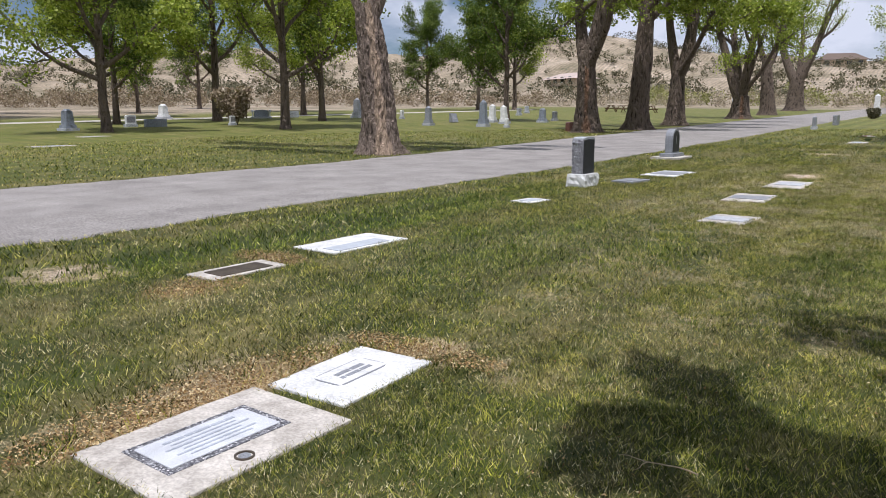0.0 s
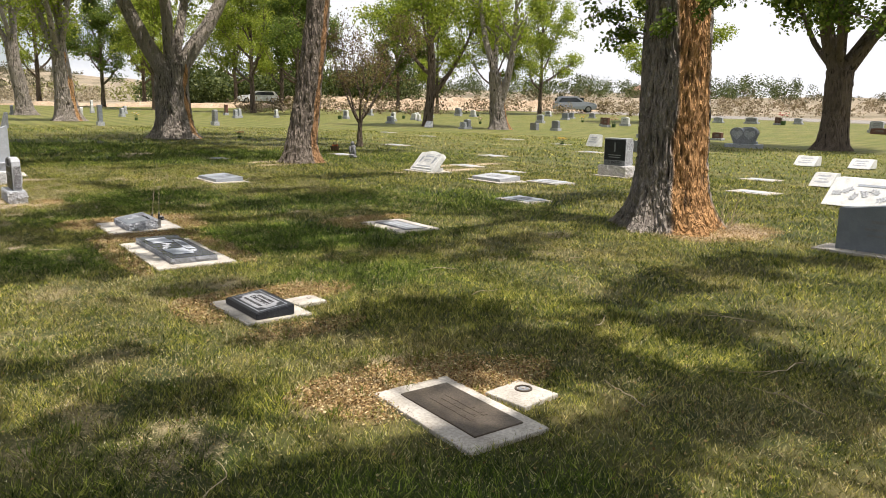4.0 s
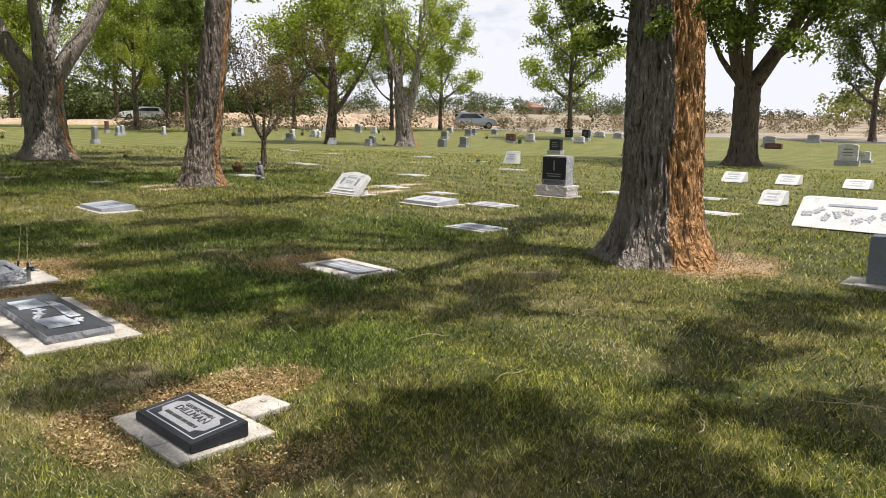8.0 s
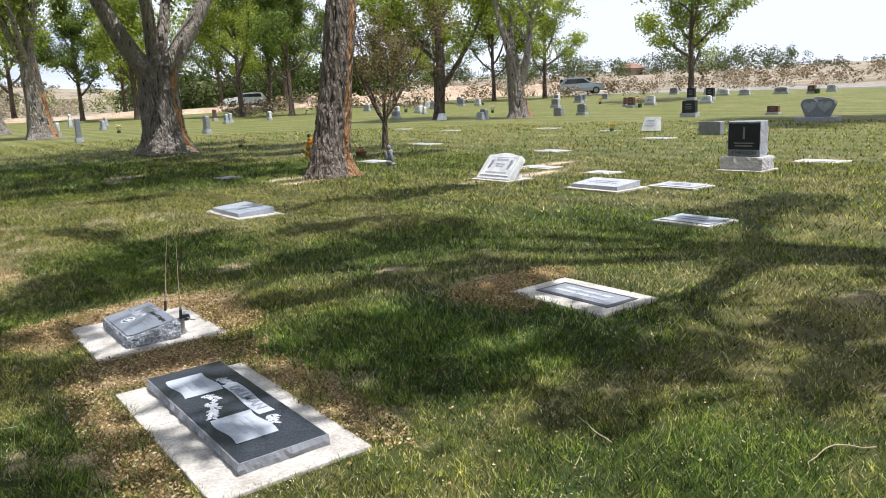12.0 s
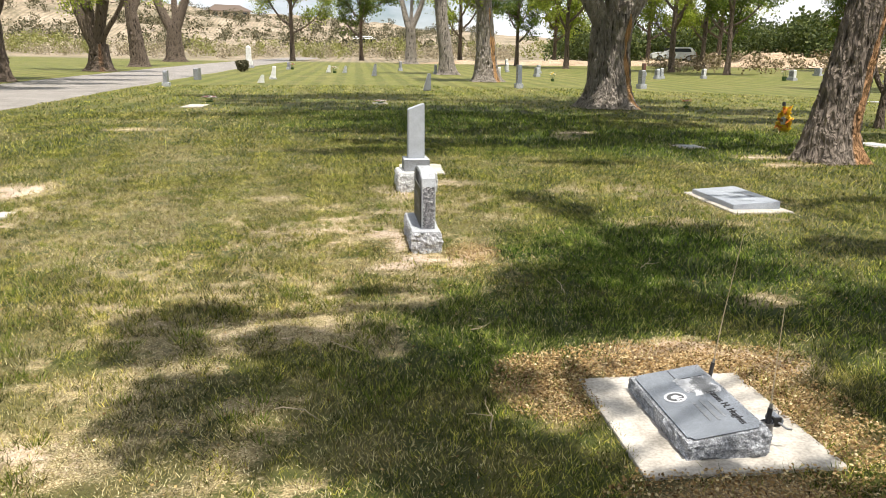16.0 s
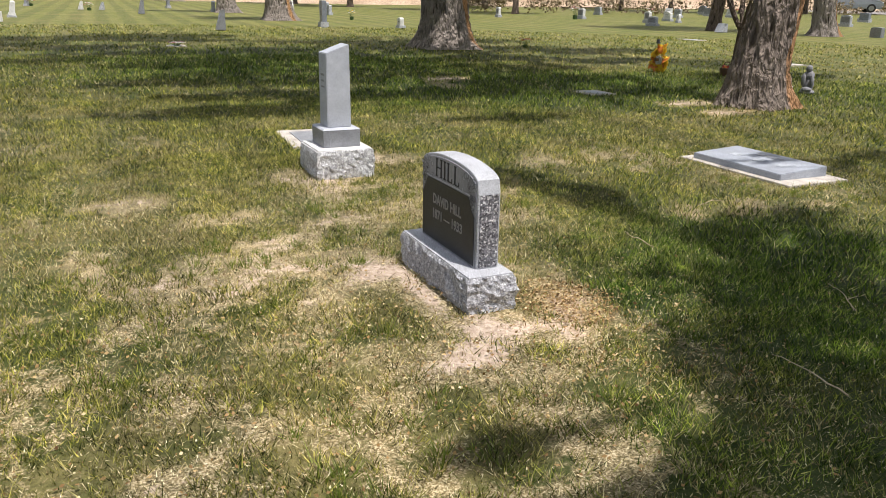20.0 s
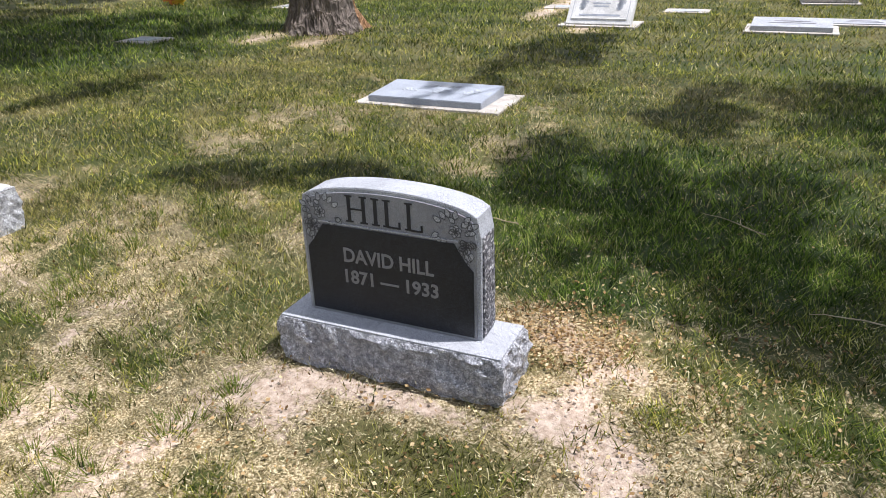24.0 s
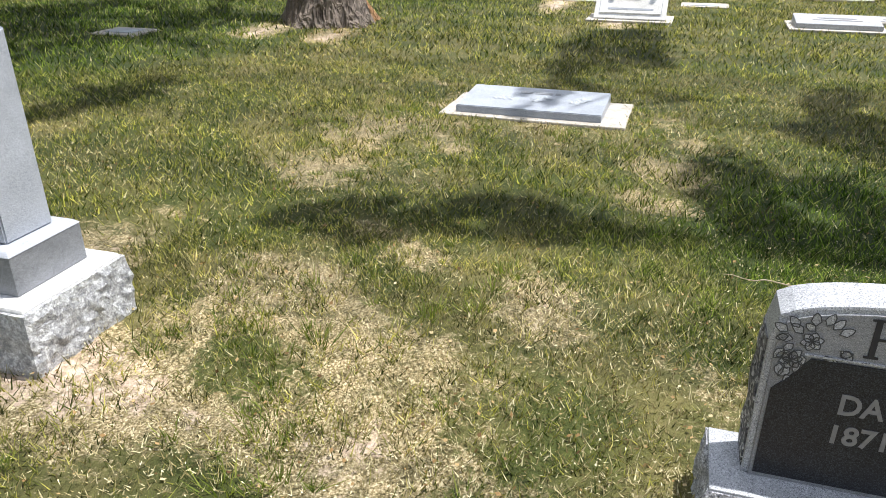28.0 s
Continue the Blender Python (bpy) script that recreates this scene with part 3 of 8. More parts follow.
# ---- ground ----
def value_noise(x, y, scale, seed):
    rng = np.random.default_rng(seed)
    g = rng.uniform(0, 1, (64, 64))
    u, v = (x / scale) % 64, (y / scale) % 64
    i, j = u.astype(int), v.astype(int)
    f, h = u - i, v - j
    f, h = f * f * (3 - 2 * f), h * h * (3 - 2 * h)
    i2, j2 = (i + 1) % 64, (j + 1) % 64
    return (g[i, j] * (1 - f) + g[i2, j] * f) * (1 - h) + (g[i, j2] * (1 - f) + g[i2, j2] * f) * h


# bare or thinned places: x, y, radius in x, radius in y, strength
BARE = (
    (1.2, 15.6, 0.16, 0.26, 0.95), (1.28, 15.2, 0.13, 0.28, 0.95), (1.42, 14.75, 0.3, 0.18, 0.95), (1.2, 14.52, 0.3, 0.14, 0.95), (1.72, 14.6, 0.2, 0.16, 0.85), (1.95, 14.95, 0.16, 0.25, 0.8), (1.45, 18.0, 0.5, 0.5, 0.75), (8.9, 7.4, 0.9, 0.6, 1.0), (2.85, 12.3, 0.65, 0.4, 0.95), (2.3, 11.0, 0.5, 0.16, 0.7),
    (2.35, 10.75, 0.5, 0.2, 0.9), (8.0, 20.0, 0.7, 0.3, 0.8), (5.4, 24.0, 0.45, 0.4, 0.8), (11.2, 17.0, 1.3, 0.35, 0.9), (12.6, 18.1, 1.6, 0.3, 0.9), (3.9, 13.4, 0.25, 0.2, 0.7), (2.2, 18.6, 0.7, 0.25, 0.9), (-3.3, 18.3, 0.45, 0.55, 0.95), (5.2, 10.9, 0.5, 0.25, 0.7), (-0.35, 7.6, 0.2, 0.14, 0.8), (1.0, 10.86, 0.13, 0.10, 1.0), (-4.0, 25.5, 0.8, 0.35, 0.75), (0.3, 12.02, 0.14, 0.1, 0.8), (0.5, 12.1, 0.1, 0.08, 0.8), (4.95, 12.0, 0.2, 0.18, 0.9), (5.7, 24.9, 0.5, 0.5, 0.85), (8.15, 20.9, 0.6, 0.3, 0.8), (-0.1, 17.6, 0.4, 0.2, 0.66), (0.5, 17.0, 0.4, 0.22, 0.64), (0.61, 13.95, 0.12, 0.07, 0.75), (0.85, 16.4, 0.24, 0.16, 0.75), (1.25, 16.75, 0.25, 0.16, 0.66), (-2.1, 17.2, 0.4, 0.18, 0.62), (-1.3, 9.4, 0.3, 0.14, 0.6), (-0.5, 9.7, 0.3, 0.14, 0.6), (6.8, 8.4, 0.3, 0.2, 0.6),
)
# the broad weak ones also lighten sunny lawn with paler straw colour
THIN = ((-2.4, 16.5, 2.2, 3.5, 0.45), (-1.6, 20.5, 2.5, 3.0, 0.35), (-3.2, 13.5, 0.6, 1.0, 0.8), (-2.8, 10.7, 0.6, 0.8, 0.7), (-3.1, 16.2, 0.9, 1.3, 0.9), (1.7, 17.0, 1.3, 1.0, 0.75), (4.6, 17.9, 1.6, 0.7, 0.6), (4.6, 16.1, 1.3, 0.3, 0.7), (0.4, 15.9, 1.1, 0.9, 0.9), (0.2, 13.4, 1.5, 1.6, 0.72), (0.2, 11.6, 0.8, 0.7, 0.5), (-6.8, 3.5, 0.6, 0.5, 0.9), (0.9, 8.4, 0.4, 0.3, 0.6), (-1.0, 14.4, 1.6, 1.9, 0.55), (0.3, 7.0, 1.7, 0.9, 0.38), (-0.5, 9.4, 1.2, 1.0, 0.4), (1.6, 6.0, 0.9, 0.5, 0.38), (4.2, 8.6, 1.2, 0.3, 0.35), (5.6, 7.6, 1.0, 0.3, 0.4), (-1.0, 5.4, 1.2, 0.5, 0.4), (0.6, 14.6, 2.2, 2.4, 0.42), (2.3, 5.2, 0.9, 0.4, 0.8), (2.4, 7.8, 0.8, 0.4, 0.8), (3.0, 9.6, 0.35, 1.0, 0.7), (1.7, 9.6, 0.35, 1.0, 0.7), (-3.4, 2.4, 0.4, 1.2, 0.9), (-2.6, 3.7, 0.6, 0.25, 0.9), (5.4, 16.9, 1.0, 1.2, 0.4), (-0.6, 10.5, 1.8, 2.4, 0.35), (0.7, 5.4, 1.3, 0.9, 0.45), (-0.45, 11.3, 0.45, 0.6, 0.9), (-0.8, 13.8, 0.7, 0.5, 0.7), (-2.2, 8.0, 2.2, 3.2, 0.36), (-3.6, 14.5, 2.2, 5.0, 0.4), (0.6, 12.9, 0.9, 0.9, 0.35), (-2.4, 12.4, 1.6, 2.2, 0.42))


# greener turf with some tree shade painted into its darker colour: x, y, radius in x, radius in y, strength
LUSH_SHADE = ((1.6, 3.8, 0.9, 0.6, 0.8), (4.2, 10.0, 1.9, 1.5, 0.95), (3.5, 14.7, 1.5, 1.7, 0.9), (5.6, 12.9, 2.0, 1.3, 0.9), (1.2, 9.9, 0.9, 0.9, 0.9), (3.6, 7.7, 1.1, 0.8, 0.8), (7.6, 12.0, 2.0, 2.5, 0.7), (7.0, 23.5, 5.0, 3.0, 0.8), (3.5, 29.0, 5.0, 5.0, 0.8), (-4.0, 7.5, 1.6, 2.4, 0.5), (1.9, 13.0, 1.1, 1.0, 0.75), (-6.9, 8.0, 1.0, 6.0, 0.55),
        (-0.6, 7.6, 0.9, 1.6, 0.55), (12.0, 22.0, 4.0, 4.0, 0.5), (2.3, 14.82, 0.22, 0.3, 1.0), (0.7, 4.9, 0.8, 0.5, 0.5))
# brown leaf litter blown against the stones
LITTERED = ((-3.28, 2.35, 0.22, 0.85, 0.8), (-2.75, 3.66, 0.5, 0.14, 0.9), (2.35, 5.14, 0.55, 0.22, 1.0), (2.82, 4.86, 0.4, 0.22, 1.0), (2.0, 5.0, 0.2, 0.3, 0.8), (2.4, 7.5, 0.5, 0.17, 0.85), (1.84, 7.2, 0.14, 0.35, 0.7), (2.8, 7.35, 0.4, 0.22, 0.9), (2.42, 10.85, 0.55, 0.34, 1.0), (1.85, 9.7, 0.12, 0.9, 0.7), (2.9, 9.7, 0.14, 0.8, 0.8),
            (1.92, 14.9, 0.2, 0.26, 0.55), (2.6, 12.3, 0.7, 0.28, 1.0), (1.9, 12.1, 0.25, 0.35, 0.9), (3.1, 11.75, 0.22, 0.55, 0.9), (5.35, 10.72, 0.6, 0.24, 1.0), (4.95, 10.4, 0.2, 0.35, 0.8), (-5.9, 5.15, 0.4, 0.2, 0.7), (-5.4, 3.9, 0.3, 0.4, 0.5), (2.35, 6.35, 0.4, 0.15, 0.6), (8.8, 7.3, 0.8, 0.5, 0.6))


def spread_of(x, y, places):
    out = np.zeros_like(x)
    wob = value_noise(x, y, 0.22, 31) - 0.5 + 0.7 * (value_noise(x, y, 0.07, 32) - 0.5)
    for cx, cy, rx, ry, s in places:
        d = np.sqrt(((x - cx) / rx) ** 2 + ((y - cy) / ry) ** 2) + wob * 0.5
        out = np.maximum(out, s * np.clip((1.2 - d) / 0.6, 0, 1))
    return out


def thin_turf(x, y):
    """Worn turf broken into a mosaic of thatch and surviving grass."""
    mosaic = 0.6 * value_noise(x, y, 0.34, 33) + 0.4 * value_noise(x, y, 0.15, 34)
    return spread_of(x, y, THIN) * np.clip(0.25 + (mosaic - 0.33) * 3.6, 0.15, 1.35)


def hill_height(x, y):
    r = math.hypot(x, y)
    if r < 120:
        return 0.0
    az = math.degrees(math.atan2(y, x))
    rise = 0.0
    for centre, width, height in ((178, 55, 19), (118, 24, 22), (92, 14, 9), (60, 25, 3), (20, 30, 3), (-35, 28, 19), (-110, 50, 12), (-160, 40, 16)):
        d = (az - centre + 180) % 360 - 180
        rise += height * math.exp(-(d / width) ** 2)
    s = min(1, max(0, (r - 150) / 230))
    s = s * s * (3 - 2 * s)
    q = Vector((x * 0.012, y * 0.012, 0.3))
    rough = 0.75 + 0.55 * noise.noise(q) + 0.3 * noise.noise(q * 3.1) + 0.12 * noise.noise(q * 8)
    return rise * s * rough


def walk_distance(x, y):
    """Distance to the line walked: (0,0) to (2,8), then to (0,16)."""
    out = np.full_like(x, 1e9)
    for (ax, ay), (bx, by) in (((0, 0), (1.2, 4.5)), ((1.2, 4.5), (1.4, 8.5)), ((1.4, 8.5), (0, 12.5)), ((0, 12.5), (0, 16))):
        t = np.clip(((x - ax) * (bx - ax) + (y - ay) * (by - ay)) / ((bx - ax) ** 2 + (by - ay) ** 2), 0, 1)
        out = np.minimum(out, np.hypot(x - ax - t * (bx - ax), y - ay - t * (by - ay)))
    return out


def build_ground():
    u = np.linspace(-1, 1, 421)
    span = np.sign(u) * (np.abs(u) * 30 + np.abs(u) ** 4 * 1515)
    verts = [(x, y + 10, ground_z(x, y + 10) + hill_height(x, y + 10)) for y in span for x in span]
    n = len(span)
    i = np.arange((n - 1) * n)
    i = i[i % n != n - 1]
    me = quick_mesh("ground", verts, np.stack((i, i + 1, i + n + 1, i + n), 1), True)
    co = np.asarray(verts)
    near = (np.abs(co[:, 0]) < 16) & (co[:, 1] > -4) & (co[:, 1] < 34)
    worn = np.zeros(len(co), dtype=np.float32)
    worn[near] = np.maximum(spread_of(co[near, 0], co[near, 1], BARE), 0.62 * thin_turf(co[near, 0], co[near, 1]))
    me.attributes.new("worn", "FLOAT", "POINT").data.foreach_set("value", worn)
    # far from the walk the turf takes the painted sunlit tone
    lit_turf = np.clip((walk_distance(co[:, 0], co[:, 1]) - 12) / 16, 0, 1).astype(np.float32)
    me.attributes.new("lit_turf", "FLOAT", "POINT").data.foreach_set("value", lit_turf)
    for key, places in (("lush", LUSH_SHADE), ("litter", LITTERED)):
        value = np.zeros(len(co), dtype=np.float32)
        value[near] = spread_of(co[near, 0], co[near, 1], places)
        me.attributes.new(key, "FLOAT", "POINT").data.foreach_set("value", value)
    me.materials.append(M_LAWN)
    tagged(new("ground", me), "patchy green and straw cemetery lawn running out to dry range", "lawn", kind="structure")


def strip(name, centre, half, material, label, category, dz=0.02, wobble=0.12, seed=0):
    """A road or path laid along centre, with ragged edges and a small drop at each side."""
    bm = bmesh.new()
    rows = []
    pts = [Vector(p) for p in centre]
    for i, p in enumerate(pts):
        d = (pts[min(i + 1, len(pts) - 1)] - pts[max(i - 1, 0)]).normalized()
        s = Vector((d.y, -d.x))
        l, r = (half + wobble * (2 * noise.noise(Vector((p.y * 0.3, seed, o))) + 1.1 * noise.noise(Vector((p.y * 1.7, seed, o))) + 0.6 * noise.noise(Vector((p.y * 4.1, seed, o)))) for o in (0.2, 9.2))
        row = []
        for k, off in enumerate((-l - 0.05, -l, -half * 0.5, 0, half * 0.5, r, r + 0.05)):
            q = p + s * off
            row.append(bm.verts.new((q.x, q.y, ground_z(q.x, q.y) + hill_height(q.x, q.y) + (-0.03 if k in (0, 6) else dz + 0.015 * (1 - abs(off) / half)))))
        rows.append(row)
    for a, b in zip(rows, rows[1:]):
        for k in range(6):
            bm.faces.new((a[k], a[k + 1], b[k + 1], b[k]))
    bmesh.ops.recalc_face_normals(bm, faces=bm.faces[:])
    ob = part(name, bm, material)
    tagged(ob, label, category, kind="structure")


build_ground()
strip("road", [(-11.9, y) for y in np.arange(-60, -4, 1.5)] + [(-11.9, y) for y in np.arange(-4, 30, 0.12)] + [(-11.9, y) for y in np.arange(30, 60, 1.0)] + [(-11.9 + (y - 60) ** 2 * 0.0006, y) for y in np.arange(60, 150, 3)], 3.05, M_ROAD, "sun-bleached grey asphalt cemetery lane with ragged edges", "road")
strip("road_east", [(64 - (y - 30) * 0.05, y) for y in np.arange(-80, 150, 3)], 3.2, M_ROAD, "pale asphalt lane along the far side of the lawn", "road", seed=3)
strip("path", [(-58 + 0.1 * y, y) for y in np.arange(-30, 90, 3)], 1.1, M_CONCRETE, "pale gravel path across the lawn", "path", seed=5)

# where the crowns overhead throw their shade on the lawn: x, y, radius in x, radius in y
SHADE = (
    (-1.15, 3.1, 0.4, 0.4),
    (-0.12, 12.85, 0.3, 0.3), (0.05, 12.1, 0.4, 0.35),
    (-1.25, 4.1, 0.5, 0.28), (-0.75, 3.5, 0.65, 0.42), (-1.5, 37.0, 2.6, 1.0), (1.2, 38.4, 2.4, 1.0), (-3.8, 37.8, 1.6, 0.6), (1.6, 28.2, 2.2, 0.7), (2.35, 13.7, 0.55, 0.45), (2.7, 14.25, 0.45, 0.35), (0.95, 13.85, 0.35, 0.12), (1.3, 4.25, 0.7, 0.25), (2.4, 4.1, 0.8, 0.3), (0.35, 3.1, 1.25, 0.42), (-0.15, 5.75, 0.8, 0.5), (0.9, 3.45, 1.1, 0.42), (0.35, 4.8, 0.65, 0.32), (0.85, 4.85, 0.3, 0.12), (1.9, 4.0, 0.9, 0.5), (1.0, 3.9, 0.7, 0.35), (3.4, 5.0, 0.6, 0.7), (3.5, 6.0, 0.5, 0.3), (5.0, 4.8, 0.7, 0.4), (5.5, 5.8, 1.0, 0.3),
    (6.8, 6.0, 1.0, 0.5), (5.2, 7.8, 0.6, 0.2), (4.0, 10.2, 1.3, 0.95), (5.4, 11.3, 0.8, 0.5), (4.9, 13.0, 1.7, 0.5), (6.4, 13.7, 1.1, 0.45), (5.7, 14.9, 1.0, 0.35), (1.1, 9.7, 1.1, 0.75), (1.2, 12.2, 1.0, 0.6),
    (1.5, 11.1, 0.45, 0.45), (-0.1, 13.3, 0.45, 0.26), (0.15, 10.4, 0.5, 0.3), (3.5, 14.7, 0.9, 0.7), (4.1, 15.6, 0.7, 0.3), (3.0, 17.6, 0.28, 0.5), (2.4, 13.4, 1.0, 0.5), (3.3, 16.6, 0.28, 0.45),
    (10.2, 11.2, 1.2, 0.6), (8.7, 5.6, 0.9, 0.4), (6.3, 17.0, 1.0, 0.3), (2.0, 7.9, 0.5, 0.3), (8.6, 16.8, 1.4, 0.5), (4.5, 20.4, 0.9, 0.35), (6.0, 23.6, 1.6, 0.7), (8.6, 26.4, 1.6, 0.7), (7.2, 22.5, 1.1, 0.35),
    (3.2, 25.0, 1.8, 0.6), (5.4, 28.4, 1.8, 0.7), (2.2, 26.6, 1.3, 0.5), (-0.6, 33.5, 2.6, 1.1), (3.3, 32.0, 1.9, 1.3), (5.6, 30.2, 1.4, 0.8), (9.2, 29.4, 1.6, 0.8), (13.2, 30.8, 2.0, 0.9), (-2.6, 35.0, 1.6, 0.7), (7.0, 35.0, 2.2, 1.2), (10.8, 35.5, 2.0, 1.0), (1.6, 36.4, 2.0, 0.9),
    (4.5, 23.0, 2.4, 0.7), (7.2, 24.4, 2.0, 0.7), (1.0, 25.4, 1.8, 0.6), (6.4, 27.0, 2.8, 0.7), (3.0, 29.5, 2.4, 0.8), (0.6, 31.4, 2.2, 0.8), (6.6, 32.6, 2.4, 1.0), (11.2, 28.0, 2.0, 0.7), (8.6, 31.0, 2.0, 0.8), (12.4, 24.0, 1.8, 0.6), (5.0, 25.6, 2.4, 0.6), (3.8, 9.3, 0.9, 0.35), (4.5, 8.6, 1.1, 0.4), (6.1, 8.35, 0.9, 0.28), (4.2, 11.7, 0.8, 0.35), (0.75, 12.9, 0.55, 0.3), (0.9, 11.6, 0.75, 0.3), (2.2, 23.6, 1.6, 0.5), (0.0, 3.25, 0.8, 0.4), (0.25, 5.35, 0.5, 0.3), (0.7, 6.5, 0.6, 0.25), (1.2, 5.55, 0.4, 0.2), (2.3, 3.7, 0.8, 0.3), (4.0, 3.75, 1.0, 0.5), (2.75, 6.3, 0.9, 0.35), (3.4, 5.2, 0.9, 0.45), (2.0, 13.1, 0.8, 0.35), (2.35, 10.95, 0.6, 0.25), (1.3, 22.0, 1.5, 0.5), (0.7, 12.7, 0.6, 0.35), (7.8, 28.8, 2.2, 0.7), (10.6, 32.4, 2.2, 0.8), (-1.6, 29.6, 2.0, 0.7),
)


# where the trees along the lane shade it and the lawn beyond
LANE_SHADE = ((-13.8, 23.2, 1.3, 0.45), (-12.8, 25.0, 1.5, 0.35), (-16.2, 22.6, 1.8, 0.6), (-20.5, 18.4, 3.0, 0.6), (-24.0, 20.5, 3.0, 0.7), (-18.5, 24.5, 2.2, 0.6), (-13.0, 41.5, 2.2, 0.7), (-12.0, 45.5, 2.2, 0.7), (-12.8, 50.0, 2.4, 0.8), (-11.8, 56.0, 2.6, 0.8), (-18.0, 40.0, 2.6, 0.8), (-20.0, 46.0, 3.0, 1.0))


def lawn_shade(x, y):
    """How far a spot of lawn lies in the crowns' shade: 0 to 1."""
    out = np.zeros_like(x)
    wob = 1.2 * (value_noise(x, y, 0.42, 61) - 0.5) + 0.8 * (value_noise(x, y, 0.16, 64) - 0.5)
    for cx, cy, rx, ry in SHADE + LANE_SHADE:
        d = np.sqrt(((x - cx) / rx) ** 2 + ((y - cy) / ry) ** 2) + wob
        out = np.maximum(out, np.clip((1.15 - d) / 0.4, 0, 1))
    far = (x < -4) | (x > 11) | (y < 1.5) | (y > 37)
    spots = np.clip((0.6 * value_noise(x, y, 1.3, 62) + 0.4 * value_noise(x, y, 0.5, 63) - 0.42) / 0.08, 0, 1)
    return np.where(far, np.maximum(out, spots), out)


# ---- trees ----

def in_ball(rng, shape, most=1.75):
    """Normal scatter with its far strays drawn back in, so that clumps keep an edge."""
    g = rng.normal(0, 1, shape)
    r = np.linalg.norm(g, axis=1)[:, None]
    return np.where(r > most, g / r * most * rng.uniform(0, 1, (shape[0], 1)) ** (1 / 3), g)


def leaf_cloud(name, centres, size, material, parent, per, spread, rng, flat=0.6, label="", open_at=None):
    """Leaves as small folded diamonds scattered round the twig ends."""
    c = np.repeat(np.asarray(centres, dtype=np.float64), per, axis=0)
    c = c + in_ball(rng, c.shape) * np.array((spread, spread, spread * flat))
    if open_at is not None:  # the crown is open where sun reaches the lawn
        h = c[:, 2] / SUN_DIR.z
        c = c[rng.uniform(0.05, 1, len(c)) < lawn_shade(c[:, 0] + open_at.x - SUN_DIR.x * h, c[:, 1] + open_at.y - SUN_DIR.y * h) + 0.02]
    n = len(c)
    u = rng.normal(0, 1, (n, 3))
    u /= np.linalg.norm(u, axis=1)[:, None]
    w = rng.normal(0, 1, (n, 3)) + np.array((0, 0, 0.8))
    v = np.cross(u, w)
    v /= np.linalg.norm(v, axis=1)[:, None] + 1e-9
    s = size * rng.uniform(0.6, 1.35, (n, 1))
    verts = np.stack((c - u * s * 0.6, c + v * s * 0.45, c + u * s * 0.7, c - v * s * 0.45), 1).reshape(-1, 3)
    return mesh_part(name, quick_mesh(name, verts, np.arange(n * 4).reshape(-1, 4)), material, parent, label)


def branch(start, direction, length, r, rng, bend=0.25, n=7, up=0.12):
    pts, d, p = [start.copy()], direction.normalized(), start.copy()
    for i in range(n):
        d = (d + Vector(rng.normal(0, bend / 2.2, 3)) + Vector((0, 0, up))).normalized()
        p = p + d * (length / n)
        pts.append(p.copy())
    return pts, [r * (1 - 0.72 * i / n) for i in range(n + 1)]


def trunk_mesh(pts, radii, segs, rows, ridge, flare, worn_at, rng_seed, worn_width=0.9, fine=15):
    """A furrowed trunk with root flare. worn_at: the compass angle of the stripped side, or None."""
    pts = [Vector(p) for p in pts]
    verts, faces, worn, furrow_shade = [], [], [], []
    lengths = [0]
    for a, b in zip(pts, pts[1:]):
        lengths.append(lengths[-1] + (b - a).length)
    off = Vector((rng_seed * 5.1, rng_seed * 2.7, 0))
    for j in range(rows + 1):
        f = (j / rows) ** 1.25 * lengths[-1]
        k = max(i for i in range(len(pts) - 1) if lengths[i] <= f + 1e-6) if f > 0 else 0
        u = (f - lengths[k]) / (lengths[k + 1] - lengths[k])
        c = pts[k].lerp(pts[k + 1], u)
        r = radii[k] + (radii[k + 1] - radii[k]) * u
        z = c.z
        for i in range(segs):
            a = 2 * math.pi * i / segs
            e = Vector((math.cos(a), math.sin(a), 0))
            root = flare * math.exp(-max(0, z) / 0.28) * (0.55 + 0.75 * max(0, math.sin(a * 5 + rng_seed)) * 0.8 + 0.3 * noise.noise(Vector((e.x * 2, e.y * 2, rng_seed))))
            q = Vector((e.x * r * fine, e.y * r * fine, z * fine * 0.15)) + off
            q += Vector((noise.noise(q * 0.6), noise.noise(q * 0.6 + Vector((9, 0, 0))), 0)) * 0.7
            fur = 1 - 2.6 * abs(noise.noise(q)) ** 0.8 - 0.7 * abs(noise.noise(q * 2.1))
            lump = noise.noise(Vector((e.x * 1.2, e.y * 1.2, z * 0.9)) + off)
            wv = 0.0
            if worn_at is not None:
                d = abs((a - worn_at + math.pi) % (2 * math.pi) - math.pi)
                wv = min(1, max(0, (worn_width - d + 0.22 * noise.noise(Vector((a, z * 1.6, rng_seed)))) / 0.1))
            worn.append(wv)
            # how strongly the colour is darkened inside the furrows
            furrow_shade.append(min(0.85, max(0, -0.15 - fur) * 0.8))
            verts.append(c + e * (r * (1 + 0.10 * lump) + root * r * 1.6 + ridge * fur * (1 - 0.35 * wv) - 0.02 * wv))
    for j in range(rows):
        for i in range(segs):
            a, b = j * segs + i, j * segs + (i + 1) % segs
            faces.append((a, b, b + segs, a + segs))
    me = quick_mesh("trunk", verts, faces, True)
    me.attributes.new("worn", "FLOAT", "POINT").data.foreach_set("value", np.asarray(worn, dtype=np.float32))
    me.attributes.new("furrow_shade", "FLOAT", "POINT").data.foreach_set("value", np.asarray(furrow_shade, dtype=np.float32))
    return me


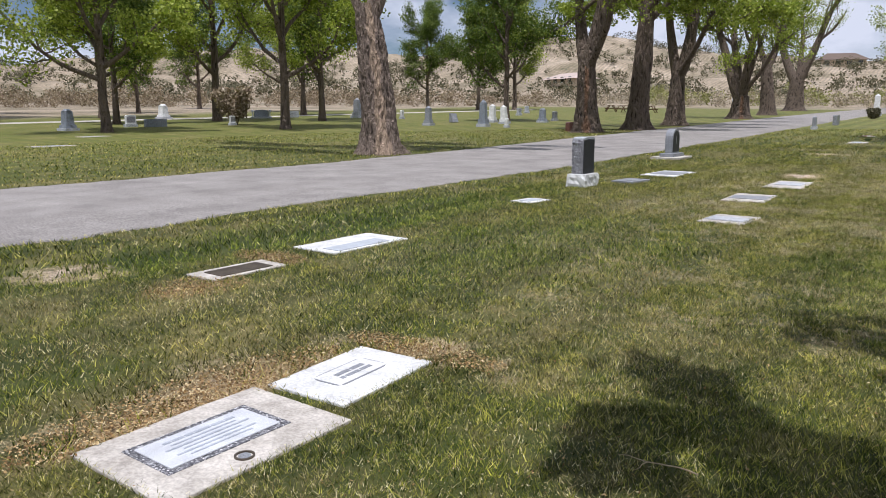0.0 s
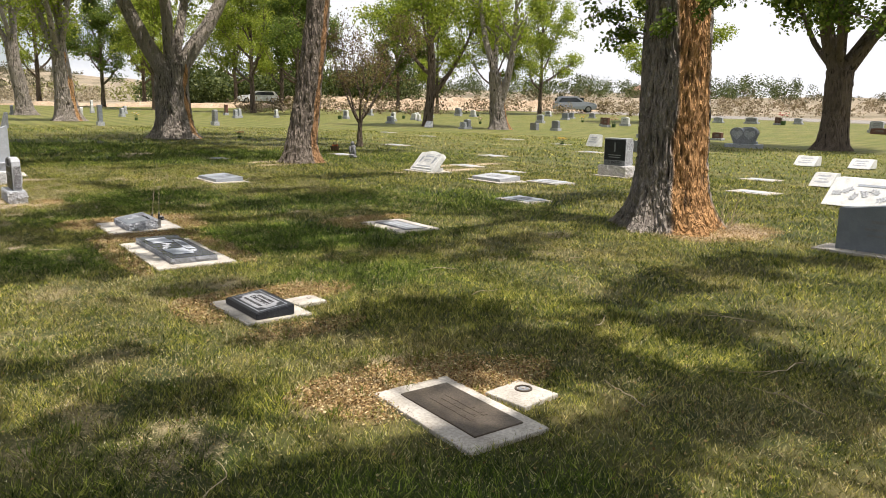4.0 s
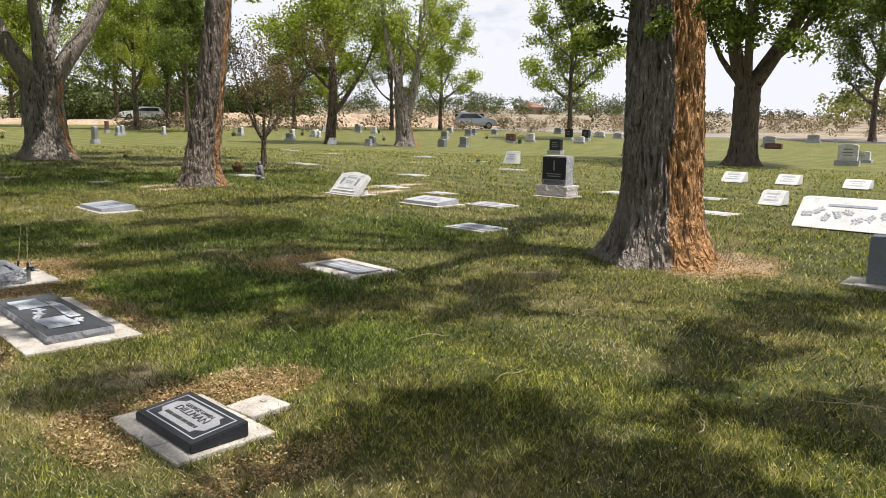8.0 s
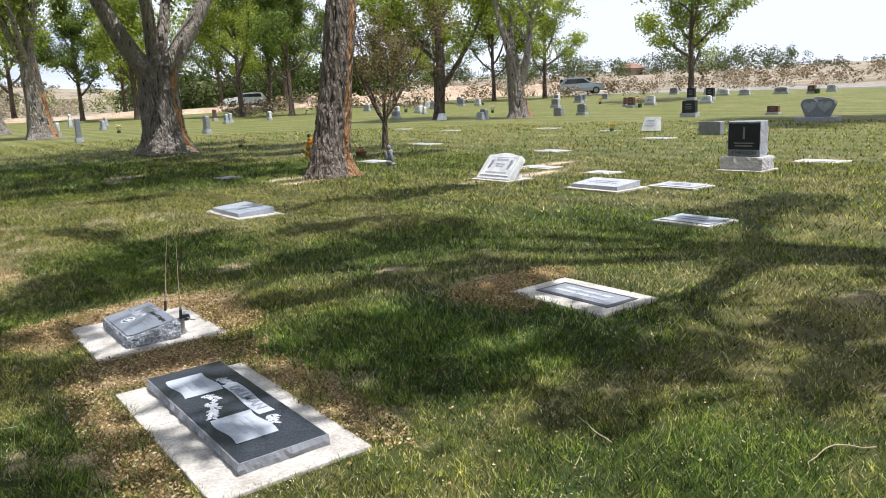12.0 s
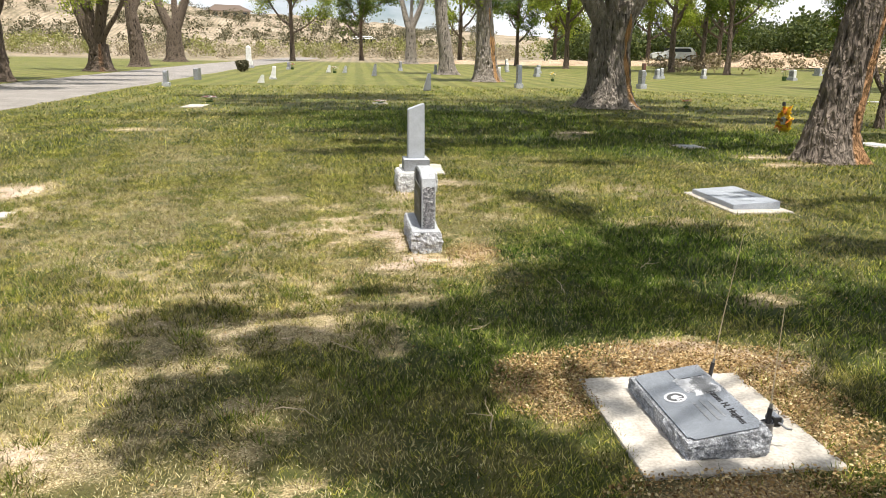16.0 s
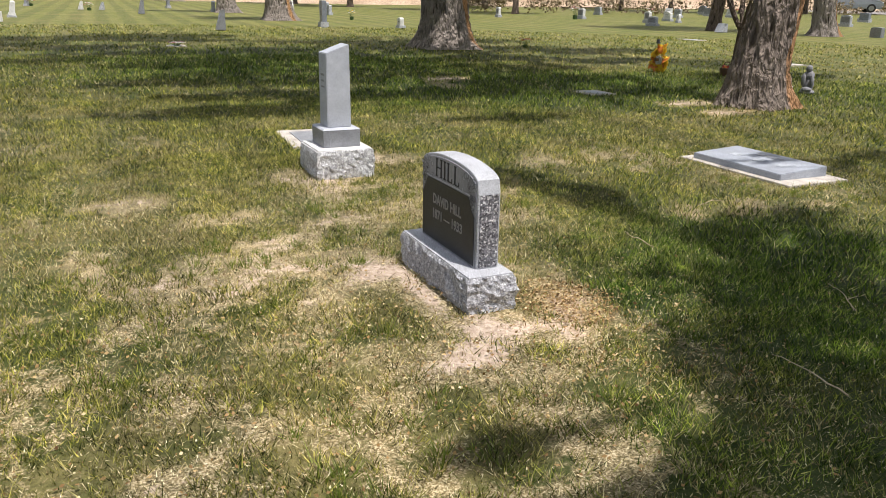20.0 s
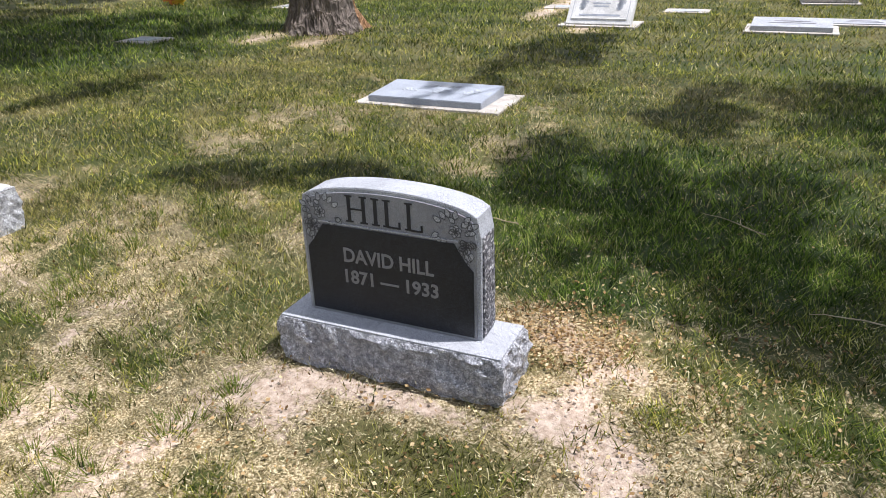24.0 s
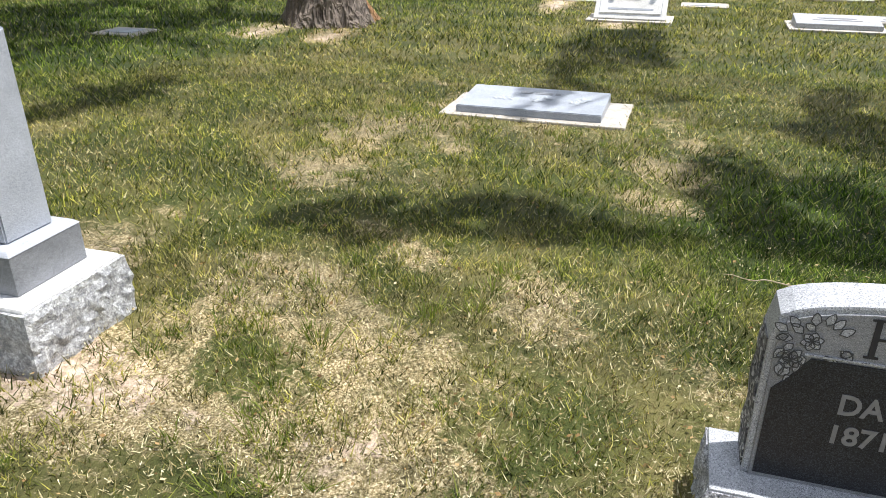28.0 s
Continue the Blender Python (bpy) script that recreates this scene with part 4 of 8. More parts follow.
def build_tree(m, label, trunk, radii, limbs, seed, bark, leaves, leaf=0.11, per=16, spread=0.5, segs=20, rows=30, ridge=0.02, flare=0.35, worn_at=None, subs=6, twigs=3,
               category="tree", group="", name="tree", worn_width=0.9, leaf_from=0.45, limb_bend=0.2, limb_up=0.10, boughs=()):
    """A tree: trunk through the points given, limbs of (height, azimuth, elevation, length, radius), twigs and leaf clumps grown from them."""
    rng = np.random.default_rng(seed)
    tree = thing(name, m, label, category, group)
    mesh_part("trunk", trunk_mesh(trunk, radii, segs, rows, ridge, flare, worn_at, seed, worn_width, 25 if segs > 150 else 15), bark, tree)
    pts = [Vector(p) for p in trunk]
    ends, forks = [], []
    for h, az, el, length, r in limbs:
        k = 0
        while k < len(pts) - 2 and pts[k + 1].z < h:
            k += 1
        u = min(1, max(0, (h - pts[k].z) / max(1e-3, pts[k + 1].z - pts[k].z)))
        start = pts[k].lerp(pts[k + 1], u)
        a, e = radians(az), radians(el)
        path, rad = branch(start, Vector((math.cos(a) * math.cos(e), math.sin(a) * math.cos(e), math.sin(e))), length, r, rng, limb_bend, 9, limb_up)
        forks += [(q, b) for q, b in zip(path[5:], rad[5:])]
        verts, faces = [], []
        tube_into(verts, faces, path, rad, 12 if r > 0.14 else 8)
        for s in range(subs):
            f = leaf_from + (1 - leaf_from) * (s + rng.uniform(0, 1)) / subs
            i = min(len(path) - 2, int(f * (len(path) - 1)))
            p = path[i].lerp(path[i + 1], rng.uniform(0, 1))
            d = (path[i + 1] - path[i]).normalized() + Vector(rng.normal(0, 0.75, 3))
            sub, srad = branch(p, d, length * rng.uniform(0.25, 0.45), rad[i] * 0.5, rng, 0.4, 5, 0.08)
            tube_into(verts, faces, sub, srad, 6)
            ends += sub[2:]
            for w in range(twigs):
                i2 = rng.integers(1, len(sub) - 1)
                tw, trad = branch(sub[i2], (sub[i2 + 1] - sub[i2]).normalized() + Vector(rng.normal(0, 0.9, 3)), length * rng.uniform(0.12, 0.22), srad[i2] * 0.5, rng, 0.5, 3, 0.05)
                tube_into(verts, faces, tw, trad, 4)
                ends += tw[1:]
        ends += path[-2:]
        me = quick_mesh("limb", verts, faces, True)
        mesh_part("limb", me, bark, tree)
    if per:
        leaf_cloud("crown", [tuple(e) for e in ends], leaf, leaves, tree, per, spread, rng, open_at=m.translation if group in (COTTON, WEST) else None)
    for i, (x, y, rx, ry) in enumerate(boughs):
        # a long bough whose flat spray of leaves shades the lawn at x, y
        h = 7.0 + 0.5 * (i * 5 % 7)
        k = h / SUN_DIR.z
        tip = Vector((x + SUN_DIR.x * k, y + SUN_DIR.y * k, h)) - m.translation
        top, thick = min(forks, key=lambda q: (q[0] - tip).length)
        verts, faces = [], []
        mid = top.lerp(tip, 0.5) + Vector((rng.normal(0, 0.3), rng.normal(0, 0.3), 0.7))
        path = [top * (1 - u) ** 2 + mid * 2 * u * (1 - u) + tip * u * u + Vector(rng.normal(0, 0.05, 3)) for u in np.linspace(0, 1, 9)]
        tube_into(verts, faces, path, [thick * 0.4 * (1 - u) + 0.012 * u for u in np.linspace(0, 1, 9)], 8)
        count = max(14, int(rx * ry * 70))
        a, f = rng.uniform(0, 2 * np.pi, count), np.sqrt(rng.uniform(0, 1, count))
        lift = rng.normal(0, 0.45, count)
        f = f * 1.2
        heads = np.stack((tip.x + rx * f * np.cos(a) + SUN_DIR.x * lift, tip.y + ry * f * np.sin(a) + SUN_DIR.y * lift, tip.z + SUN_DIR.z * lift), 1)
        for q in heads[::2]:
            tube_into(verts, faces, [path[6], path[7].lerp(Vector(q), 0.4), Vector(q)], [0.02, 0.012, 0.004], 4)
        mesh_part("bough", quick_mesh("bough", verts, faces, True), bark, tree)
        leaf_cloud("foliage", heads, leaf, leaves, tree, 44, 0.2, rng, 0.6, open_at=m.translation)
    return tree


def fan(n, h0, h1, el0, el1, length, r, seed, turn=0.0):
    rng = np.random.default_rng(seed + 100)
    return [(h0 + (h1 - h0) * i / max(1, n - 1), turn + 137.5 * i + rng.uniform(-20, 20), el0 + (el1 - el0) * i / max(1, n - 1) + rng.uniform(-8, 8), length * rng.uniform(0.8, 1.15) * (1 - 0.3 * i / n), r * rng.uniform(0.8, 1.1) * (1 - 0.4 * i / n)) for i in range(n)]


COTTON, WEST = "row of old cottonwoods", "old trees along the lane"
WORN = radians(-67)


def sprouts(x, y, shoots):
    """Leafy shoots springing from a trunk's bark: (height, azimuth, length), each rooted at the trunk's skin."""
    for k, (h, az, length) in enumerate(shoots):
        rng = np.random.default_rng(900 + k)
        a = radians(az)
        d = Vector((math.cos(a), math.sin(a), 0))
        path, rad = branch(d * 0.40 + Vector((0, 0, h)), d + Vector((0, 0, 0.25)), length, 0.012, rng, 0.35, 7, -0.02)
        verts, faces = [], []
        tube_into(verts, faces, path, rad, 5)
        ends = [tuple(p) for p in path[2:]]
        for s in range(4):
            i = 2 + s
            tw, tr = branch(path[i], (path[i + 1] - path[i]).normalized() + Vector(rng.normal(0, 0.7, 3)), length * 0.35, 0.006, rng, 0.4, 4, 0.0)
            tube_into(verts, faces, tw, tr, 4)
            ends += [tuple(p) for p in tw[1:]]
        shoot = mesh_part("shoot", quick_mesh("shoot", verts, faces), M_BARK, great_tree, "thin leafy shoot")
        leaf_cloud("foliage", ends, 0.05, M_LEAF_DEEP, shoot, 9, 0.055, rng, 1.0)


# the great straight trunk with its stripped ochre side
great_tree = build_tree(at(8.62, 8.05), "huge old cottonwood with grey furrowed bark and one ochre side", [(0, 0, 0), (0, 0.02, 0.7), (0.02, 0.05, 2.2), (-0.05, 0.1, 4.4), (0, 0.2, 6.2)], [0.50, 0.46, 0.43, 0.40, 0.32],
           [(3.3, 165, 10, 1.5, 0.03), (4.4, 205, 38, 6, 0.17), (5, 20, 45, 6, 0.17), (5.4, 180, 40, 7, 0.17), (5.6, 110, 50, 6, 0.17), (6.2, 60, 75, 6, 0.18), (5.8, 150, 45, 6.5, 0.16)], 11, M_BARK, M_LEAF,
           0.12, 26, 0.34, 300, 320, 0.030, 0.36, radians(264), subs=7, group=COTTON, worn_width=0.82, leaf_from=0.35, boughs=[b for b in SHADE if 8.6 < b[1] < 19])
sprouts(8.62, 8.05, ((2.5, 110, 0.75), (2.55, 140, 0.6), (2.75, 125, 0.9), (2.7, 205, 0.5), (2.85, 240, 0.55), (2.9, 262, 0.5), (3.0, 160, 0.8), (3.1, 110, 1.0), (3.1, 285, 0.6), (3.2, 225, 0.7), (3.35, 140, 0.9)))
build_tree(at(8.98, 20.55), "old cottonwood with a leaning grey brown trunk swollen at the foot", [(0, 0, 0), (0.0, 0, 0.5), (0.18, -0.02, 1.6), (0.42, -0.1, 3.4), (0.62, -0.12, 4.9), (0.7, -0.1, 6.4)], [0.46, 0.42, 0.34, 0.31, 0.27, 0.22],
           [(4.2, 215, 30, 2.2, 0.08), (4.8, 10, 45, 5, 0.14), (5.4, 130, 50, 5.5, 0.15), (6.0, 250, 50, 5.5, 0.15), (6.3, 60, 75, 5.5, 0.16), (6.2, 320, 55, 5, 0.13), (5.2, 200, 42, 6, 0.14)], 12, M_BARK_BROWN, M_LEAF,
           0.12, 26, 0.32, 130, 170, 0.034, 0.30, WORN + 0.15, subs=7, group=COTTON, worn_width=0.38, boughs=[b for b in SHADE if 19 <= b[1] < 29])
build_tree(at(9.08, 32.5), "massive cottonwood forking into three great limbs", [(0, 0, 0), (-0.05, 0, 0.8), (-0.05, 0, 2.0), (0, 0, 2.9)], [0.80, 0.68, 0.60, 0.62],
           [(2.2, 172, 48, 8, 0.36), (2.7, 110, 84, 7, 0.26), (2.2, -14, 54, 8, 0.36), (2.6, 20, 74, 6.5, 0.24), (2.6, 250, 68, 6, 0.2)], 13, M_BARK, M_LEAF,
           0.12, 22, 0.34, 130, 110, 0.036, 0.30, WORN + 0.3, subs=9, group=COTTON, worn_width=0.25, limb_bend=0.12, limb_up=0.04, boughs=[b for b in SHADE if b[1] >= 29])
build_tree(at(8.36, 51.6), "old cottonwood of two stems grown together", [(0, 0, 0), (-0.1, 0, 1.2), (-0.15, 0, 2.5), (-0.25, 0, 4.0)], [0.72, 0.6, 0.5, 0.42],
           [(1.1, -10, 84, 6.5, 0.36), (3.6, 160, 62, 6, 0.26), (3.8, 40, 70, 5.5, 0.22), (3.9, 240, 60, 5, 0.2), (3.9, 300, 70, 5.5, 0.2)], 14, M_BARK, M_LEAF, 0.13, 18, 0.55, 60, 60, 0.03, 0.3, WORN + 0.3, subs=8, group=COTTON, limb_bend=0.12, worn_width=0.35)
build_tree(at(7.46, 63.1), "old cottonwood with a burred leaning trunk", [(0, 0, 0), (-0.1, 0, 1.2), (-0.4, 0, 3.4), (-0.6, 0, 5)], [0.62, 0.52, 0.44, 0.36],
           [(3.2, -8, 76, 6, 0.26), (4.5, 150, 60, 5.5, 0.2), (4.8, 30, 70, 5.5, 0.2), (4.9, 260, 65, 5, 0.18)], 15, M_BARK, M_LEAF, 0.13, 15, 0.5, 36, 36, 0.03, 0.3, None, subs=8, group=COTTON)
build_tree(at(7.45, 100), "cottonwood forking low into a wide vee", [(0, 0, 0), (0, 0, 2.5), (0, 0, 4.2)], [0.75, 0.6, 0.55],
           [(3.6, 175, 68, 9, 0.4), (3.8, 0, 66, 9, 0.38), (4.1, 90, 75, 7, 0.25)], 16, M_BARK, M_LEAF, 0.17, 14, 0.7, 24, 24, 0.03, 0.3, None, subs=9, group=COTTON)
# the trees of the row behind the walk, whose shade lies over the lawn
for i, (x, y) in enumerate(((7.6, -4.2), (8.4, -17.0))):
    build_tree(at(x, y), "old cottonwood with a wide spreading crown", [(0, 0, 0), (0, 0, 1.5), (-0.1, 0.1, 3.6), (-0.1, 0.2, 5.4)], [0.55, 0.48, 0.44, 0.36],
               [(4.0, 175, 36, 9, 0.22), (4.2, 145, 40, 9, 0.22), (4.4, 115, 44, 8.5, 0.2), (4.7, 70, 48, 7.5, 0.2), (5.0, 0, 50, 6, 0.18), (5.2, 230, 45, 7, 0.18), (5.3, 150, 65, 8, 0.18), (5.3, 120, 60, 8, 0.18)], 17 + i, M_BARK, M_LEAF, 0.13, 26, 0.4, 32, 32, 0.03, 0.3, None, subs=8, group=COTTON, leaf_from=0.35, boughs=[b for b in SHADE if b[1] <= 8.6] if i == 0 else ())

for i, (x, y, pts, rad, limbs, bark, worn, lab) in enumerate((
    (-16.3, 19.0, [(0, 0, 0), (-0.05, 0, 1.2), (-0.2, -0.05, 3.0), (-0.42, -0.1, 4.8)], [0.52, 0.42, 0.38, 0.3], [(4.2, 200, 55, 5, 0.18), (4.4, 20, 50, 5, 0.18), (4.7, 100, 60, 5, 0.16)], M_BARK_TORN, WORN + 0.45, "old trunk with torn reddish wood beside the lane"),
    (-17.0, 36.2, [(0, 0, 0), (-0.05, 0, 1.5), (-0.1, 0, 3.6)], [0.58, 0.46, 0.44], [(3.3, 150, 72, 7, 0.28), (3.4, 5, 72, 7, 0.3)], M_BARK_DARK, WORN, "old cottonwood forked above a knotted trunk"),
    (-15.9, 40.2, [(0, 0, 0), (0.1, 0, 1.5), (0.25, 0, 4.0), (0.35, 0, 7.0)], [0.60, 0.46, 0.42, 0.36], [(6, 30, 50, 5, 0.2), (6.5, 160, 50, 5, 0.2), (7, 90, 60, 5, 0.2)], M_BARK_DARK, None, "dark straight-trunked old tree beside the lane"),
    (-16.2, 47.4, [(0, 0, 0), (0, 0, 1.8), (0.05, 0, 3.4)], [0.56, 0.42, 0.42], [(3.1, 160, 70, 7, 0.26), (3.2, 10, 66, 7, 0.28), (3.3, 80, 74, 6, 0.2)], M_BARK_DARK, None, "dark old tree forking into two limbs"),
    (-16.5, 63.5, [(0, 0, 0), (0, 0, 1.0), (0.05, 0, 1.8)], [0.72, 0.6, 0.6], [(1.4, 170, 58, 9, 0.34), (1.5, 140, 74, 8, 0.3), (1.6, 5, 80, 8, 0.32), (1.7, 350, 62, 7, 0.2)], M_BARK_DARK, WORN, "many-stemmed spreading old cottonwood"),
    (-17.2, 76.0, [(0, 0, 0), (-0.2, 0, 2.5), (-0.5, 0, 5.5)], [0.62, 0.5, 0.42], [(4.5, 30, 60, 6, 0.24), (5, 170, 66, 6, 0.22)], M_BARK_DARK, None, "slender old cottonwood leaning over the lane"),
    (-19.2, 98.0, [(0, 0, 0), (0, 0, 2.2), (0.1, 0, 4.0)], [0.95, 0.75, 0.72], [(3.2, 165, 62, 10, 0.42), (3.4, 15, 60, 10, 0.42), (3.8, 60, 70, 8, 0.3)], M_BARK_DARK, None, "broad old cottonwood forked in a vee"),
)):
    limbs = limbs + [(pts[-1][2] * 0.95, -35, 42, 8, 0.2)] if 30 < y < 70 else limbs
    limbs = [(h * 0.93, az, el, length, r * (1.4 if r > 0.2 else 1.0)) for h, az, el, length, r in limbs]
    build_tree(at(x, y), lab, pts, [q * (1.3 if i == 0 else 1.15) * (0.8 if k == len(rad) - 1 else 1) for k, q in enumerate(rad)], limbs, 30 + i, bark, M_LEAF, 0.11, 40, 0.45, 90 if i == 0 else 40, 110 if i == 0 else 40, 0.045 if i == 0 else 0.03, 0.3, worn, subs=8, group=WEST, limb_bend=0.16, worn_width=0.36 if i == 0 else 0.22,
               boughs=[b for b in LANE_SHADE if b[1] < 30] if i == 0 else [b for b in LANE_SHADE if 30 < b[1] < 48] if i == 2 else [b for b in LANE_SHADE if b[1] > 48] if i == 3 else ())

EAST = "old trees in the east lawn"
build_tree(at(31.2, 17.4), "dark cottonwood forked in a tall vee", [(0, 0, 0), (0.05, 0, 1.5), (0, 0, 3.2)], [0.62, 0.5, 0.5], [(2.9, 140, 66, 8, 0.33), (2.9, -50, 58, 8, 0.36), (3.2, 30, 70, 6, 0.2), (3.3, 200, 46, 6, 0.16), (3.2, 280, 44, 6, 0.16), (3.0, 90, 42, 5.5, 0.15)], 41, M_BARK_DARK, M_LEAF_DEEP, 0.15, 34, 0.5, 40, 40, 0.03, 0.3, None, subs=9, group=EAST, limb_bend=0.13)
build_tree(at(29.6, 36.8), "twin-stemmed old cottonwood with brown bark", [(0, 0, 0), (-0.1, 0.1, 1.5), (-0.3, 0.2, 3.4)], [0.56, 0.44, 0.36], [(0.9, -45, 82, 7, 0.28), (3.2, 130, 74, 6, 0.24), (3.3, 60, 60, 5, 0.2)], 42, M_BARK, M_LEAF, 0.12, 14, 0.5, 50, 50, 0.03, 0.3, WORN + 0.3, subs=8, group=EAST, limb_bend=0.13, worn_width=0.3)
build_tree(at(27.6, 41.6), "leafy tree with a leaning dark trunk", [(0, 0, 0), (0.15, -0.1, 1.8), (0.25, -0.1, 3.6), (0.2, 0, 5.4)], [0.32, 0.27, 0.25, 0.2], [(1.7, -35, 48, 6, 0.17), (3.2, 150, 45, 5, 0.14), (4.0, 60, 45, 5, 0.13), (4.6, 210, 50, 4.5, 0.12), (5.2, 0, 55, 4.5, 0.12), (5.4, 100, 75, 4, 0.12)], 43, M_BARK_DARK, M_LEAF, 0.13, 26, 0.55, 24, 24, 0.02, 0.2, None, subs=8, group=EAST)
build_tree(at(13.8, 25.9), "small crabapple of several stems with bronze leaves", [(0, 0, 0), (0.02, 0, 0.6), (0.05, 0, 1.0)], [0.09, 0.08, 0.08], [(0.8, 150, 50, 3.2, 0.05), (0.85, 115, 58, 3.0, 0.045), (0.95, -40, 46, 3.6, 0.06), (0.95, 20, 52, 3.0, 0.045), (0.9, 70, 64, 3.0, 0.05), (0.9, 230, 48, 2.6, 0.04)], 44, M_BARK_DARK, M_LEAF_BRONZE, 0.05, 11, 0.19, 14, 10, 0.006, 0.3, None, subs=8, leaf_from=0.35)


def shade_tree(seed, h, crown_r, leaves, leaf, per, bark):
    """A middling lawn tree with a rounded leafy crown, built at the origin."""
    return build_tree(Matrix.Identity(4), "leafy lawn tree with a dark slender trunk", [(0, 0, 0), (0.05, 0, h * 0.14), (0, 0.05, h * 0.3), (0.05, 0, h * 0.55), (0.0, 0, h * 0.72)], [h * 0.019, h * 0.0155, h * 0.0135, h * 0.010, h * 0.006],
                      fan(11, h * 0.20, h * 0.70, 18, 64, crown_r * 1.15, h * 0.010, seed), seed, bark, leaves, leaf, per, crown_r * 0.085, 14, 14, 0.008, 0.25, None, subs=9, twigs=4, leaf_from=0.35)


base_trees = [shade_tree(51, 9.5, 3.6, M_LEAF, 0.10, 16, M_BARK_DARK), shade_tree(52, 12.5, 4.6, M_LEAF, 0.115, 17, M_BARK_DARK), shade_tree(53, 11.0, 3.8, M_LEAF_DEEP, 0.11, 18, M_BARK_DARK)]
spots = (
    (0, 47.5, 38.4, 1.0, 20), (0, 54, 59.5, 1.05, 200), (2, 63, 22, 1.0, 70), (1, 36.7, 100, 1.0, 0), (1, 28.6, 73.5, 0.95, 120), (1, 35.4, 82, 0.9, 220), (2, 30, 66, 0.9, 40), (2, 19, 94, 0.95, 300),
    (1, -7.4, 112, 1.15, 10), (2, 1.8, 122, 1.2, 140), (1, -61, 35, 1.1, 75), (0, -74, 46.5, 1.0, 160), (2, -90, 66, 1.1, 250), (1, -53.5, 51, 0.95, 310), (2, -52.6, 80, 1.0, 20), (1, -50, 84.6, 1.0, 95),
    (1, -33, 30, 0.95, 44), (2, -41, 41, 1.05, 144), (0, -38, 22, 1.15, 250), (1, -47, 36, 1.1, 300), (2, -29, 48, 0.9, 200), (1, -70, 25, 1.3, 20), (2, -58, 18, 1.2, 100),
    (2, -57.5, 76, 0.95, 180), (1, -66, 60, 1.05, 230), (2, -48, 28.5, 0.9, 15), (1, -84, 33, 1.1, 130), (0, 47, 68, 0.9, 60), (2, 44.6, 72, 0.85, 100), (1, 50, 62.5, 0.75, 10), (1, 22, 84, 0.95, 77), (0, 70, 8, 1.1, 33), (2, 56, -6, 1.0, 143), (1, 41, 90, 1.0, 190), (1, 15, 112, 1.1, 240), (0, 26.5, 106, 1.2, 290),
)
used = set()
for k, x, y, s, rz in spots:
    m = pose(x, y, ground_z(x, y) - 0.05, 0, 0, rz)
    if k in used:
        ob = copy_thing(base_trees[k], m)
    else:
        ob = base_trees[k]
        ob.matrix_basis = m
        used.add(k)
    s *= 1.25
    ob.scale = (s, s, s)
    tagged(ob, group="lawn trees")

# ---- the stones beside the walk ----
FLAT = "flat grave markers"
UPR = "upright headstones"
SLABS = []  # footprints kept clear of grass: x, y, half-width in x and in y


def keep_clear(x, y, hx, hy):
    SLABS.append((x, y, hx, hy))


def footing(parent, x0, y0, x1, y1, h=0.03, joint=None):
    """A concrete collar cast flush with the turf, cracked into pieces where joint gives a y."""
    cuts = [y0] + ([joint] if joint else []) + [y1]
    for a, b in zip(cuts, cuts[1:]):
        bm = box(x0, a + 0.003, -0.05, x1, b - 0.003, h, 0.008)
        bmesh.ops.subdivide_edges(bm, edges=[e for e in bm.edges if e.calc_length() > 0.25], cuts=4, use_grid_fill=True)
        for v in bm.verts:
            v.co.x += 0.008 * noise.noise(v.co * 6 + Vector((x0, y0, 3)))
            v.co.y += 0.008 * noise.noise(v.co * 6 + Vector((y0, x0, 8)))
        part("footing", bm, M_CONCRETE, parent, "pale cast concrete collar")


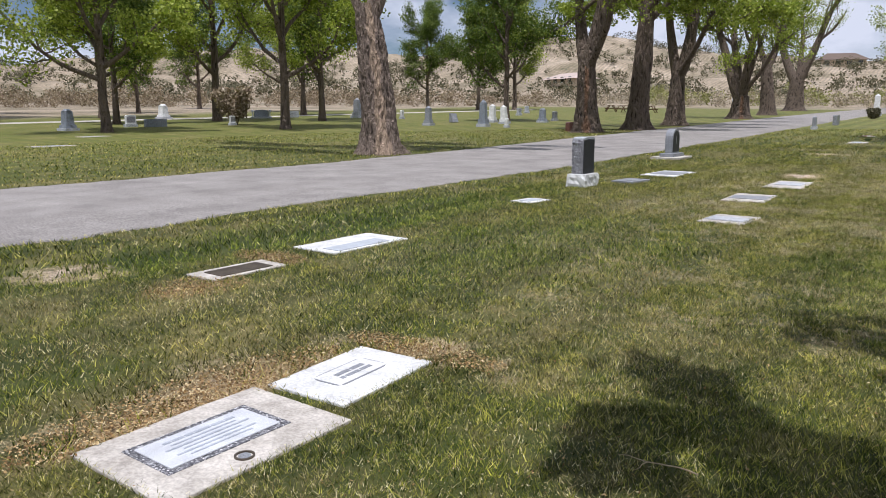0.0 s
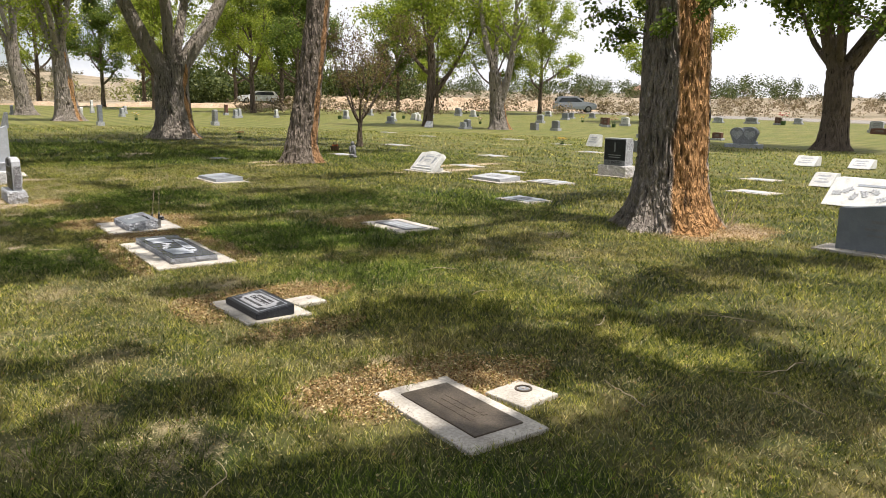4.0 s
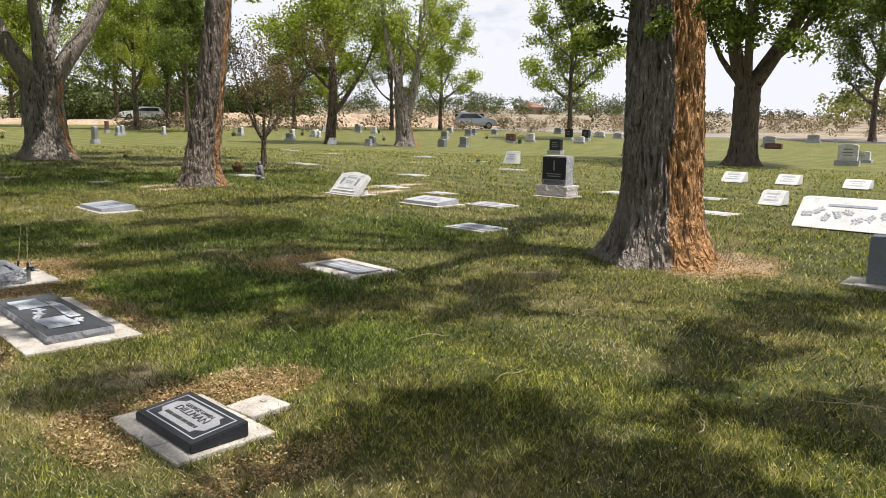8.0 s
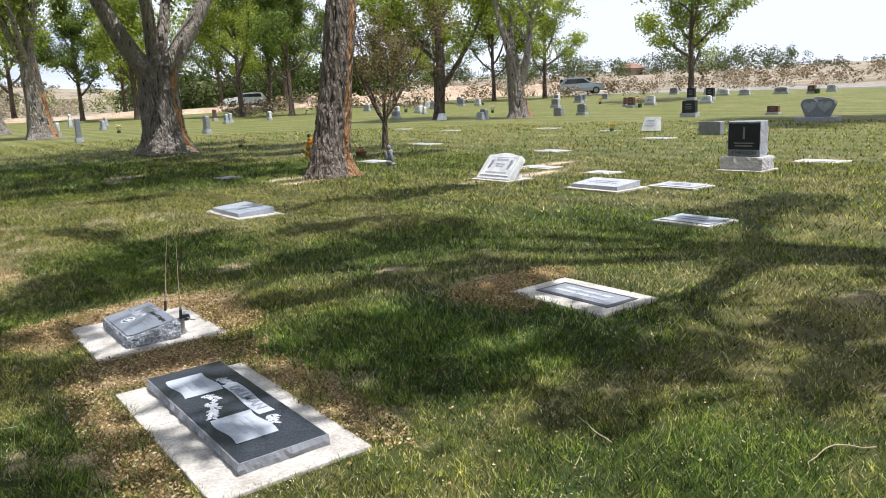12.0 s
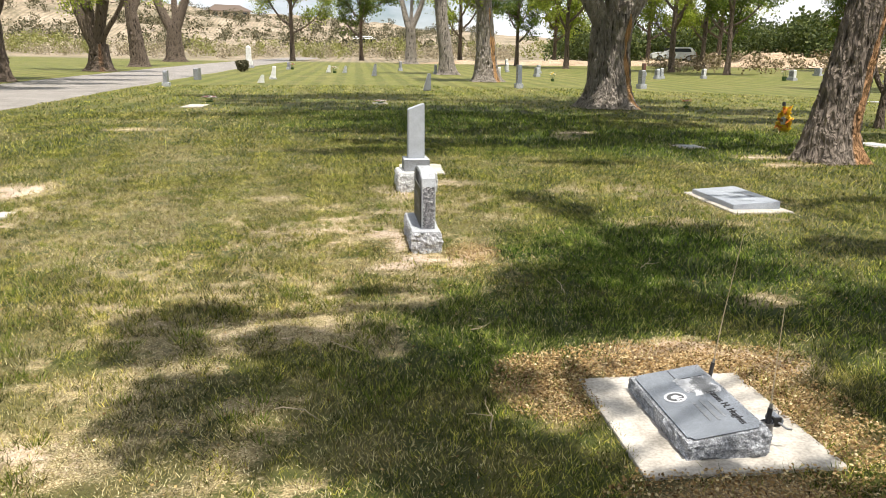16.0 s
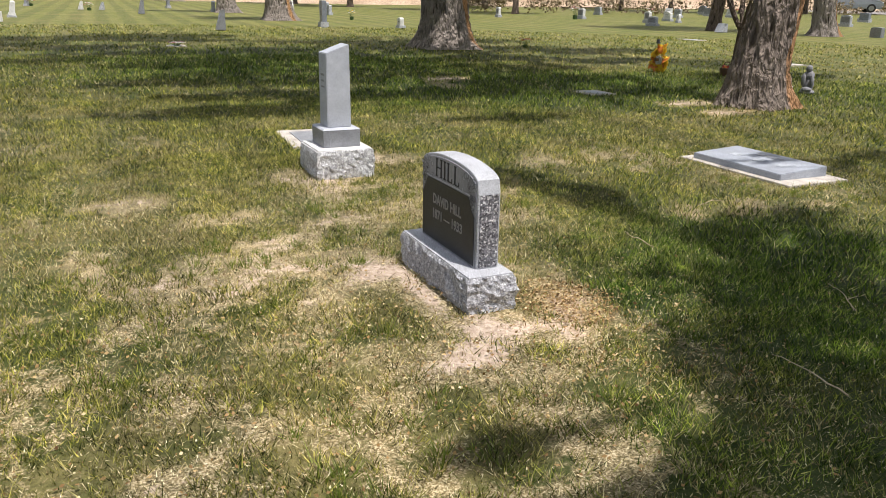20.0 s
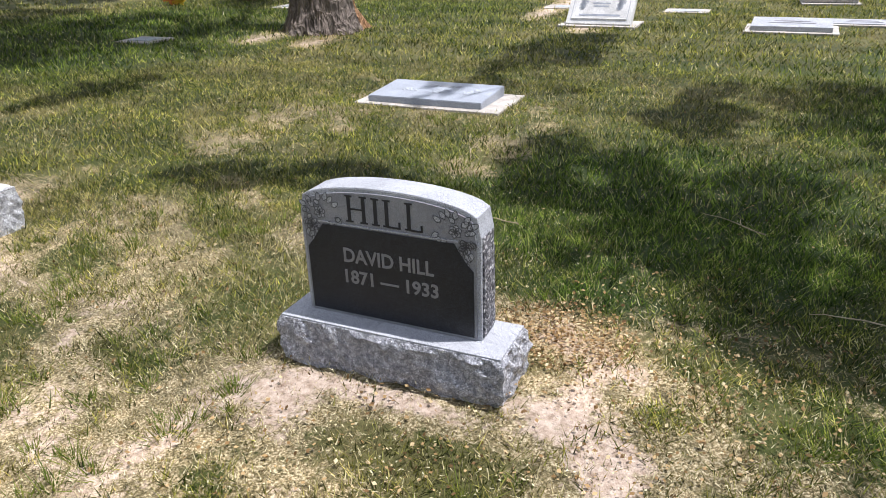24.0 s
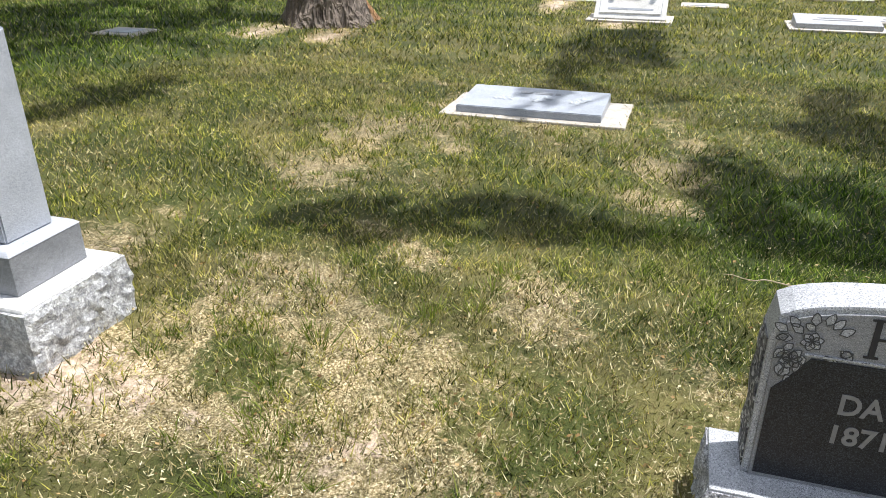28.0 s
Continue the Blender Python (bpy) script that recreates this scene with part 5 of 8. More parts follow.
def flat_marker(x, y, wx, wy, label, inlay, inlay_material, rz=0.0, rim=None, ring_at=None, rows=(), words=None, ink=M_LETTER_PALE, collar=M_CONCRETE, h=0.022, soft=0.0):
    """A marker flush with the lawn: a collar, an inset plaque of (x, y, wx, wy) and its writing."""
    t = thing("grave_marker", at(x, y, rz, -0.007), label, "grave marker", FLAT)
    keep_clear(x, y, wx / 2 - 0.01, wy / 2 - 0.01)
    bm = box(-wx / 2, -wy / 2, -0.06, wx / 2, wy / 2, h, 0.008)
    bmesh.ops.subdivide_edges(bm, edges=[e for e in bm.edges if e.calc_length() > 0.2], cuts=5, use_grid_fill=True)
    for v in bm.verts:
        v.co.x += 0.007 * noise.noise(v.co * 7 + Vector((x, y, 3)))
        v.co.y += 0.007 * noise.noise(v.co * 7 + Vector((y, x, 8)))
    part("collar", bm, collar, t)
    ix, iy, iw, il = inlay
    if rim:
        part("border", box(ix - iw / 2 - 0.038, iy - il / 2 - 0.038, h - 0.01, ix + iw / 2 + 0.038, iy + il / 2 + 0.038, h + 0.004, 0.002), rim, t, "dark mottled border")
    if soft:
        bm = bmesh.new()
        pts = []
        for cx, cy, a0 in ((ix + iw / 2 - soft, iy + il / 2 - soft, 0), (ix - iw / 2 + soft, iy + il / 2 - soft, 90), (ix - iw / 2 + soft, iy - il / 2 + soft, 180), (ix + iw / 2 - soft, iy - il / 2 + soft, 270)):
            pts += [(cx + soft * math.cos(radians(a0 + 22.5 * k)), cy + soft * math.sin(radians(a0 + 22.5 * k))) for k in range(5)]
        lo, hi = [bm.verts.new((a, b, h - 0.01)) for a, b in pts], [bm.verts.new((a, b, h + 0.004)) for a, b in pts]
        bm.faces.new(hi)
        for k in range(len(pts)):
            bm.faces.new((lo[k], lo[(k + 1) % len(pts)], hi[(k + 1) % len(pts)], hi[k]))
        part("border", bm, M_GREY, t, "dark rounded border line")
        part("plaque", box(ix - iw / 2 + 0.010, iy - il / 2 + 0.010, h, ix + iw / 2 - 0.010, iy + il / 2 - 0.010, h + 0.0055, 0.001), inlay_material, t)
    else:
        part("plaque", box(ix - iw / 2, iy - il / 2, h - 0.01, ix + iw / 2, iy + il / 2, h + 0.008, 0.003), inlay_material, t)
    if rows:
        bars(rows, Matrix.Translation((ix, iy, h + (0.0056 if soft else 0.008))) @ LYING, ink, t)
    if words:
        lettering(words[0], words[1], Matrix.Translation((ix + words[2], iy, h + 0.009)) @ LYING, ink, t)
    if ring_at:
        rx, ry, rr = ring_at
        part("vase_ring", ring(rx, ry, h - 0.005, rr, rr * 0.22, 0.012), M_BRONZE, t, "bronze vase ring")
        part("vase_lid", disc(rx, ry, h - 0.002, rr * 0.62, 0.006), M_GREY, t)
    return t


flat_marker(-2.76, 2.10, 0.75, 1.03, "flush grave marker of pale concrete round a mottled grey plaque", (-0.02, -0.03, 0.29, 0.60), M_PALE_PLAQUE, -1, rim=M_CHIPPED, ring_at=(0.27, -0.06, 0.046),
            rows=((0.095, 0.34, 0.012), (0.060, 0.44, 0.014), (0.025, 0.32, 0.011), (-0.010, 0.46, 0.015), (-0.045, 0.36, 0.011), (-0.085, 0.40, 0.022)), ink=M_SKY_BLUE)
flat_marker(-2.83, 3.11, 0.56, 0.82, "white flush marker with a rounded dark border round its words", (-0.02, 0.0, 0.22, 0.44), M_WHITE_STONE, 3, soft=0.05, collar=M_WHITE_STONE,
            rows=((0.035, 0.28, 0.03), (-0.02, 0.26, 0.035)), ink=M_GREY)
flat_marker(-5.79, 6.29, 0.66, 1.20, "white flush marker with a long grey plaque", (0.16, -0.08, 0.24, 0.82), M_ETCH, -2, collar=M_WHITE_STONE)
flat_marker(-5.68, 4.57, 0.42, 0.88, "pale flush marker round a brown metal plaque", (0.02, 0.0, 0.27, 0.60), M_BRONZE, -2)
flat_marker(-6.10, 11.0, 0.42, 0.60, "small white flush marker sunk in straw", (0, 0, 0.2, 0.36), M_ETCH, -8, collar=M_WHITE_STONE)
flat_marker(-3.20, 13.5, 0.70, 1.22, "white flush marker round a grey middle panel", (0, 0, 0.60, 0.52), M_GREY, 3, collar=M_CONCRETE)
flat_marker(-2.78, 10.70, 0.62, 0.86, "white flush marker round a grey middle panel", (0, 0, 0.5, 0.36), M_PALE, -3, collar=M_CONCRETE, rim=M_GREY)
flat_marker(-3.12, 16.2, 0.70, 1.55, "long pale flush marker fading into straw", (0, 0.1, 0.5, 0.6), M_PALE, 0, collar=M_CONCRETE)
flat_marker(-5.95, 17.3, 0.82, 1.45, "flush marker with a dark centre panel and white ends", (0, 0.0, 0.62, 0.8), M_GREY, -2, collar=M_WHITE_STONE)
flat_marker(-6.0, 15.1, 0.5, 0.75, "small dark stone sunk in the turf", (0, 0.0, 0.3, 0.4), M_GREY, -6, collar=M_GREY, h=0.05)
# bronze plaque with its vase stone
bronze = flat_marker(2.36, 4.55, 0.50, 0.88, "bronze plaque set in a concrete flush marker", (0.02, 0.0, 0.31, 0.66), M_BRONZE, 0, rows=((0.05, 0.34, 0.03), (0.0, 0.3, 0.02), (-0.05, 0.36, 0.02)), ink=M_BRONZE, h=0.03)
flat_marker(2.80, 4.53, 0.29, 0.29, "small concrete vase stone with a metal ring beside the bronze plaque", (0.05, 0.03, 0.02, 0.02), M_CONCRETE, 8, ring_at=(0.05, 0.03, 0.05), h=0.032)

# slanted dark pillow stone on its cracked collar
keep_clear(2.28, 7.04, 0.26, 0.37)
pillow = thing("pillow_headstone", at(2.27, 7.04, 2, -0.012), "dark polished pillow headstone lying on cracked concrete", "headstone", FLAT)
footing(pillow, -0.25, -0.38, 0.28, 0.38, 0.03, -0.12)


def wedge(x0, y0, x1, y1, z0, z_low, z_high, bevel=0.006):
    """A block whose top slopes up from x0 to x1."""
    bm = box(x0, y0, z0, x1, y1, z_low, 0)
    for v in bm.verts:
        if v.co.z > z0 + 1e-4 and v.co.x > (x0 + x1) / 2:
            v.co.z = z_high
    bmesh.ops.bevel(bm, geom=bm.edges[:], offset=bevel, segments=2, affect="EDGES")
    return bm


def slope(x0, x1, z_low, z_high, y, lift=0.001):
    """The pose of writing laid on such a slope, at y along it."""
    a = math.atan2(z_high - z_low, x1 - x0)
    return Matrix.Translation(((x0 + x1) / 2, y, (z_low + z_high) / 2 + lift)) @ pose(0, 0, 0, 0, -math.degrees(a), 0) @ LYING


part("stone", wedge(-0.16, -0.34, 0.15, 0.25, 0.03, 0.078, 0.112), M_DARK, pillow)
sl = slope(-0.16, 0.15, 0.078, 0.112, -0.045)


def frame_plate(w, h, notch, thick):
    """A plate with stepped corners."""
    bm = bmesh.new()
    a, b, c = w / 2, h / 2, notch
    pts = [(-a + c, -b), (a - c, -b), (a - c, -b + c * 0.5), (a, -b + c), (a, b - c), (a - c, b - c * 0.5), (a - c, b), (-a + c, b), (-a + c, b - c * 0.5), (-a, b - c), (-a, -b + c), (-a + c, -b + c * 0.5)]
    lo, hi = [bm.verts.new((p[0], p[1], 0)) for p in pts], [bm.verts.new((p[0], p[1], thick)) for p in pts]
    bm.faces.new(hi)
    for k in range(len(pts)):
        bm.faces.new((lo[k], lo[(k + 1) % len(pts)], hi[(k + 1) % len(pts)], hi[k]))
    return bm


for w, h, c, th, mat in ((0.50, 0.235, 0.0, 0.0015, M_ETCH), (0.488, 0.223, 0.0, 0.002, M_DARK), (0.44, 0.185, 0.05, 0.003, M_FIELD)):
    bm = frame_plate(w, h, c, th) if c else box(-w / 2, -h / 2, 0, w / 2, h / 2, th, 0)
    bm.transform(sl)
    part("etched_panel", bm, mat, pillow, "frosted etched panel")
lettering("GEORGE OWEN", 0.036, sl @ Matrix.Translation((0, 0.052, 0.004)), M_LETTER_DARK, pillow, 0.27)
lettering("DILLMAN", 0.062, sl @ Matrix.Translation((0, 0.008, 0.004)), M_LETTER_DARK, pillow, 0.30)
bars(((-0.05, 0.32, 0.02),), sl @ Matrix.Translation((0, 0, 0.003)), M_LETTER_DARK, pillow)
flat_marker(2.67, 7.03, 0.26, 0.24, "broken little concrete vase stone with dry leaves on it", (0.05, 0.02, 0.03, 0.03), M_CONCRETE, 6, h=0.035)

# the large dark ledger with its frosted scrolls
keep_clear(2.39, 9.66, 0.38, 0.79)
ledger = thing("ledger_headstone", at(2.40, 9.71, 0, -0.012), "long black polished ledger stone with frosted scrolls on concrete", "headstone", FLAT)
footing(ledger, -0.40, -0.85, 0.38, 0.75, 0.03, 0.12)
part("stone", rough_box(-0.222, -0.702, 0.03, 0.232, 0.712, 0.086, 0.016, 0.02, 4), M_GREY, ledger, "grey rock-pitched edge")
part("polished_top", box(-0.214, -0.694, 0.082, 0.224, 0.704, 0.090, 0.003), M_POLISHED, ledger)
top = Matrix.Translation((0.005, 0.005, 0.090)) @ LYING @ Matrix.Diagonal((0.86, 0.86, 1, 1))


def curled_panel(cx, cy, w, h, bow=0.012, n=14):
    """A frosted scroll with gently waved edges."""
    bm = bmesh.new()
    lo, hi = [], []
    for i in range(n + 1):
        u = -1 + 2 * i / n
        d = bow * math.sin(u * math.pi)
        lo.append(bm.verts.new((cx + u * w / 2, cy - h / 2 + d, 0.0025)))
        hi.append(bm.verts.new((cx + u * w / 2, cy + h / 2 + d, 0.0025)))
    for i in range(n):
        bm.faces.new((lo[i], lo[i + 1], hi[i + 1], hi[i]))
    return bm


def sprig(cx, cy, turn, count, size, seed, z=0.0025, line=False):
    """A carved spray: leaves in pairs along a stem with a rosette among them."""
    rng = np.random.default_rng(seed)
    bm = bmesh.new()

    def petal(px, py, a, l, w):
        pts = [(0, 0), (l * 0.35, w), (l * 0.75, w * 0.7), (l, 0), (l * 0.75, -w * 0.7), (l * 0.35, -w)]
        ca, sa = math.cos(a), math.sin(a)
        vs = [bm.verts.new((px + p * ca - q * sa, py + p * sa + q * ca, z)) for p, q in pts]
        c = bm.verts.new((px + l * 0.5 * ca, py + l * 0.5 * sa, z + size * 0.08))
        for k in range(6):
            bm.faces.new((vs[k], vs[(k + 1) % 6], c))

    ct, st = math.cos(turn), math.sin(turn)
    for i in range(count):
        u = (i / (count - 1) - 0.5) * size * count * 0.42
        px, py = cx + u * ct, cy + u * st
        for s in (-1, 1):
            petal(px, py, turn + s * rng.uniform(0.6, 1.2), size * rng.uniform(0.8, 1.15), size * 0.26)
    for k in range(6):
        petal(cx, cy, k * math.pi / 3, size * 0.62, size * 0.28)
    return bm


for cx, cy, w, h in ((-0.45, -0.06, 0.40, 0.25), (0.40, -0.06, 0.40, 0.25)):
    bm = curled_panel(cx, cy, w, h)
    bm.transform(top)
    part("scroll", bm, M_ETCH, ledger, "frosted etched scroll")
    bars(((cy + 0.06, w * 0.6, 0.022), (cy + 0.02, w * 0.5, 0.018), (cy - 0.03, w * 0.55, 0.018)), top @ Matrix.Translation((cx, 0, 0.003)), M_SKY_BLUE, ledger, 0.001)
bm = curled_panel(0.0, 0.125, 0.62, 0.10, -0.008)
bm.transform(top)
part("name_scroll", bm, M_ETCH, ledger, "frosted etched name ribbon")
lettering("DILLMAN", 0.095, top @ Matrix.Translation((0, 0.123, 0.004)), M_GREY, ledger, 0.47, bold=0.001)
for i, (cx, cy, turn) in enumerate(((-0.40, 0.12, 0.2), (0.42, 0.11, -0.3), (-0.02, -0.09, 0.0), (0.10, -0.13, -0.4), (-0.16, -0.05, 0.3))):
    bm = sprig(cx, cy, turn, 6, 0.048, 60 + i)
    bm.transform(top)
    part("etched_spray", bm, M_PALE, ledger, "frosted leaves and petals")

def leaf_shape(l, w):
    bm = bmesh.new()
    bm.faces.new([bm.verts.new((p, q, 0)) for p, q in ((0, 0), (l * 0.35, w), (l * 0.75, w * 0.7), (l, 0), (l * 0.75, -w * 0.7), (l * 0.35, -w))])
    return bm


def outlined(bm, width=0.0011):
    """Only the cut outlines of a carved spray, as thin grooves."""
    out = bmesh.new()
    for e in bm.edges:
        if len(e.link_faces) == 1:
            a, b = e.verts[0].co, e.verts[1].co
            n = Vector((a.y - b.y, b.x - a.x, 0)).normalized() * width
            out.faces.new([out.verts.new((p.x, p.y, 0.0022)) for p in (a - n, a + n, b + n, b - n)])
    bm.free()
    return out


# slant stone on a broad pale slab, with two fishing rods
keep_clear(2.515, 11.665, 0.43, 0.48)
slant = thing("slant_headstone", at(2.49, 11.58, 0, -0.016), "blue grey slant headstone with etched picture on a broad concrete slab", "headstone", FLAT)
footing(slant, -0.42, -0.41, 0.47, 0.58, 0.035)
bm = rough_box(-0.20, -0.30, 0.035, 0.16, 0.40, 0.15, 0.014, 0.02, 6)
for v in bm.verts:
    v.co.z = 0.035 + (v.co.z - 0.035) * (0.66 + 0.5 * (v.co.x + 0.20) / 0.36)
part("stone", bm, M_BLUE_ROUGH, slant, "rock-pitched blue grey edge")
sl2 = slope(-0.195, 0.155, 0.115, 0.169, 0.05, 0.002)
bm = frame_plate(0.67, 0.335, 0.025, 0.003)
bm.transform(sl2)
part("polished_face", bm, M_BLUE, slant)
sl2 = sl2 @ Matrix.Translation((0, 0, 0.0035))
# the frosted picture: a frame's corner, a ground and a spray of outlined leaves
for x0, y0, x1, y1 in ((-0.215, 0.005, -0.211, 0.155), (-0.32, 0.005, -0.211, 0.009)):
    bm = box(x0, y0, 0, x1, y1, 0.001, 0)
    bm.transform(sl2)
    part("etched_line", bm, M_LETTER_DARK, slant)
bm = curled_panel(-0.115, 0.085, 0.185, 0.125, 0.016)
bm.transform(sl2 @ Matrix.Translation((0, 0, -0.0018)))
part("etched_ground", bm, M_PALE_PLAQUE, slant, "frosted picture ground")
for i in range(9):
    bm = outlined(sprig(-0.185 + 0.018 * i, 0.10 + 0.026 * math.sin(i * 2.3), 0.9 * i, 3, 0.036, 80 + i, 0.001), 0.0022)
    bm.transform(sl2)
    part("etched_leaves", bm, M_GREY, slant, "etched outlines of leaves")
for i in range(4):
    bm = outlined(sprig(-0.20 + 0.035 * i, 0.012 + 0.006 * (i % 2), 0.4 * i, 2, 0.034, 180 + i, 0.001), 0.0026)
    bm.transform(sl2)
    part("etched_leaves", bm, M_PALE_PLAQUE, slant, "frosted outlines of leaves")
bm = ring(-0.045, -0.07, 0.0, 0.052, 0.012, 0.0015)
bm.transform(sl2)
part("etched_seal", bm, M_PALE_PLAQUE, slant, "frosted round seal")
bm = disc(-0.045, -0.07, 0.0, 0.040, 0.001)
bm.transform(sl2)
part("seal_centre", bm, M_CUT, slant)
bm = sprig(-0.045, -0.07, 0.4, 3, 0.03, 90, 0.0016)
bm.transform(sl2)
part("seal_figure", bm, M_PALE_PLAQUE, slant, "frosted figure in the seal")
lettering("James H. Hughes", 0.048, sl2 @ Matrix.Translation((0.125, 0.105, 0.001)), M_LETTER_DARK, slant, 0.33)
bars(((0.056, 0.16, 0.010), (0.020, 0.20, 0.011), (-0.016, 0.18, 0.011)), sl2 @ Matrix.Translation((0.125, 0, 0.001)), M_GREY, slant, 0.001)


def fishing_rod(x, y, lean, length, label):
    t = thing("fishing_rod", at(x, y, 0), label, "fishing rod", "fishing rods by the slant stone")
    tip = (lean[0] * length, lean[1] * length, length)
    mid = (lean[0] * length * 0.45, lean[1] * length * 0.45, length * 0.5)
    part("grip", rod([(0, 0, 0.0), (lean[0] * 0.10, lean[1] * 0.10, 0.10)], 0.011, 9), M_BLACK, t, "black foam grip")
    part("blank", rod([(lean[0] * 0.1, lean[1] * 0.1, 0.10), mid, tip], 0.004, 6, 0.0014), M_TWIG, t, "thin pale rod")
    part("ferrule", rod([(lean[0] * 0.1, lean[1] * 0.1, 0.095), (lean[0] * 0.13, lean[1] * 0.13, 0.12)], 0.0075, 8), M_STEEL, t)
    part("holder", disc(0, 0, -0.02, 0.02, 0.035, 12), M_STEEL, t)
    part("tip_ring", ring(tip[0], tip[1], tip[2] - 0.002, 0.004, 0.0015, 0.003, 10), M_STEEL, t)


fishing_rod(2.79, 12.11, (0.16, 0.05), 0.80, "slim fishing rod with a black grip behind the slant stone")
can = thing("steel_vase", at(2.69, 11.37, 0, 0.019), "small dull steel vase standing on the slab", "vase")
part("body", disc(0, 0, 0, 0.027, 0.11, 18, 1.05), M_STEEL, can)
part("rim", ring(0, 0, 0.108, 0.030, 0.005, 0.008, 20), M_STEEL, can)
t = thing("fishing_rod", at(2.69, 11.37, 0, 0.03), "slim fishing rod with a reel standing in a steel vase", "fishing rod", "fishing rods by the slant stone")
part("grip", rod([(0, 0, 0.03), (0.012, 0.006, 0.17)], 0.011, 9), M_BLACK, t, "black foam grip")
part("blank", rod([(0.012, 0.006, 0.17), (0.03, 0.03, 0.42), (0.06, 0.07, 0.70)], 0.004, 6, 0.0014), M_TWIG, t, "thin pale rod")
part("ferrule", rod([(0.012, 0.006, 0.165), (0.014, 0.007, 0.19)], 0.0075, 8), M_STEEL, t)
part("tip_ring", ring(0.06, 0.07, 0.698, 0.004, 0.0015, 0.003, 10), M_STEEL, t)
reel = part("reel", merged([box(0.02, -0.014, 0.085, 0.062, 0.014, 0.13, 0.006), rod([(0.0, 0, 0.11), (0.03, 0, 0.108)], 0.006, 7)]), M_BLACK, t, "black spinning reel")
part("spool", rod([(0.045, -0.01, 0.108), (0.045, 0.05, 0.108)], 0.027, 14), M_BLUE, reel, "blue black spool")
part("handle", rod([(0.045, -0.014, 0.108), (0.07, -0.04, 0.09), (0.095, -0.04, 0.085)], 0.005, 7), M_STEEL, reel)
part("bail", rod([(0.045, 0.052, 0.138), (0.085, 0.056, 0.125), (0.085, 0.056, 0.09), (0.045, 0.052, 0.078)], 0.003, 6), M_STEEL, reel)

# the arched granite headstone
keep_clear(1.53, 15.375, 0.15, 0.45)
hill = thing("headstone", at(1.53, 15.387, 0.5), "arched grey granite headstone with dark polished panel, rough base", "headstone", UPR)
part("base", rough_box(-0.15, -0.455, -0.04, 0.105, 0.431, 0.185, 0.018, 0.02, 1), M_PALE_ROUGH, hill, "rock-pitched granite base")
part("base_top", box(-0.146, -0.450, 0.18, 0.10, 0.426, 0.192, 0.003), M_PALE, hill)
die_out = arch(0.70, 0.192, 0.634, 0.704, 0.055, 22)
bm = prism(die_out, -0.058, 0.066, 0.007)
part("die", bm, M_PALE, hill, "arched granite tablet")
for s in (-1, 1):
    part("die_edge", rough_box(-0.046, s * 0.347 - 0.006, 0.20, 0.056, s * 0.347 + 0.006, 0.575, 0.006, 0.018, 7 + s, "yY"), M_CHIPPED, hill, "rough chipped side")
part("carved_field", prism([(y * 0.955, 0.2 + (z - 0.2) * 0.965) for y, z in die_out], -0.063, -0.053, 0.002), M_FIELD, hill, "sunk tooled field")
panel = [(-0.325, 0.205), (0.325, 0.205), (0.325, 0.455), (0.295, 0.49), (0.255, 0.55), (-0.255, 0.55), (-0.295, 0.49), (-0.325, 0.455)]
part("polished_panel", prism(panel, -0.0665, -0.055, 0.001), M_DARK, hill, "dark polished panel")
part("panel_line", prism([(-0.27, 0.556), (0.27, 0.556), (0.27, 0.561), (-0.27, 0.561)], -0.0675, -0.061, 0), M_PALE, hill)
# the family name cut in slim serifed capitals: stems, arms and the H's bar
for stems, arms in (((-0.140, -0.082), "H"), ((-0.036,), "I"), ((0.008,), "L"), ((0.092,), "L")):
    strokes = [box(x - 0.0065, -0.05, 0, x + 0.0065, 0.05, 0.002, 0) for x in stems] + [box(x - 0.015, z - 0.003, 0, x + 0.015, z + 0.003, 0.0021, 0) for x in stems for z in (-0.047, 0.047)]
    if arms == "H":
        strokes.append(box(-0.14, -0.003, 0, -0.082, 0.003, 0.0022, 0))
    if arms == "L":
        strokes += [box(stems[0], -0.051, 0, stems[0] + 0.05, -0.045, 0.0022, 0), box(stems[0] + 0.044, -0.051, 0, stems[0] + 0.051, -0.026, 0.0023, 0)]
    bm = merged(strokes)
    bm.transform(Matrix.Translation((-0.0635, 0.0, 0.622)) @ UPRIGHT)
    part("letter", bm, M_LETTER_DARK, hill, "slim serifed capital")
lettering("DAVID HILL", 0.076, Matrix.Translation((-0.0665, 0.0, 0.440)) @ UPRIGHT, M_LETTER_PALE, hill, 0.355, bold=0.0016)
lettering("1871 \u2014 1933", 0.072, Matrix.Translation((-0.0665, -0.005, 0.356)) @ UPRIGHT, M_LETTER_PALE, hill, 0.37, bold=0.0016)
SPRAY = ((-0.07, 0.03, 150), (-0.10, 0.012, 185), (-0.085, -0.014, 215), (-0.05, 0.042, 125), (0.0, 0.045, 85), (0.045, 0.035, 50), (0.055, 0.0, 5), (0.05, -0.04, -25), (0.02, -0.06, -75), (0.045, -0.085, -50), (0.01, -0.10, -110), (0.035, -0.125, -80), (0.075, -0.03, -60), (0.078, -0.075, -95),
         (0.055, -0.105, -120), (0.03, 0.02, 40), (0.075, 0.02, 30), (-0.03, 0.05, 110), (-0.045, -0.035, 230), (-0.015, -0.05, 260), (-0.125, 0.022, 165), (0.022, -0.03, -45))
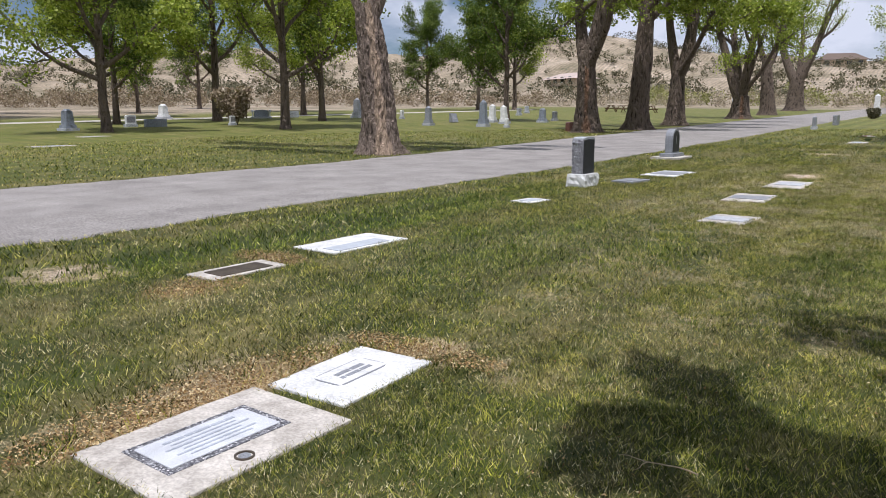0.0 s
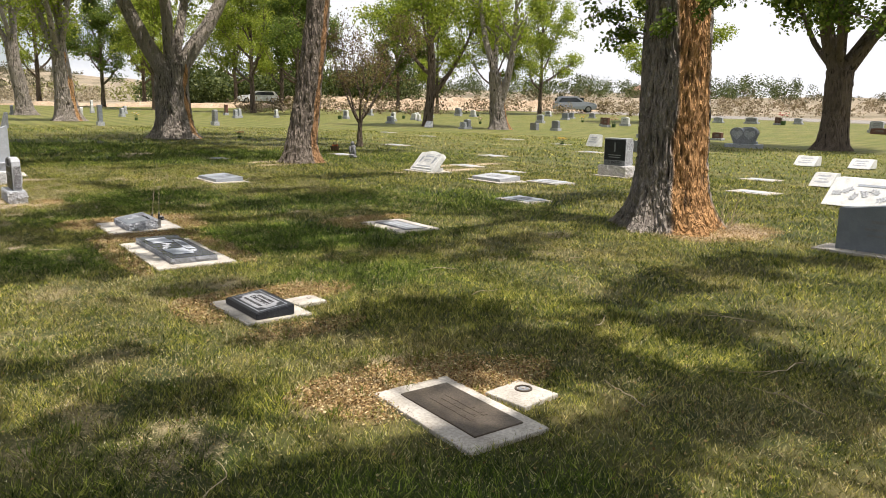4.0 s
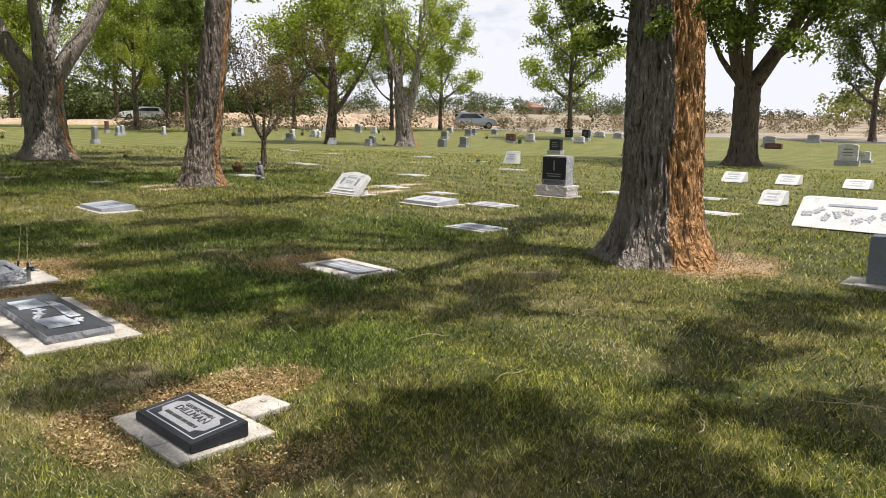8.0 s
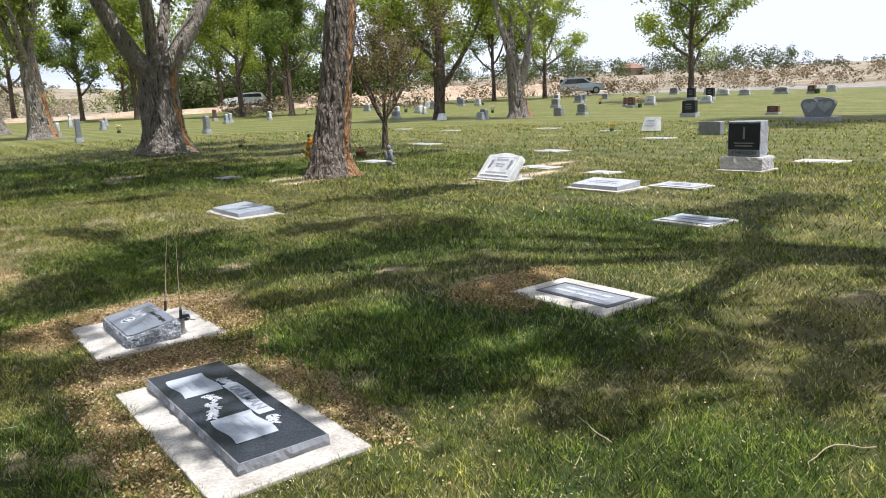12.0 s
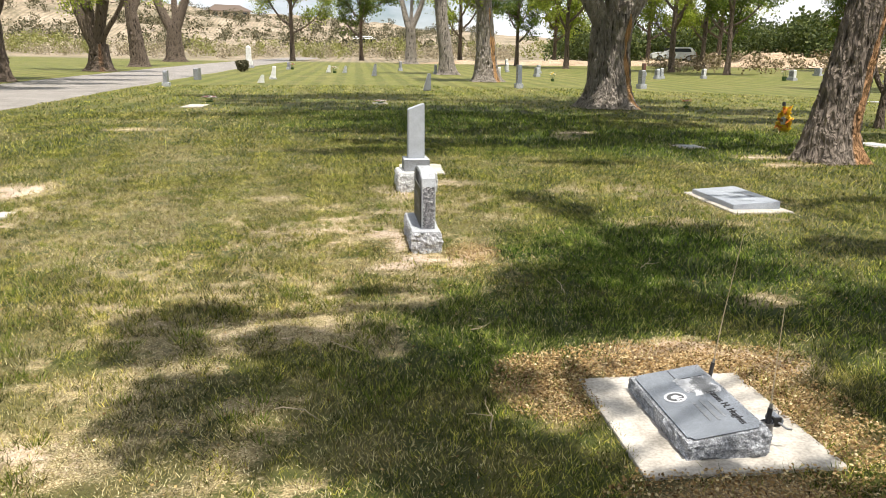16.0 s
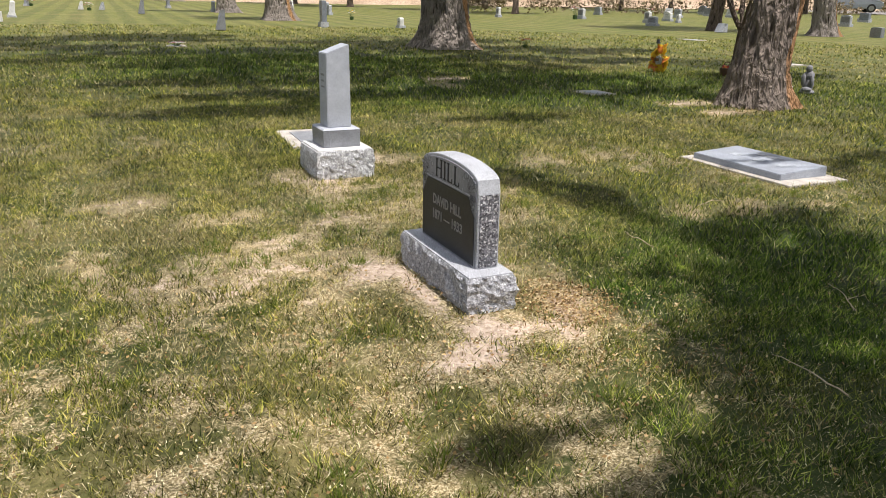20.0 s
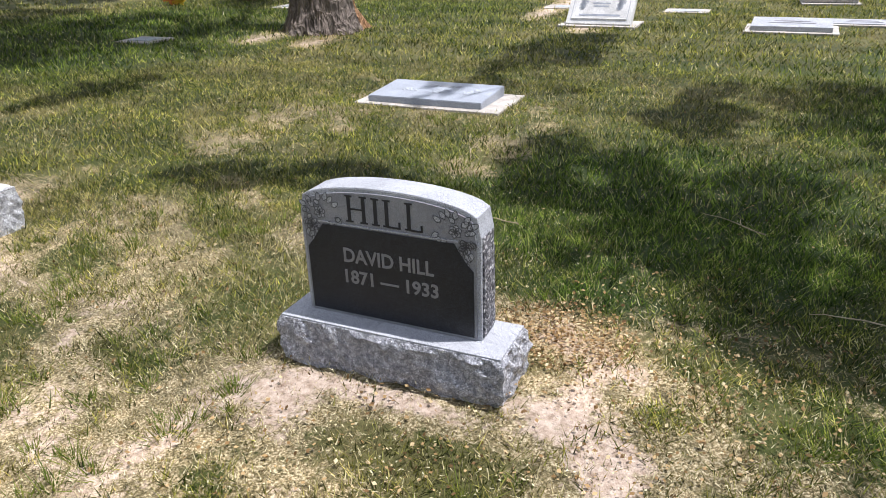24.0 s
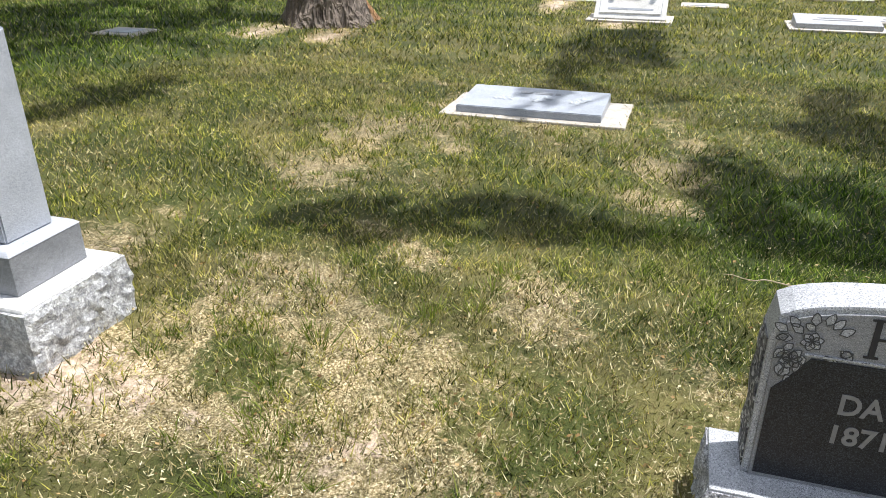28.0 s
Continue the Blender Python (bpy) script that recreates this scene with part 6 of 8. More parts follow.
for s in (-1, 1):
    places = [(s * (0.262 + dx * 0.72), 0.594 + dy * 0.9, radians(turn if s > 0 else 180 - turn), 0.034, 0.0105) for dx, dy, turn in SPRAY if dx > -0.095]
    places += [(s * (0.262 + ox), 0.594 + oy, k * math.pi / 3 + 0.3, 0.025, 0.0105) for ox, oy in ((0.0, 0.0), (0.035, -0.055)) for k in range(6)]
    places += [(px * 0.97 + 0.006 * s, pz - 0.012, turn + 0.9, l * 0.8, w * 0.85) for px, pz, turn, l, w in places[1:len(places) - 12:2]]
    for px, pz, turn, l, w in places:
        m = Matrix.Translation((-0.0635, 0, 0)) @ UPRIGHT @ Matrix.Translation((px, pz, 0)) @ Matrix.Rotation(turn, 4, "Z")
        leaf = leaf_shape(l, w)
        leaf.transform(m @ Matrix.Translation((0, 0, 0.0016)))
        leaf = part("carved_leaf", leaf, M_PALE, hill, "raised granite leaf")
        rim = outlined(leaf_shape(l, w), 0.0013)
        rim.transform(m)
        part("cut_edge", rim, M_CUT, leaf)

# the short square column with a slanted top
keep_clear(1.67, 18.23, 0.25, 0.26)
column = thing("column_monument", at(1.67, 18.23, 1), "grey stone column with a slanted top on a stepped rough base", "headstone", UPR)
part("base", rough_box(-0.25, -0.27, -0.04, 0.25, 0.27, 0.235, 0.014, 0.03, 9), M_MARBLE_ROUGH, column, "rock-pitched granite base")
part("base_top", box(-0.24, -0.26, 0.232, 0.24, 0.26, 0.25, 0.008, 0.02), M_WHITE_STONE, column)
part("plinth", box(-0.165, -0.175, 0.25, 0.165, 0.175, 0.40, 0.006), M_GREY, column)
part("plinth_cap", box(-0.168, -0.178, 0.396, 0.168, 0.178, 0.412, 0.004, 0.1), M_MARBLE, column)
bm = box(-0.105, -0.115, 0.412, 0.105, 0.115, 1.06, 0, 0.03)
for v in bm.verts:
    if v.co.z > 0.5:
        v.co.z += 0.045 if v.co.x > 0 else -0.03
bmesh.ops.bevel(bm, geom=bm.edges[:], offset=0.006, segments=2, affect="EDGES")
part("shaft", bm, M_MARBLE, column)
bars(((0.10, 0.1, 0.018), (0.05, 0.08, 0.014), (0.0, 0.1, 0.014)), Matrix.Translation((-0.1035, 0, 0.75)) @ UPRIGHT, M_CARVED, column)
flat_marker(1.88, 19.85, 0.66, 1.05, "pale slab with a flat grey stone behind the column", (-0.02, 0.05, 0.36, 0.62), M_GREY, -2, collar=M_CONCRETE)

# low bevelled stone with its collar
keep_clear(5.49, 17.07, 0.35, 0.69)
bevel_stone = thing("bevel_headstone", at(5.49, 17.07, 0, -0.008), "low blue grey sloping headstone lying on a pale slab", "headstone", FLAT)
footing(bevel_stone, -0.36, -0.70, 0.36, 0.70, 0.025)
part("stone", wedge(-0.28, -0.52, 0.29, 0.58, 0.02, 0.08, 0.115), M_SKY_BLUE, bevel_stone)
s3 = slope(-0.28, 0.29, 0.08, 0.115, 0.0, 0.002)
for i in range(3):
    bm = sprig(-0.3 + 0.3 * i, -0.02, 0.5 * i, 4, 0.07, 95 + i, 0.001)
    bm.transform(s3)
    part("etching", bm, M_ETCH, bevel_stone)
bars(((0.14, 0.34, 0.05),), s3, M_GREY, bevel_stone, 0.001)
flat_marker(5.44, 9.98, 0.66, 1.0, "flush marker with a frosted picture panel in pale concrete", (0.02, -0.02, 0.28, 0.70), M_GREY, 0, rim=M_DARK, rows=((0.05, 0.5, 0.05), (-0.04, 0.56, 0.05)), ink=M_ETCH, h=0.03)


# ---- headstones further off ----
def upright_stone(x, y, w, h, material, rz=0.0, thick=0.2, base=True, crown=0.05, waves=0, label="grey granite headstone with a rounded head on a base", panel=None, base_h=None, base_material=None, rough=False, tilt=0.0, corner=0.03):
    """A tablet on a base, facing west unless turned."""
    t = thing("headstone", at(x, y, rz) @ pose(0, 0, 0, 0, tilt, 0), label, "headstone", UPR)
    bh = (base_h if base_h is not None else min(0.22, h * 0.25)) if base else 0
    if math.hypot(x - 1, y - 8) < 25:
        keep_clear(x, y, thick * 0.8, w * 0.55)
    if base:
        bm = rough_box(-thick * 0.85, -w / 2, -0.06, thick * 0.85, w / 2, bh, 0.012, 0.06, x) if rough else box(-thick * 0.85, -w / 2, -0.06, thick * 0.85, w / 2, bh, 0.008)
        part("base", bm, base_material or M_PALE, t)
    dw = w * 0.82 if base else w
    part("die", prism(arch(dw, bh, h - crown, h, corner, 12, waves), -thick / 2, thick / 2, 0.006), material, t)
    if panel:
        part("panel", prism(arch(dw * 0.82, bh + (h - bh) * 0.16, h - crown - (h - bh) * 0.12, h - crown * 0.7 - (h - bh) * 0.1, 0.02, 10, waves), -thick / 2 - 0.003, -thick / 2 + 0.006, 0), panel, t, "inscribed panel")
    bars(((0.10 * h, dw * 0.45, 0.06 * h), (-0.05 * h, dw * 0.55, 0.045 * h), (-0.17 * h, dw * 0.5, 0.04 * h)), Matrix.Translation((-thick / 2 - (0.003 if panel else 0), 0, bh + (h - bh) * 0.55)) @ UPRIGHT, M_LETTER_PALE if material in (M_DARK, M_RED_STONE) or panel == M_DARK else M_CARVED, t)
    return t


def slant_stone(x, y, w, h, material, rz=0.0, depth=0.34, label="white slant-faced headstone", slab=True, rows=True):
    """A thick stone with a raked face toward the west."""
    t = thing("headstone", at(x, y, rz), label, "headstone", UPR)
    if math.hypot(x - 1, y - 8) < 25:
        keep_clear(x, y, depth * 0.6, w * 0.55)
    bm = box(-depth / 2, -w / 2, 0.02, depth / 2, w / 2, h, 0)
    for v in bm.verts:
        if v.co.z > h * 0.5 and v.co.x < 0:
            v.co.x = depth * 0.12
        elif v.co.z < h * 0.5 and v.co.x < 0:
            v.co.z = 0.02
    bmesh.ops.bevel(bm, geom=bm.edges[:], offset=0.01, segments=2, affect="EDGES")
    part("stone", bm, material, t)
    if slab:
        part("footing", box(-depth / 2 - 0.08, -w / 2 - 0.08, -0.05, depth / 2 + 0.08, w / 2 + 0.08, 0.025, 0.006), M_CONCRETE, t)
    if rows:
        a = math.degrees(math.atan2(h - 0.02, depth * 0.62))
        m = Matrix.Translation((-depth * 0.19, 0, h * 0.52)) @ pose(0, 0, 0, 0, -a, 0) @ LYING @ Matrix.Translation((0, 0, 0.003))
        bars(((0.12, w * 0.6, 0.05), (0.03, w * 0.4, 0.035), (-0.06, w * 0.66, 0.05)), m, M_PALE if material != M_DARK else M_LETTER_PALE, t)
    return t


def pillar(x, y, w, h, material, label, tilt=0.0, cap="point"):
    t = thing("pillar_monument", at(x, y, 5) @ pose(0, 0, 0, 0, tilt, 0), label, "headstone", UPR)
    part("base", box(-w * 0.7, -w * 0.7, -0.08, w * 0.7, w * 0.7, h * 0.12, 0.01), M_PALE, t)
    part("plinth", box(-w * 0.55, -w * 0.55, h * 0.12, w * 0.55, w * 0.55, h * 0.28, 0.01, 0.05), material, t)
    part("shaft", box(-w * 0.42, -w * 0.42, h * 0.28, w * 0.42, w * 0.42, h * 0.9, 0.01, 0.18), material, t)
    part("cap", disc(0, 0, h * 0.9, w * 0.42, h * 0.1, 4 if cap == "point" else 14, 0.12 if cap == "point" else 0.5), material, t)


# black polished stones by the lane
t = thing("headstone", at(-6.48, 13.78, 0), "black polished headstone with rough grey edges on a white rock base", "headstone", UPR)
keep_clear(-6.48, 13.78, 0.18, 0.27)
part("base", rough_box(-0.18, -0.34, -0.05, 0.2, 0.30, 0.25, 0.025, 0.05, 3), M_WHITE_STONE, t, "white rock-pitched base")
part("die", rough_box(-0.12, -0.26, 0.25, 0.12, 0.24, 0.93, 0.014, 0.035, 2, "yYx"), M_CHIPPED, t)
part("polished_face", prism([(-0.25, 0.26), (0.23, 0.26), (0.23, 0.90), (0.0, 0.935), (-0.25, 0.90)], 0.12, 0.128, 0.002), M_DARK, t)
part("cap", prism(arch(0.5, 0.92, 0.945, 0.975, 0.02, 8), -0.12, 0.125, 0.005), M_PALE, t)
t = thing("headstone", at(-7.5, 21.9, 0), "dark tapered headstone with a rounded head on a wide slab", "headstone", UPR)
part("footing", box(-0.42, -0.6, -0.05, 0.42, 0.6, 0.06, 0.01), M_CONCRETE, t)
part("base", box(-0.22, -0.42, 0.06, 0.22, 0.42, 0.16, 0.01), M_GREY, t)
bm = prism(arch(0.62, 0.16, 0.62, 0.86, 0.05, 12), -0.11, 0.11, 0.01)
part("die", bm, M_GREY, t)
part("polished_face", prism(arch(0.5, 0.2, 0.6, 0.80, 0.04, 12), 0.11, 0.116, 0.002), M_DARK, t)
part("emblem", prism([(-0.02, 0.42), (0.02, 0.42), (0.02, 0.66), (-0.02, 0.66)], 0.116, 0.12, 0), M_LETTER_PALE, t)

# the east side
upright_stone(9.05, 5.25, 1.30, 0.58, M_BLUE, 6, 0.2, False, 0.07, 1, "broad blue grey headstone with a serpentine head", corner=0.02)
t = thing("footing", at(9.05, 5.25, 6), "wide pale concrete footing under a broad headstone", "footing", FLAT)
part("slab", box(-0.28, -0.85, -0.05, 0.22, 0.85, 0.03, 0.008), M_CONCRETE, t)
broad = slant_stone(13.5, 7.5, 1.56, 0.46, M_WHITE_STONE, 4, 0.85, "broad white marble slant headstone with carved flowers", False, False)
face = Matrix.Translation((-0.1615, 0, 0.24)) @ pose(0, 0, 0, 0, -math.degrees(math.atan2(0.44, 0.527)), 0) @ LYING @ Matrix.Translation((0, 0, 0.006))
for k in range(9):
    bm = sprig(-0.64 + 0.16 * k, -0.03 + 0.09 * math.sin(k * 2.1), 0.7 * k, 4, 0.075, 500 + k, 0.001)
    bm.transform(face)
    part("carved_spray", bm, M_PALE, broad, "grey carved flowers")
bars(((0.19, 0.7, 0.05),), face, M_SKY_BLUE, broad)
keep_clear(10.6, 16.85, 0.30, 0.52)
book = thing("headstone", at(10.6, 16.85, 0), "white marble tablet headstone leaning back on a slab", "headstone", UPR)
part("footing", box(-0.32, -0.56, -0.05, 0.36, 0.56, 0.03, 0.006), M_CONCRETE, book)
lean = Matrix.Translation((-0.20, 0, 0.045)) @ pose(0, 0, 0, 0, 42, 0)
bm = prism(arch(0.94, 0.0, 0.56, 0.62, 0.06, 14, 1), 0.0, 0.13, 0.01)
bm.transform(lean)
part("tablet", bm, M_WHITE_STONE, book)
bm = box(-0.16, -0.40, 0.03, 0.22, 0.40, 0.12, 0.01)
part("rest", bm, M_WHITE_STONE, book)
front = lean @ Matrix.Translation((-0.001, 0, 0.30)) @ UPRIGHT
for x0, z0, x1, z1 in ((-0.41, -0.25, 0.41, -0.242), (-0.41, 0.20, 0.41, 0.208), (-0.41, -0.242, -0.402, 0.20), (0.402, -0.242, 0.41, 0.20)):
    bm = box(x0, z0, 0, x1, z1, 0.002, 0)
    bm.transform(front)
    part("carved_border", bm, M_SKY_BLUE, book)
for s in (-1, 1):
    for i in range(3):
        bm = outlined(sprig(s * 0.27, 0.11 - 0.07 * i, 0.8 * i, 3, 0.05, 140 + i, 0.002), 0.004)
        bm.transform(front)
        part("carved_spray", bm, M_SKY_BLUE, book)
bars(((0.15, 0.34, 0.05), (0.05, 0.26, 0.022), (0.0, 0.22, 0.022), (-0.15, 0.60, 0.03)), front, M_SKY_BLUE, book)
johnson = thing("headstone", at(14.1, 13.8, 4), "tall dark polished block monument on a rough white base", "headstone", UPR)
keep_clear(14.1, 13.8, 0.35, 0.42)
part("footing", box(-0.36, -0.45, -0.05, 0.36, 0.45, 0.03, 0.008), M_CONCRETE, johnson)
part("base", rough_box(-0.23, -0.40, 0.03, 0.23, 0.40, 0.27, 0.02, 0.04, 5), M_WHITE_ROUGH, johnson, "rough pinkish white base")
part("die", rough_box(-0.14, -0.31, 0.27, 0.14, 0.31, 0.90, 0.014, 0.035, 6, "XyY"), M_PALE_ROUGH, johnson)
part("cap", box(-0.14, -0.31, 0.895, 0.14, 0.31, 0.92, 0.008), M_PALE, johnson)
part("polished_face", prism([(-0.305, 0.275), (0.305, 0.275), (0.305, 0.885), (-0.305, 0.885)], -0.148, -0.135, 0.002), M_DARK, johnson)
part("cross", merged([prism([(-0.02, 0.60), (0.02, 0.60), (0.02, 0.82), (-0.02, 0.82)], -0.152, -0.147, 0)]), M_GREY, johnson)
bars(((0.0, 0.38, 0.022), (-0.05, 0.34, 0.022)), Matrix.Translation((-0.149, 0, 0.52)) @ UPRIGHT, M_GREY, johnson)
part("name_panel", prism([(-0.305, 0.28), (0.305, 0.28), (0.305, 0.40), (-0.305, 0.40)], -0.152, -0.146, 0), M_GREY, johnson)
lettering("JOHNSON", 0.10, Matrix.Translation((-0.153, 0, 0.34)) @ UPRIGHT, M_LETTER_DARK, johnson, 0.50)

for x, y, wx, wy, mat in ((10.7, 14.3, 0.8, 1.15, M_PALE), (8.85, 11.3, 0.6, 0.8, M_ETCH), (11.5, 13.4, 0.6, 0.9, M_PALE)):
    t = thing("bevel_headstone", at(x, y, 0), "low pale headstone lying in the mown grass", "headstone", FLAT)
    keep_clear(x, y, wx / 2, wy / 2)
    part("footing", box(-wx / 2, -wy / 2, -0.05, wx / 2, wy / 2, 0.03, 0.008), M_CONCRETE, t)
    lo, hi = (0.09, 0.14) if wy > 1 else (0.04, 0.05)
    part("stone", wedge(-wx * 0.36, -wy * 0.43, wx * 0.36, wy * 0.43, 0.03, lo, hi, 0.004), mat, t)
    bars(((0.05, wy * 0.4, 0.05), (-0.06, wy * 0.5, 0.04)), slope(-wx * 0.36, wx * 0.36, lo, hi, 0, 0.002), M_CARVED, t)
for x, y, w, h in ((22.0, 13.4, 0.62, 0.30), (22.4, 12.0, 0.6, 0.28), (22.4, 10.2, 0.64, 0.25), (22.5, 8.6, 0.68, 0.24), (16.3, 9.9, 0.46, 0.30)):
    slant_stone(x, y, w, h, M_WHITE_STONE, 3, 0.5, "small white slant marker in the grass", False)
for x, y, wx, wy in ((12.5, 15.9, 0.5, 0.7), (15.7, 20.5, 0.6, 0.9), (16.1, 13.4, 0.6, 0.95), (13.8, 10.0, 0.6, 0.9), (16.5, 11.5, 0.6, 0.8), (16.4, 6.7, 0.6, 1.0), (20.4, 20.6, 0.6, 1.0), (23.1, 28.1, 0.6, 1.2), (20.7, 31.5, 0.6, 0.9), (20.7, 35.3, 0.6, 1.1), (15.6, 26.3, 0.6, 1.3), (22.7, 24.5, 0.5, 0.8), (7.3, 22.4, 0.5, 0.6), (11.3, 22.6, 0.6, 0.9), (12.6, 17.8, 0.5, 1.0), (1.7, 33.9, 0.5, 0.7), (-4.0, 32.5, 0.6, 1.4), (-28.8, 14.4, 0.7, 1.6), (-34.5, 19.3, 0.7, 1.5)):
    flat_marker(x, y, wx, wy, "pale flush grave marker in the lawn", (0, 0, wx * 0.55, wy * 0.6), M_ETCH, 0, collar=M_CONCRETE, h=0.025)

E_ROWS = (
    (22.9, 22.8, 0.64, 0.50, "slant", M_WHITE_STONE), (31.0, 26.9, 0.84, 0.75, "dark", M_DARK), (22.3, 20.0, 0.75, 0.42, "low", M_GREY), (38.7, 36.5, 0.56, 0.64, "dark", M_RED_STONE), (41.2, 37.0, 0.82, 0.6, "up", M_WHITE_STONE),
    (46.0, 37.3, 0.7, 0.85, "dark", M_DARK), (46.7, 36.3, 0.7, 0.8, "dark", M_DARK), (42.5, 33.8, 0.9, 0.48, "up", M_WHITE_STONE), (33.0, 24.0, 0.6, 0.38, "dark", M_RED_STONE), (52.8, 32.5, 0.58, 0.55, "dark", M_RED_STONE),
    (55.0, 32.2, 0.7, 0.45, "up", M_PALE), (28.3, 38.3, 0.65, 0.56, "up", M_GREY), (39.2, 43.5, 0.8, 0.63, "up", M_PALE), (31.2, 35.4, 0.52, 0.44, "low", M_GREY), (32.0, 34.4, 0.7, 0.6, "up", M_GREY),
    (45.5, 47.2, 0.8, 0.55, "dark", M_BLUE), (42.7, 56.2, 0.7, 0.6, "up", M_WHITE_STONE),
)
E_ROWS2 = (
    (44.8, 61.4, 0.8, 0.7, "up", M_GREY), (52.4, 39.0, 1.1, 0.46, "up", M_WHITE_STONE), (52.0, 37.0, 0.9, 0.42, "up", M_PALE), (52.7, 34.6, 1.2, 0.48, "up", M_PALE), (37.2, 14.8, 1.1, 0.52, "up", M_WHITE_STONE),
    (42.9, 14.3, 0.9, 0.5, "up", M_PALE), (30.3, 20.6, 0.74, 0.83, "up", M_PALE), (48.1, 23.4, 0.95, 0.7, "up", M_PALE), (34.5, 14.4, 0.93, 0.9, "up", M_WHITE_STONE), (29.5, 56.0, 0.8, 0.68, "up", M_WHITE_STONE),
    (36.0, 63.4, 0.9, 0.6, "up", M_PALE), (33.6, 52.2, 0.9, 0.52, "up", M_WHITE_STONE), (35.1, 54.1, 0.67, 0.54, "up", M_WHITE_STONE), (26.6, 40.0, 0.5, 0.42, "slant", M_PALE), (46.4, 63.3, 0.9, 0.55, "up", M_GREY),
    (48.2, 49.3, 0.9, 0.5, "dark", M_BLUE), (50.1, 48.5, 0.7, 0.45, "up", M_GREY),
)
E_ROWS3 = (
    (39.9, 37.9, 0.35, 0.58, "dark", M_RED_STONE), (46.6, 22.5, 1.0, 0.35, "low", M_RED_STONE), (33.1, 10.1, 1.4, 0.54, "low", M_GREY), (27.9, 46.6, 0.9, 0.5, "up", M_PALE), (27.7, 37.9, 0.6, 0.42, "up", M_PALE), (42.8, 58.6, 0.8, 0.62, "up", M_GREY),
    (30.4, 50.2, 0.6, 0.66, "up", M_WHITE_STONE), (32.6, 50.0, 0.3, 0.5, "up", M_WHITE_STONE), (55, 42, 0.8, 0.5, "up", M_PALE), (56, 46, 0.9, 0.55, "up", M_GREY), (57, 24, 1.0, 0.6, "up", M_PALE), (57.5, 19, 0.9, 0.5, "dark", M_BLUE),
    (50, 54, 0.8, 0.5, "up", M_WHITE_STONE), (38.5, 57, 0.8, 0.6, "up", M_PALE), (40.5, 60.5, 0.7, 0.55, "slant", M_WHITE_STONE),
)
N_ROWS = (
    (8.7, 44.6, 0.75, 1.1, "dark", M_BLUE), (14.9, 44.8, 0.68, 0.9, "up", M_GREY), (21.5, 58.6, 0.85, 0.7, "up", M_PALE), (24.7, 58.8, 0.55, 0.65, "up", M_WHITE_STONE), (22.8, 65, 0.5, 0.9, "dark", M_RED_STONE), (15.4, 68.4, 0.7, 0.65, "up", M_PALE),
    (14.9, 79, 0.7, 0.95, "up", M_WHITE_STONE), (12.1, 44.2, 0.45, 0.44, "up", M_WHITE_STONE), (-7.6, 44.2, 0.6, 0.7, "up", M_GREY), (-7.65, 51.4, 0.8, 0.62, "low", M_GREY), (-3.85, 47.8, 0.36, 0.42, "slant", M_WHITE_STONE), (-4.6, 73.4, 0.9, 0.6, "up", M_GREY),
    (2.1, 59, 0.8, 0.8, "slant", M_GREY), (4.6, 72.2, 0.9, 0.75, "up", M_GREY), (4.0, 41.8, 0.65, 0.74, "slant", M_GREY), (6.7, 64, 0.6, 0.68, "up", M_PALE),
)
N_ROWS2 = (
    (9.5, 54.1, 0.6, 0.78, "up", M_WHITE_STONE), (13.3, 70.6, 0.4, 0.7, "up", M_WHITE_STONE), (13.4, 60.6, 0.8, 0.62, "up", M_PALE), (20.8, 57.4, 0.69, 0.65, "up", M_PALE), (-1.1, 65.5, 0.5, 0.54, "slant", M_WHITE_STONE), (0.1, 65.2, 0.45, 0.5, "slant", M_PALE),
    (-40, 31.8, 0.46, 0.63, "up", M_WHITE_STONE), (-49.6, 45.9, 1.4, 0.54, "low", M_PALE), (-39.1, 48.2, 0.42, 0.7, "up", M_WHITE_STONE), (-31, 44.1, 0.69, 0.65, "slant", M_GREY), (-23.7, 39.3, 0.3, 0.53, "up", M_WHITE_STONE),
    (-26.7, 51.2, 0.6, 0.71, "up", M_GREY), (-18.2, 36.7, 0.56, 0.5, "low", M_RED_STONE), (-36.7, 63, 0.83, 0.73, "up", M_PALE), (-40.3, 70.8, 0.74, 0.76, "up", M_PALE), (-42.9, 26.4, 0.8, 0.75, "up", M_WHITE_STONE), (-41.8, 27.4, 1.5, 0.5, "low", M_BLUE),
)
for rows in (E_ROWS, E_ROWS2, E_ROWS3, N_ROWS, N_ROWS2):
    for i, (x, y, w, h, kind, mat) in enumerate(rows):
        turn = 180 if x < -20 else 0
        jog = ((i * 37) % 11 - 5) * 0.9
        if kind == "slant":
            slant_stone(x, y, w, h, mat, turn + jog, 0.34, "pale slant-faced headstone in the lawn", False, h > 0.45)
        elif kind == "low":
            upright_stone(x, y, w, h, mat, turn + jog, 0.24, False, 0.03, 0, "low square-shouldered headstone in the lawn", corner=0.02)
        elif kind == "dark":
            upright_stone(x, y, w, h, mat, turn + jog, 0.2, True, 0.02, 0, "dark polished square headstone on a pale base", corner=0.02)
        else:
            upright_stone(x, y, w, h, mat, turn + jog, 0.18, True, 0.06, 0, "pale granite headstone with a rounded head on its base", M_CARVED if i % 3 == 0 else None)
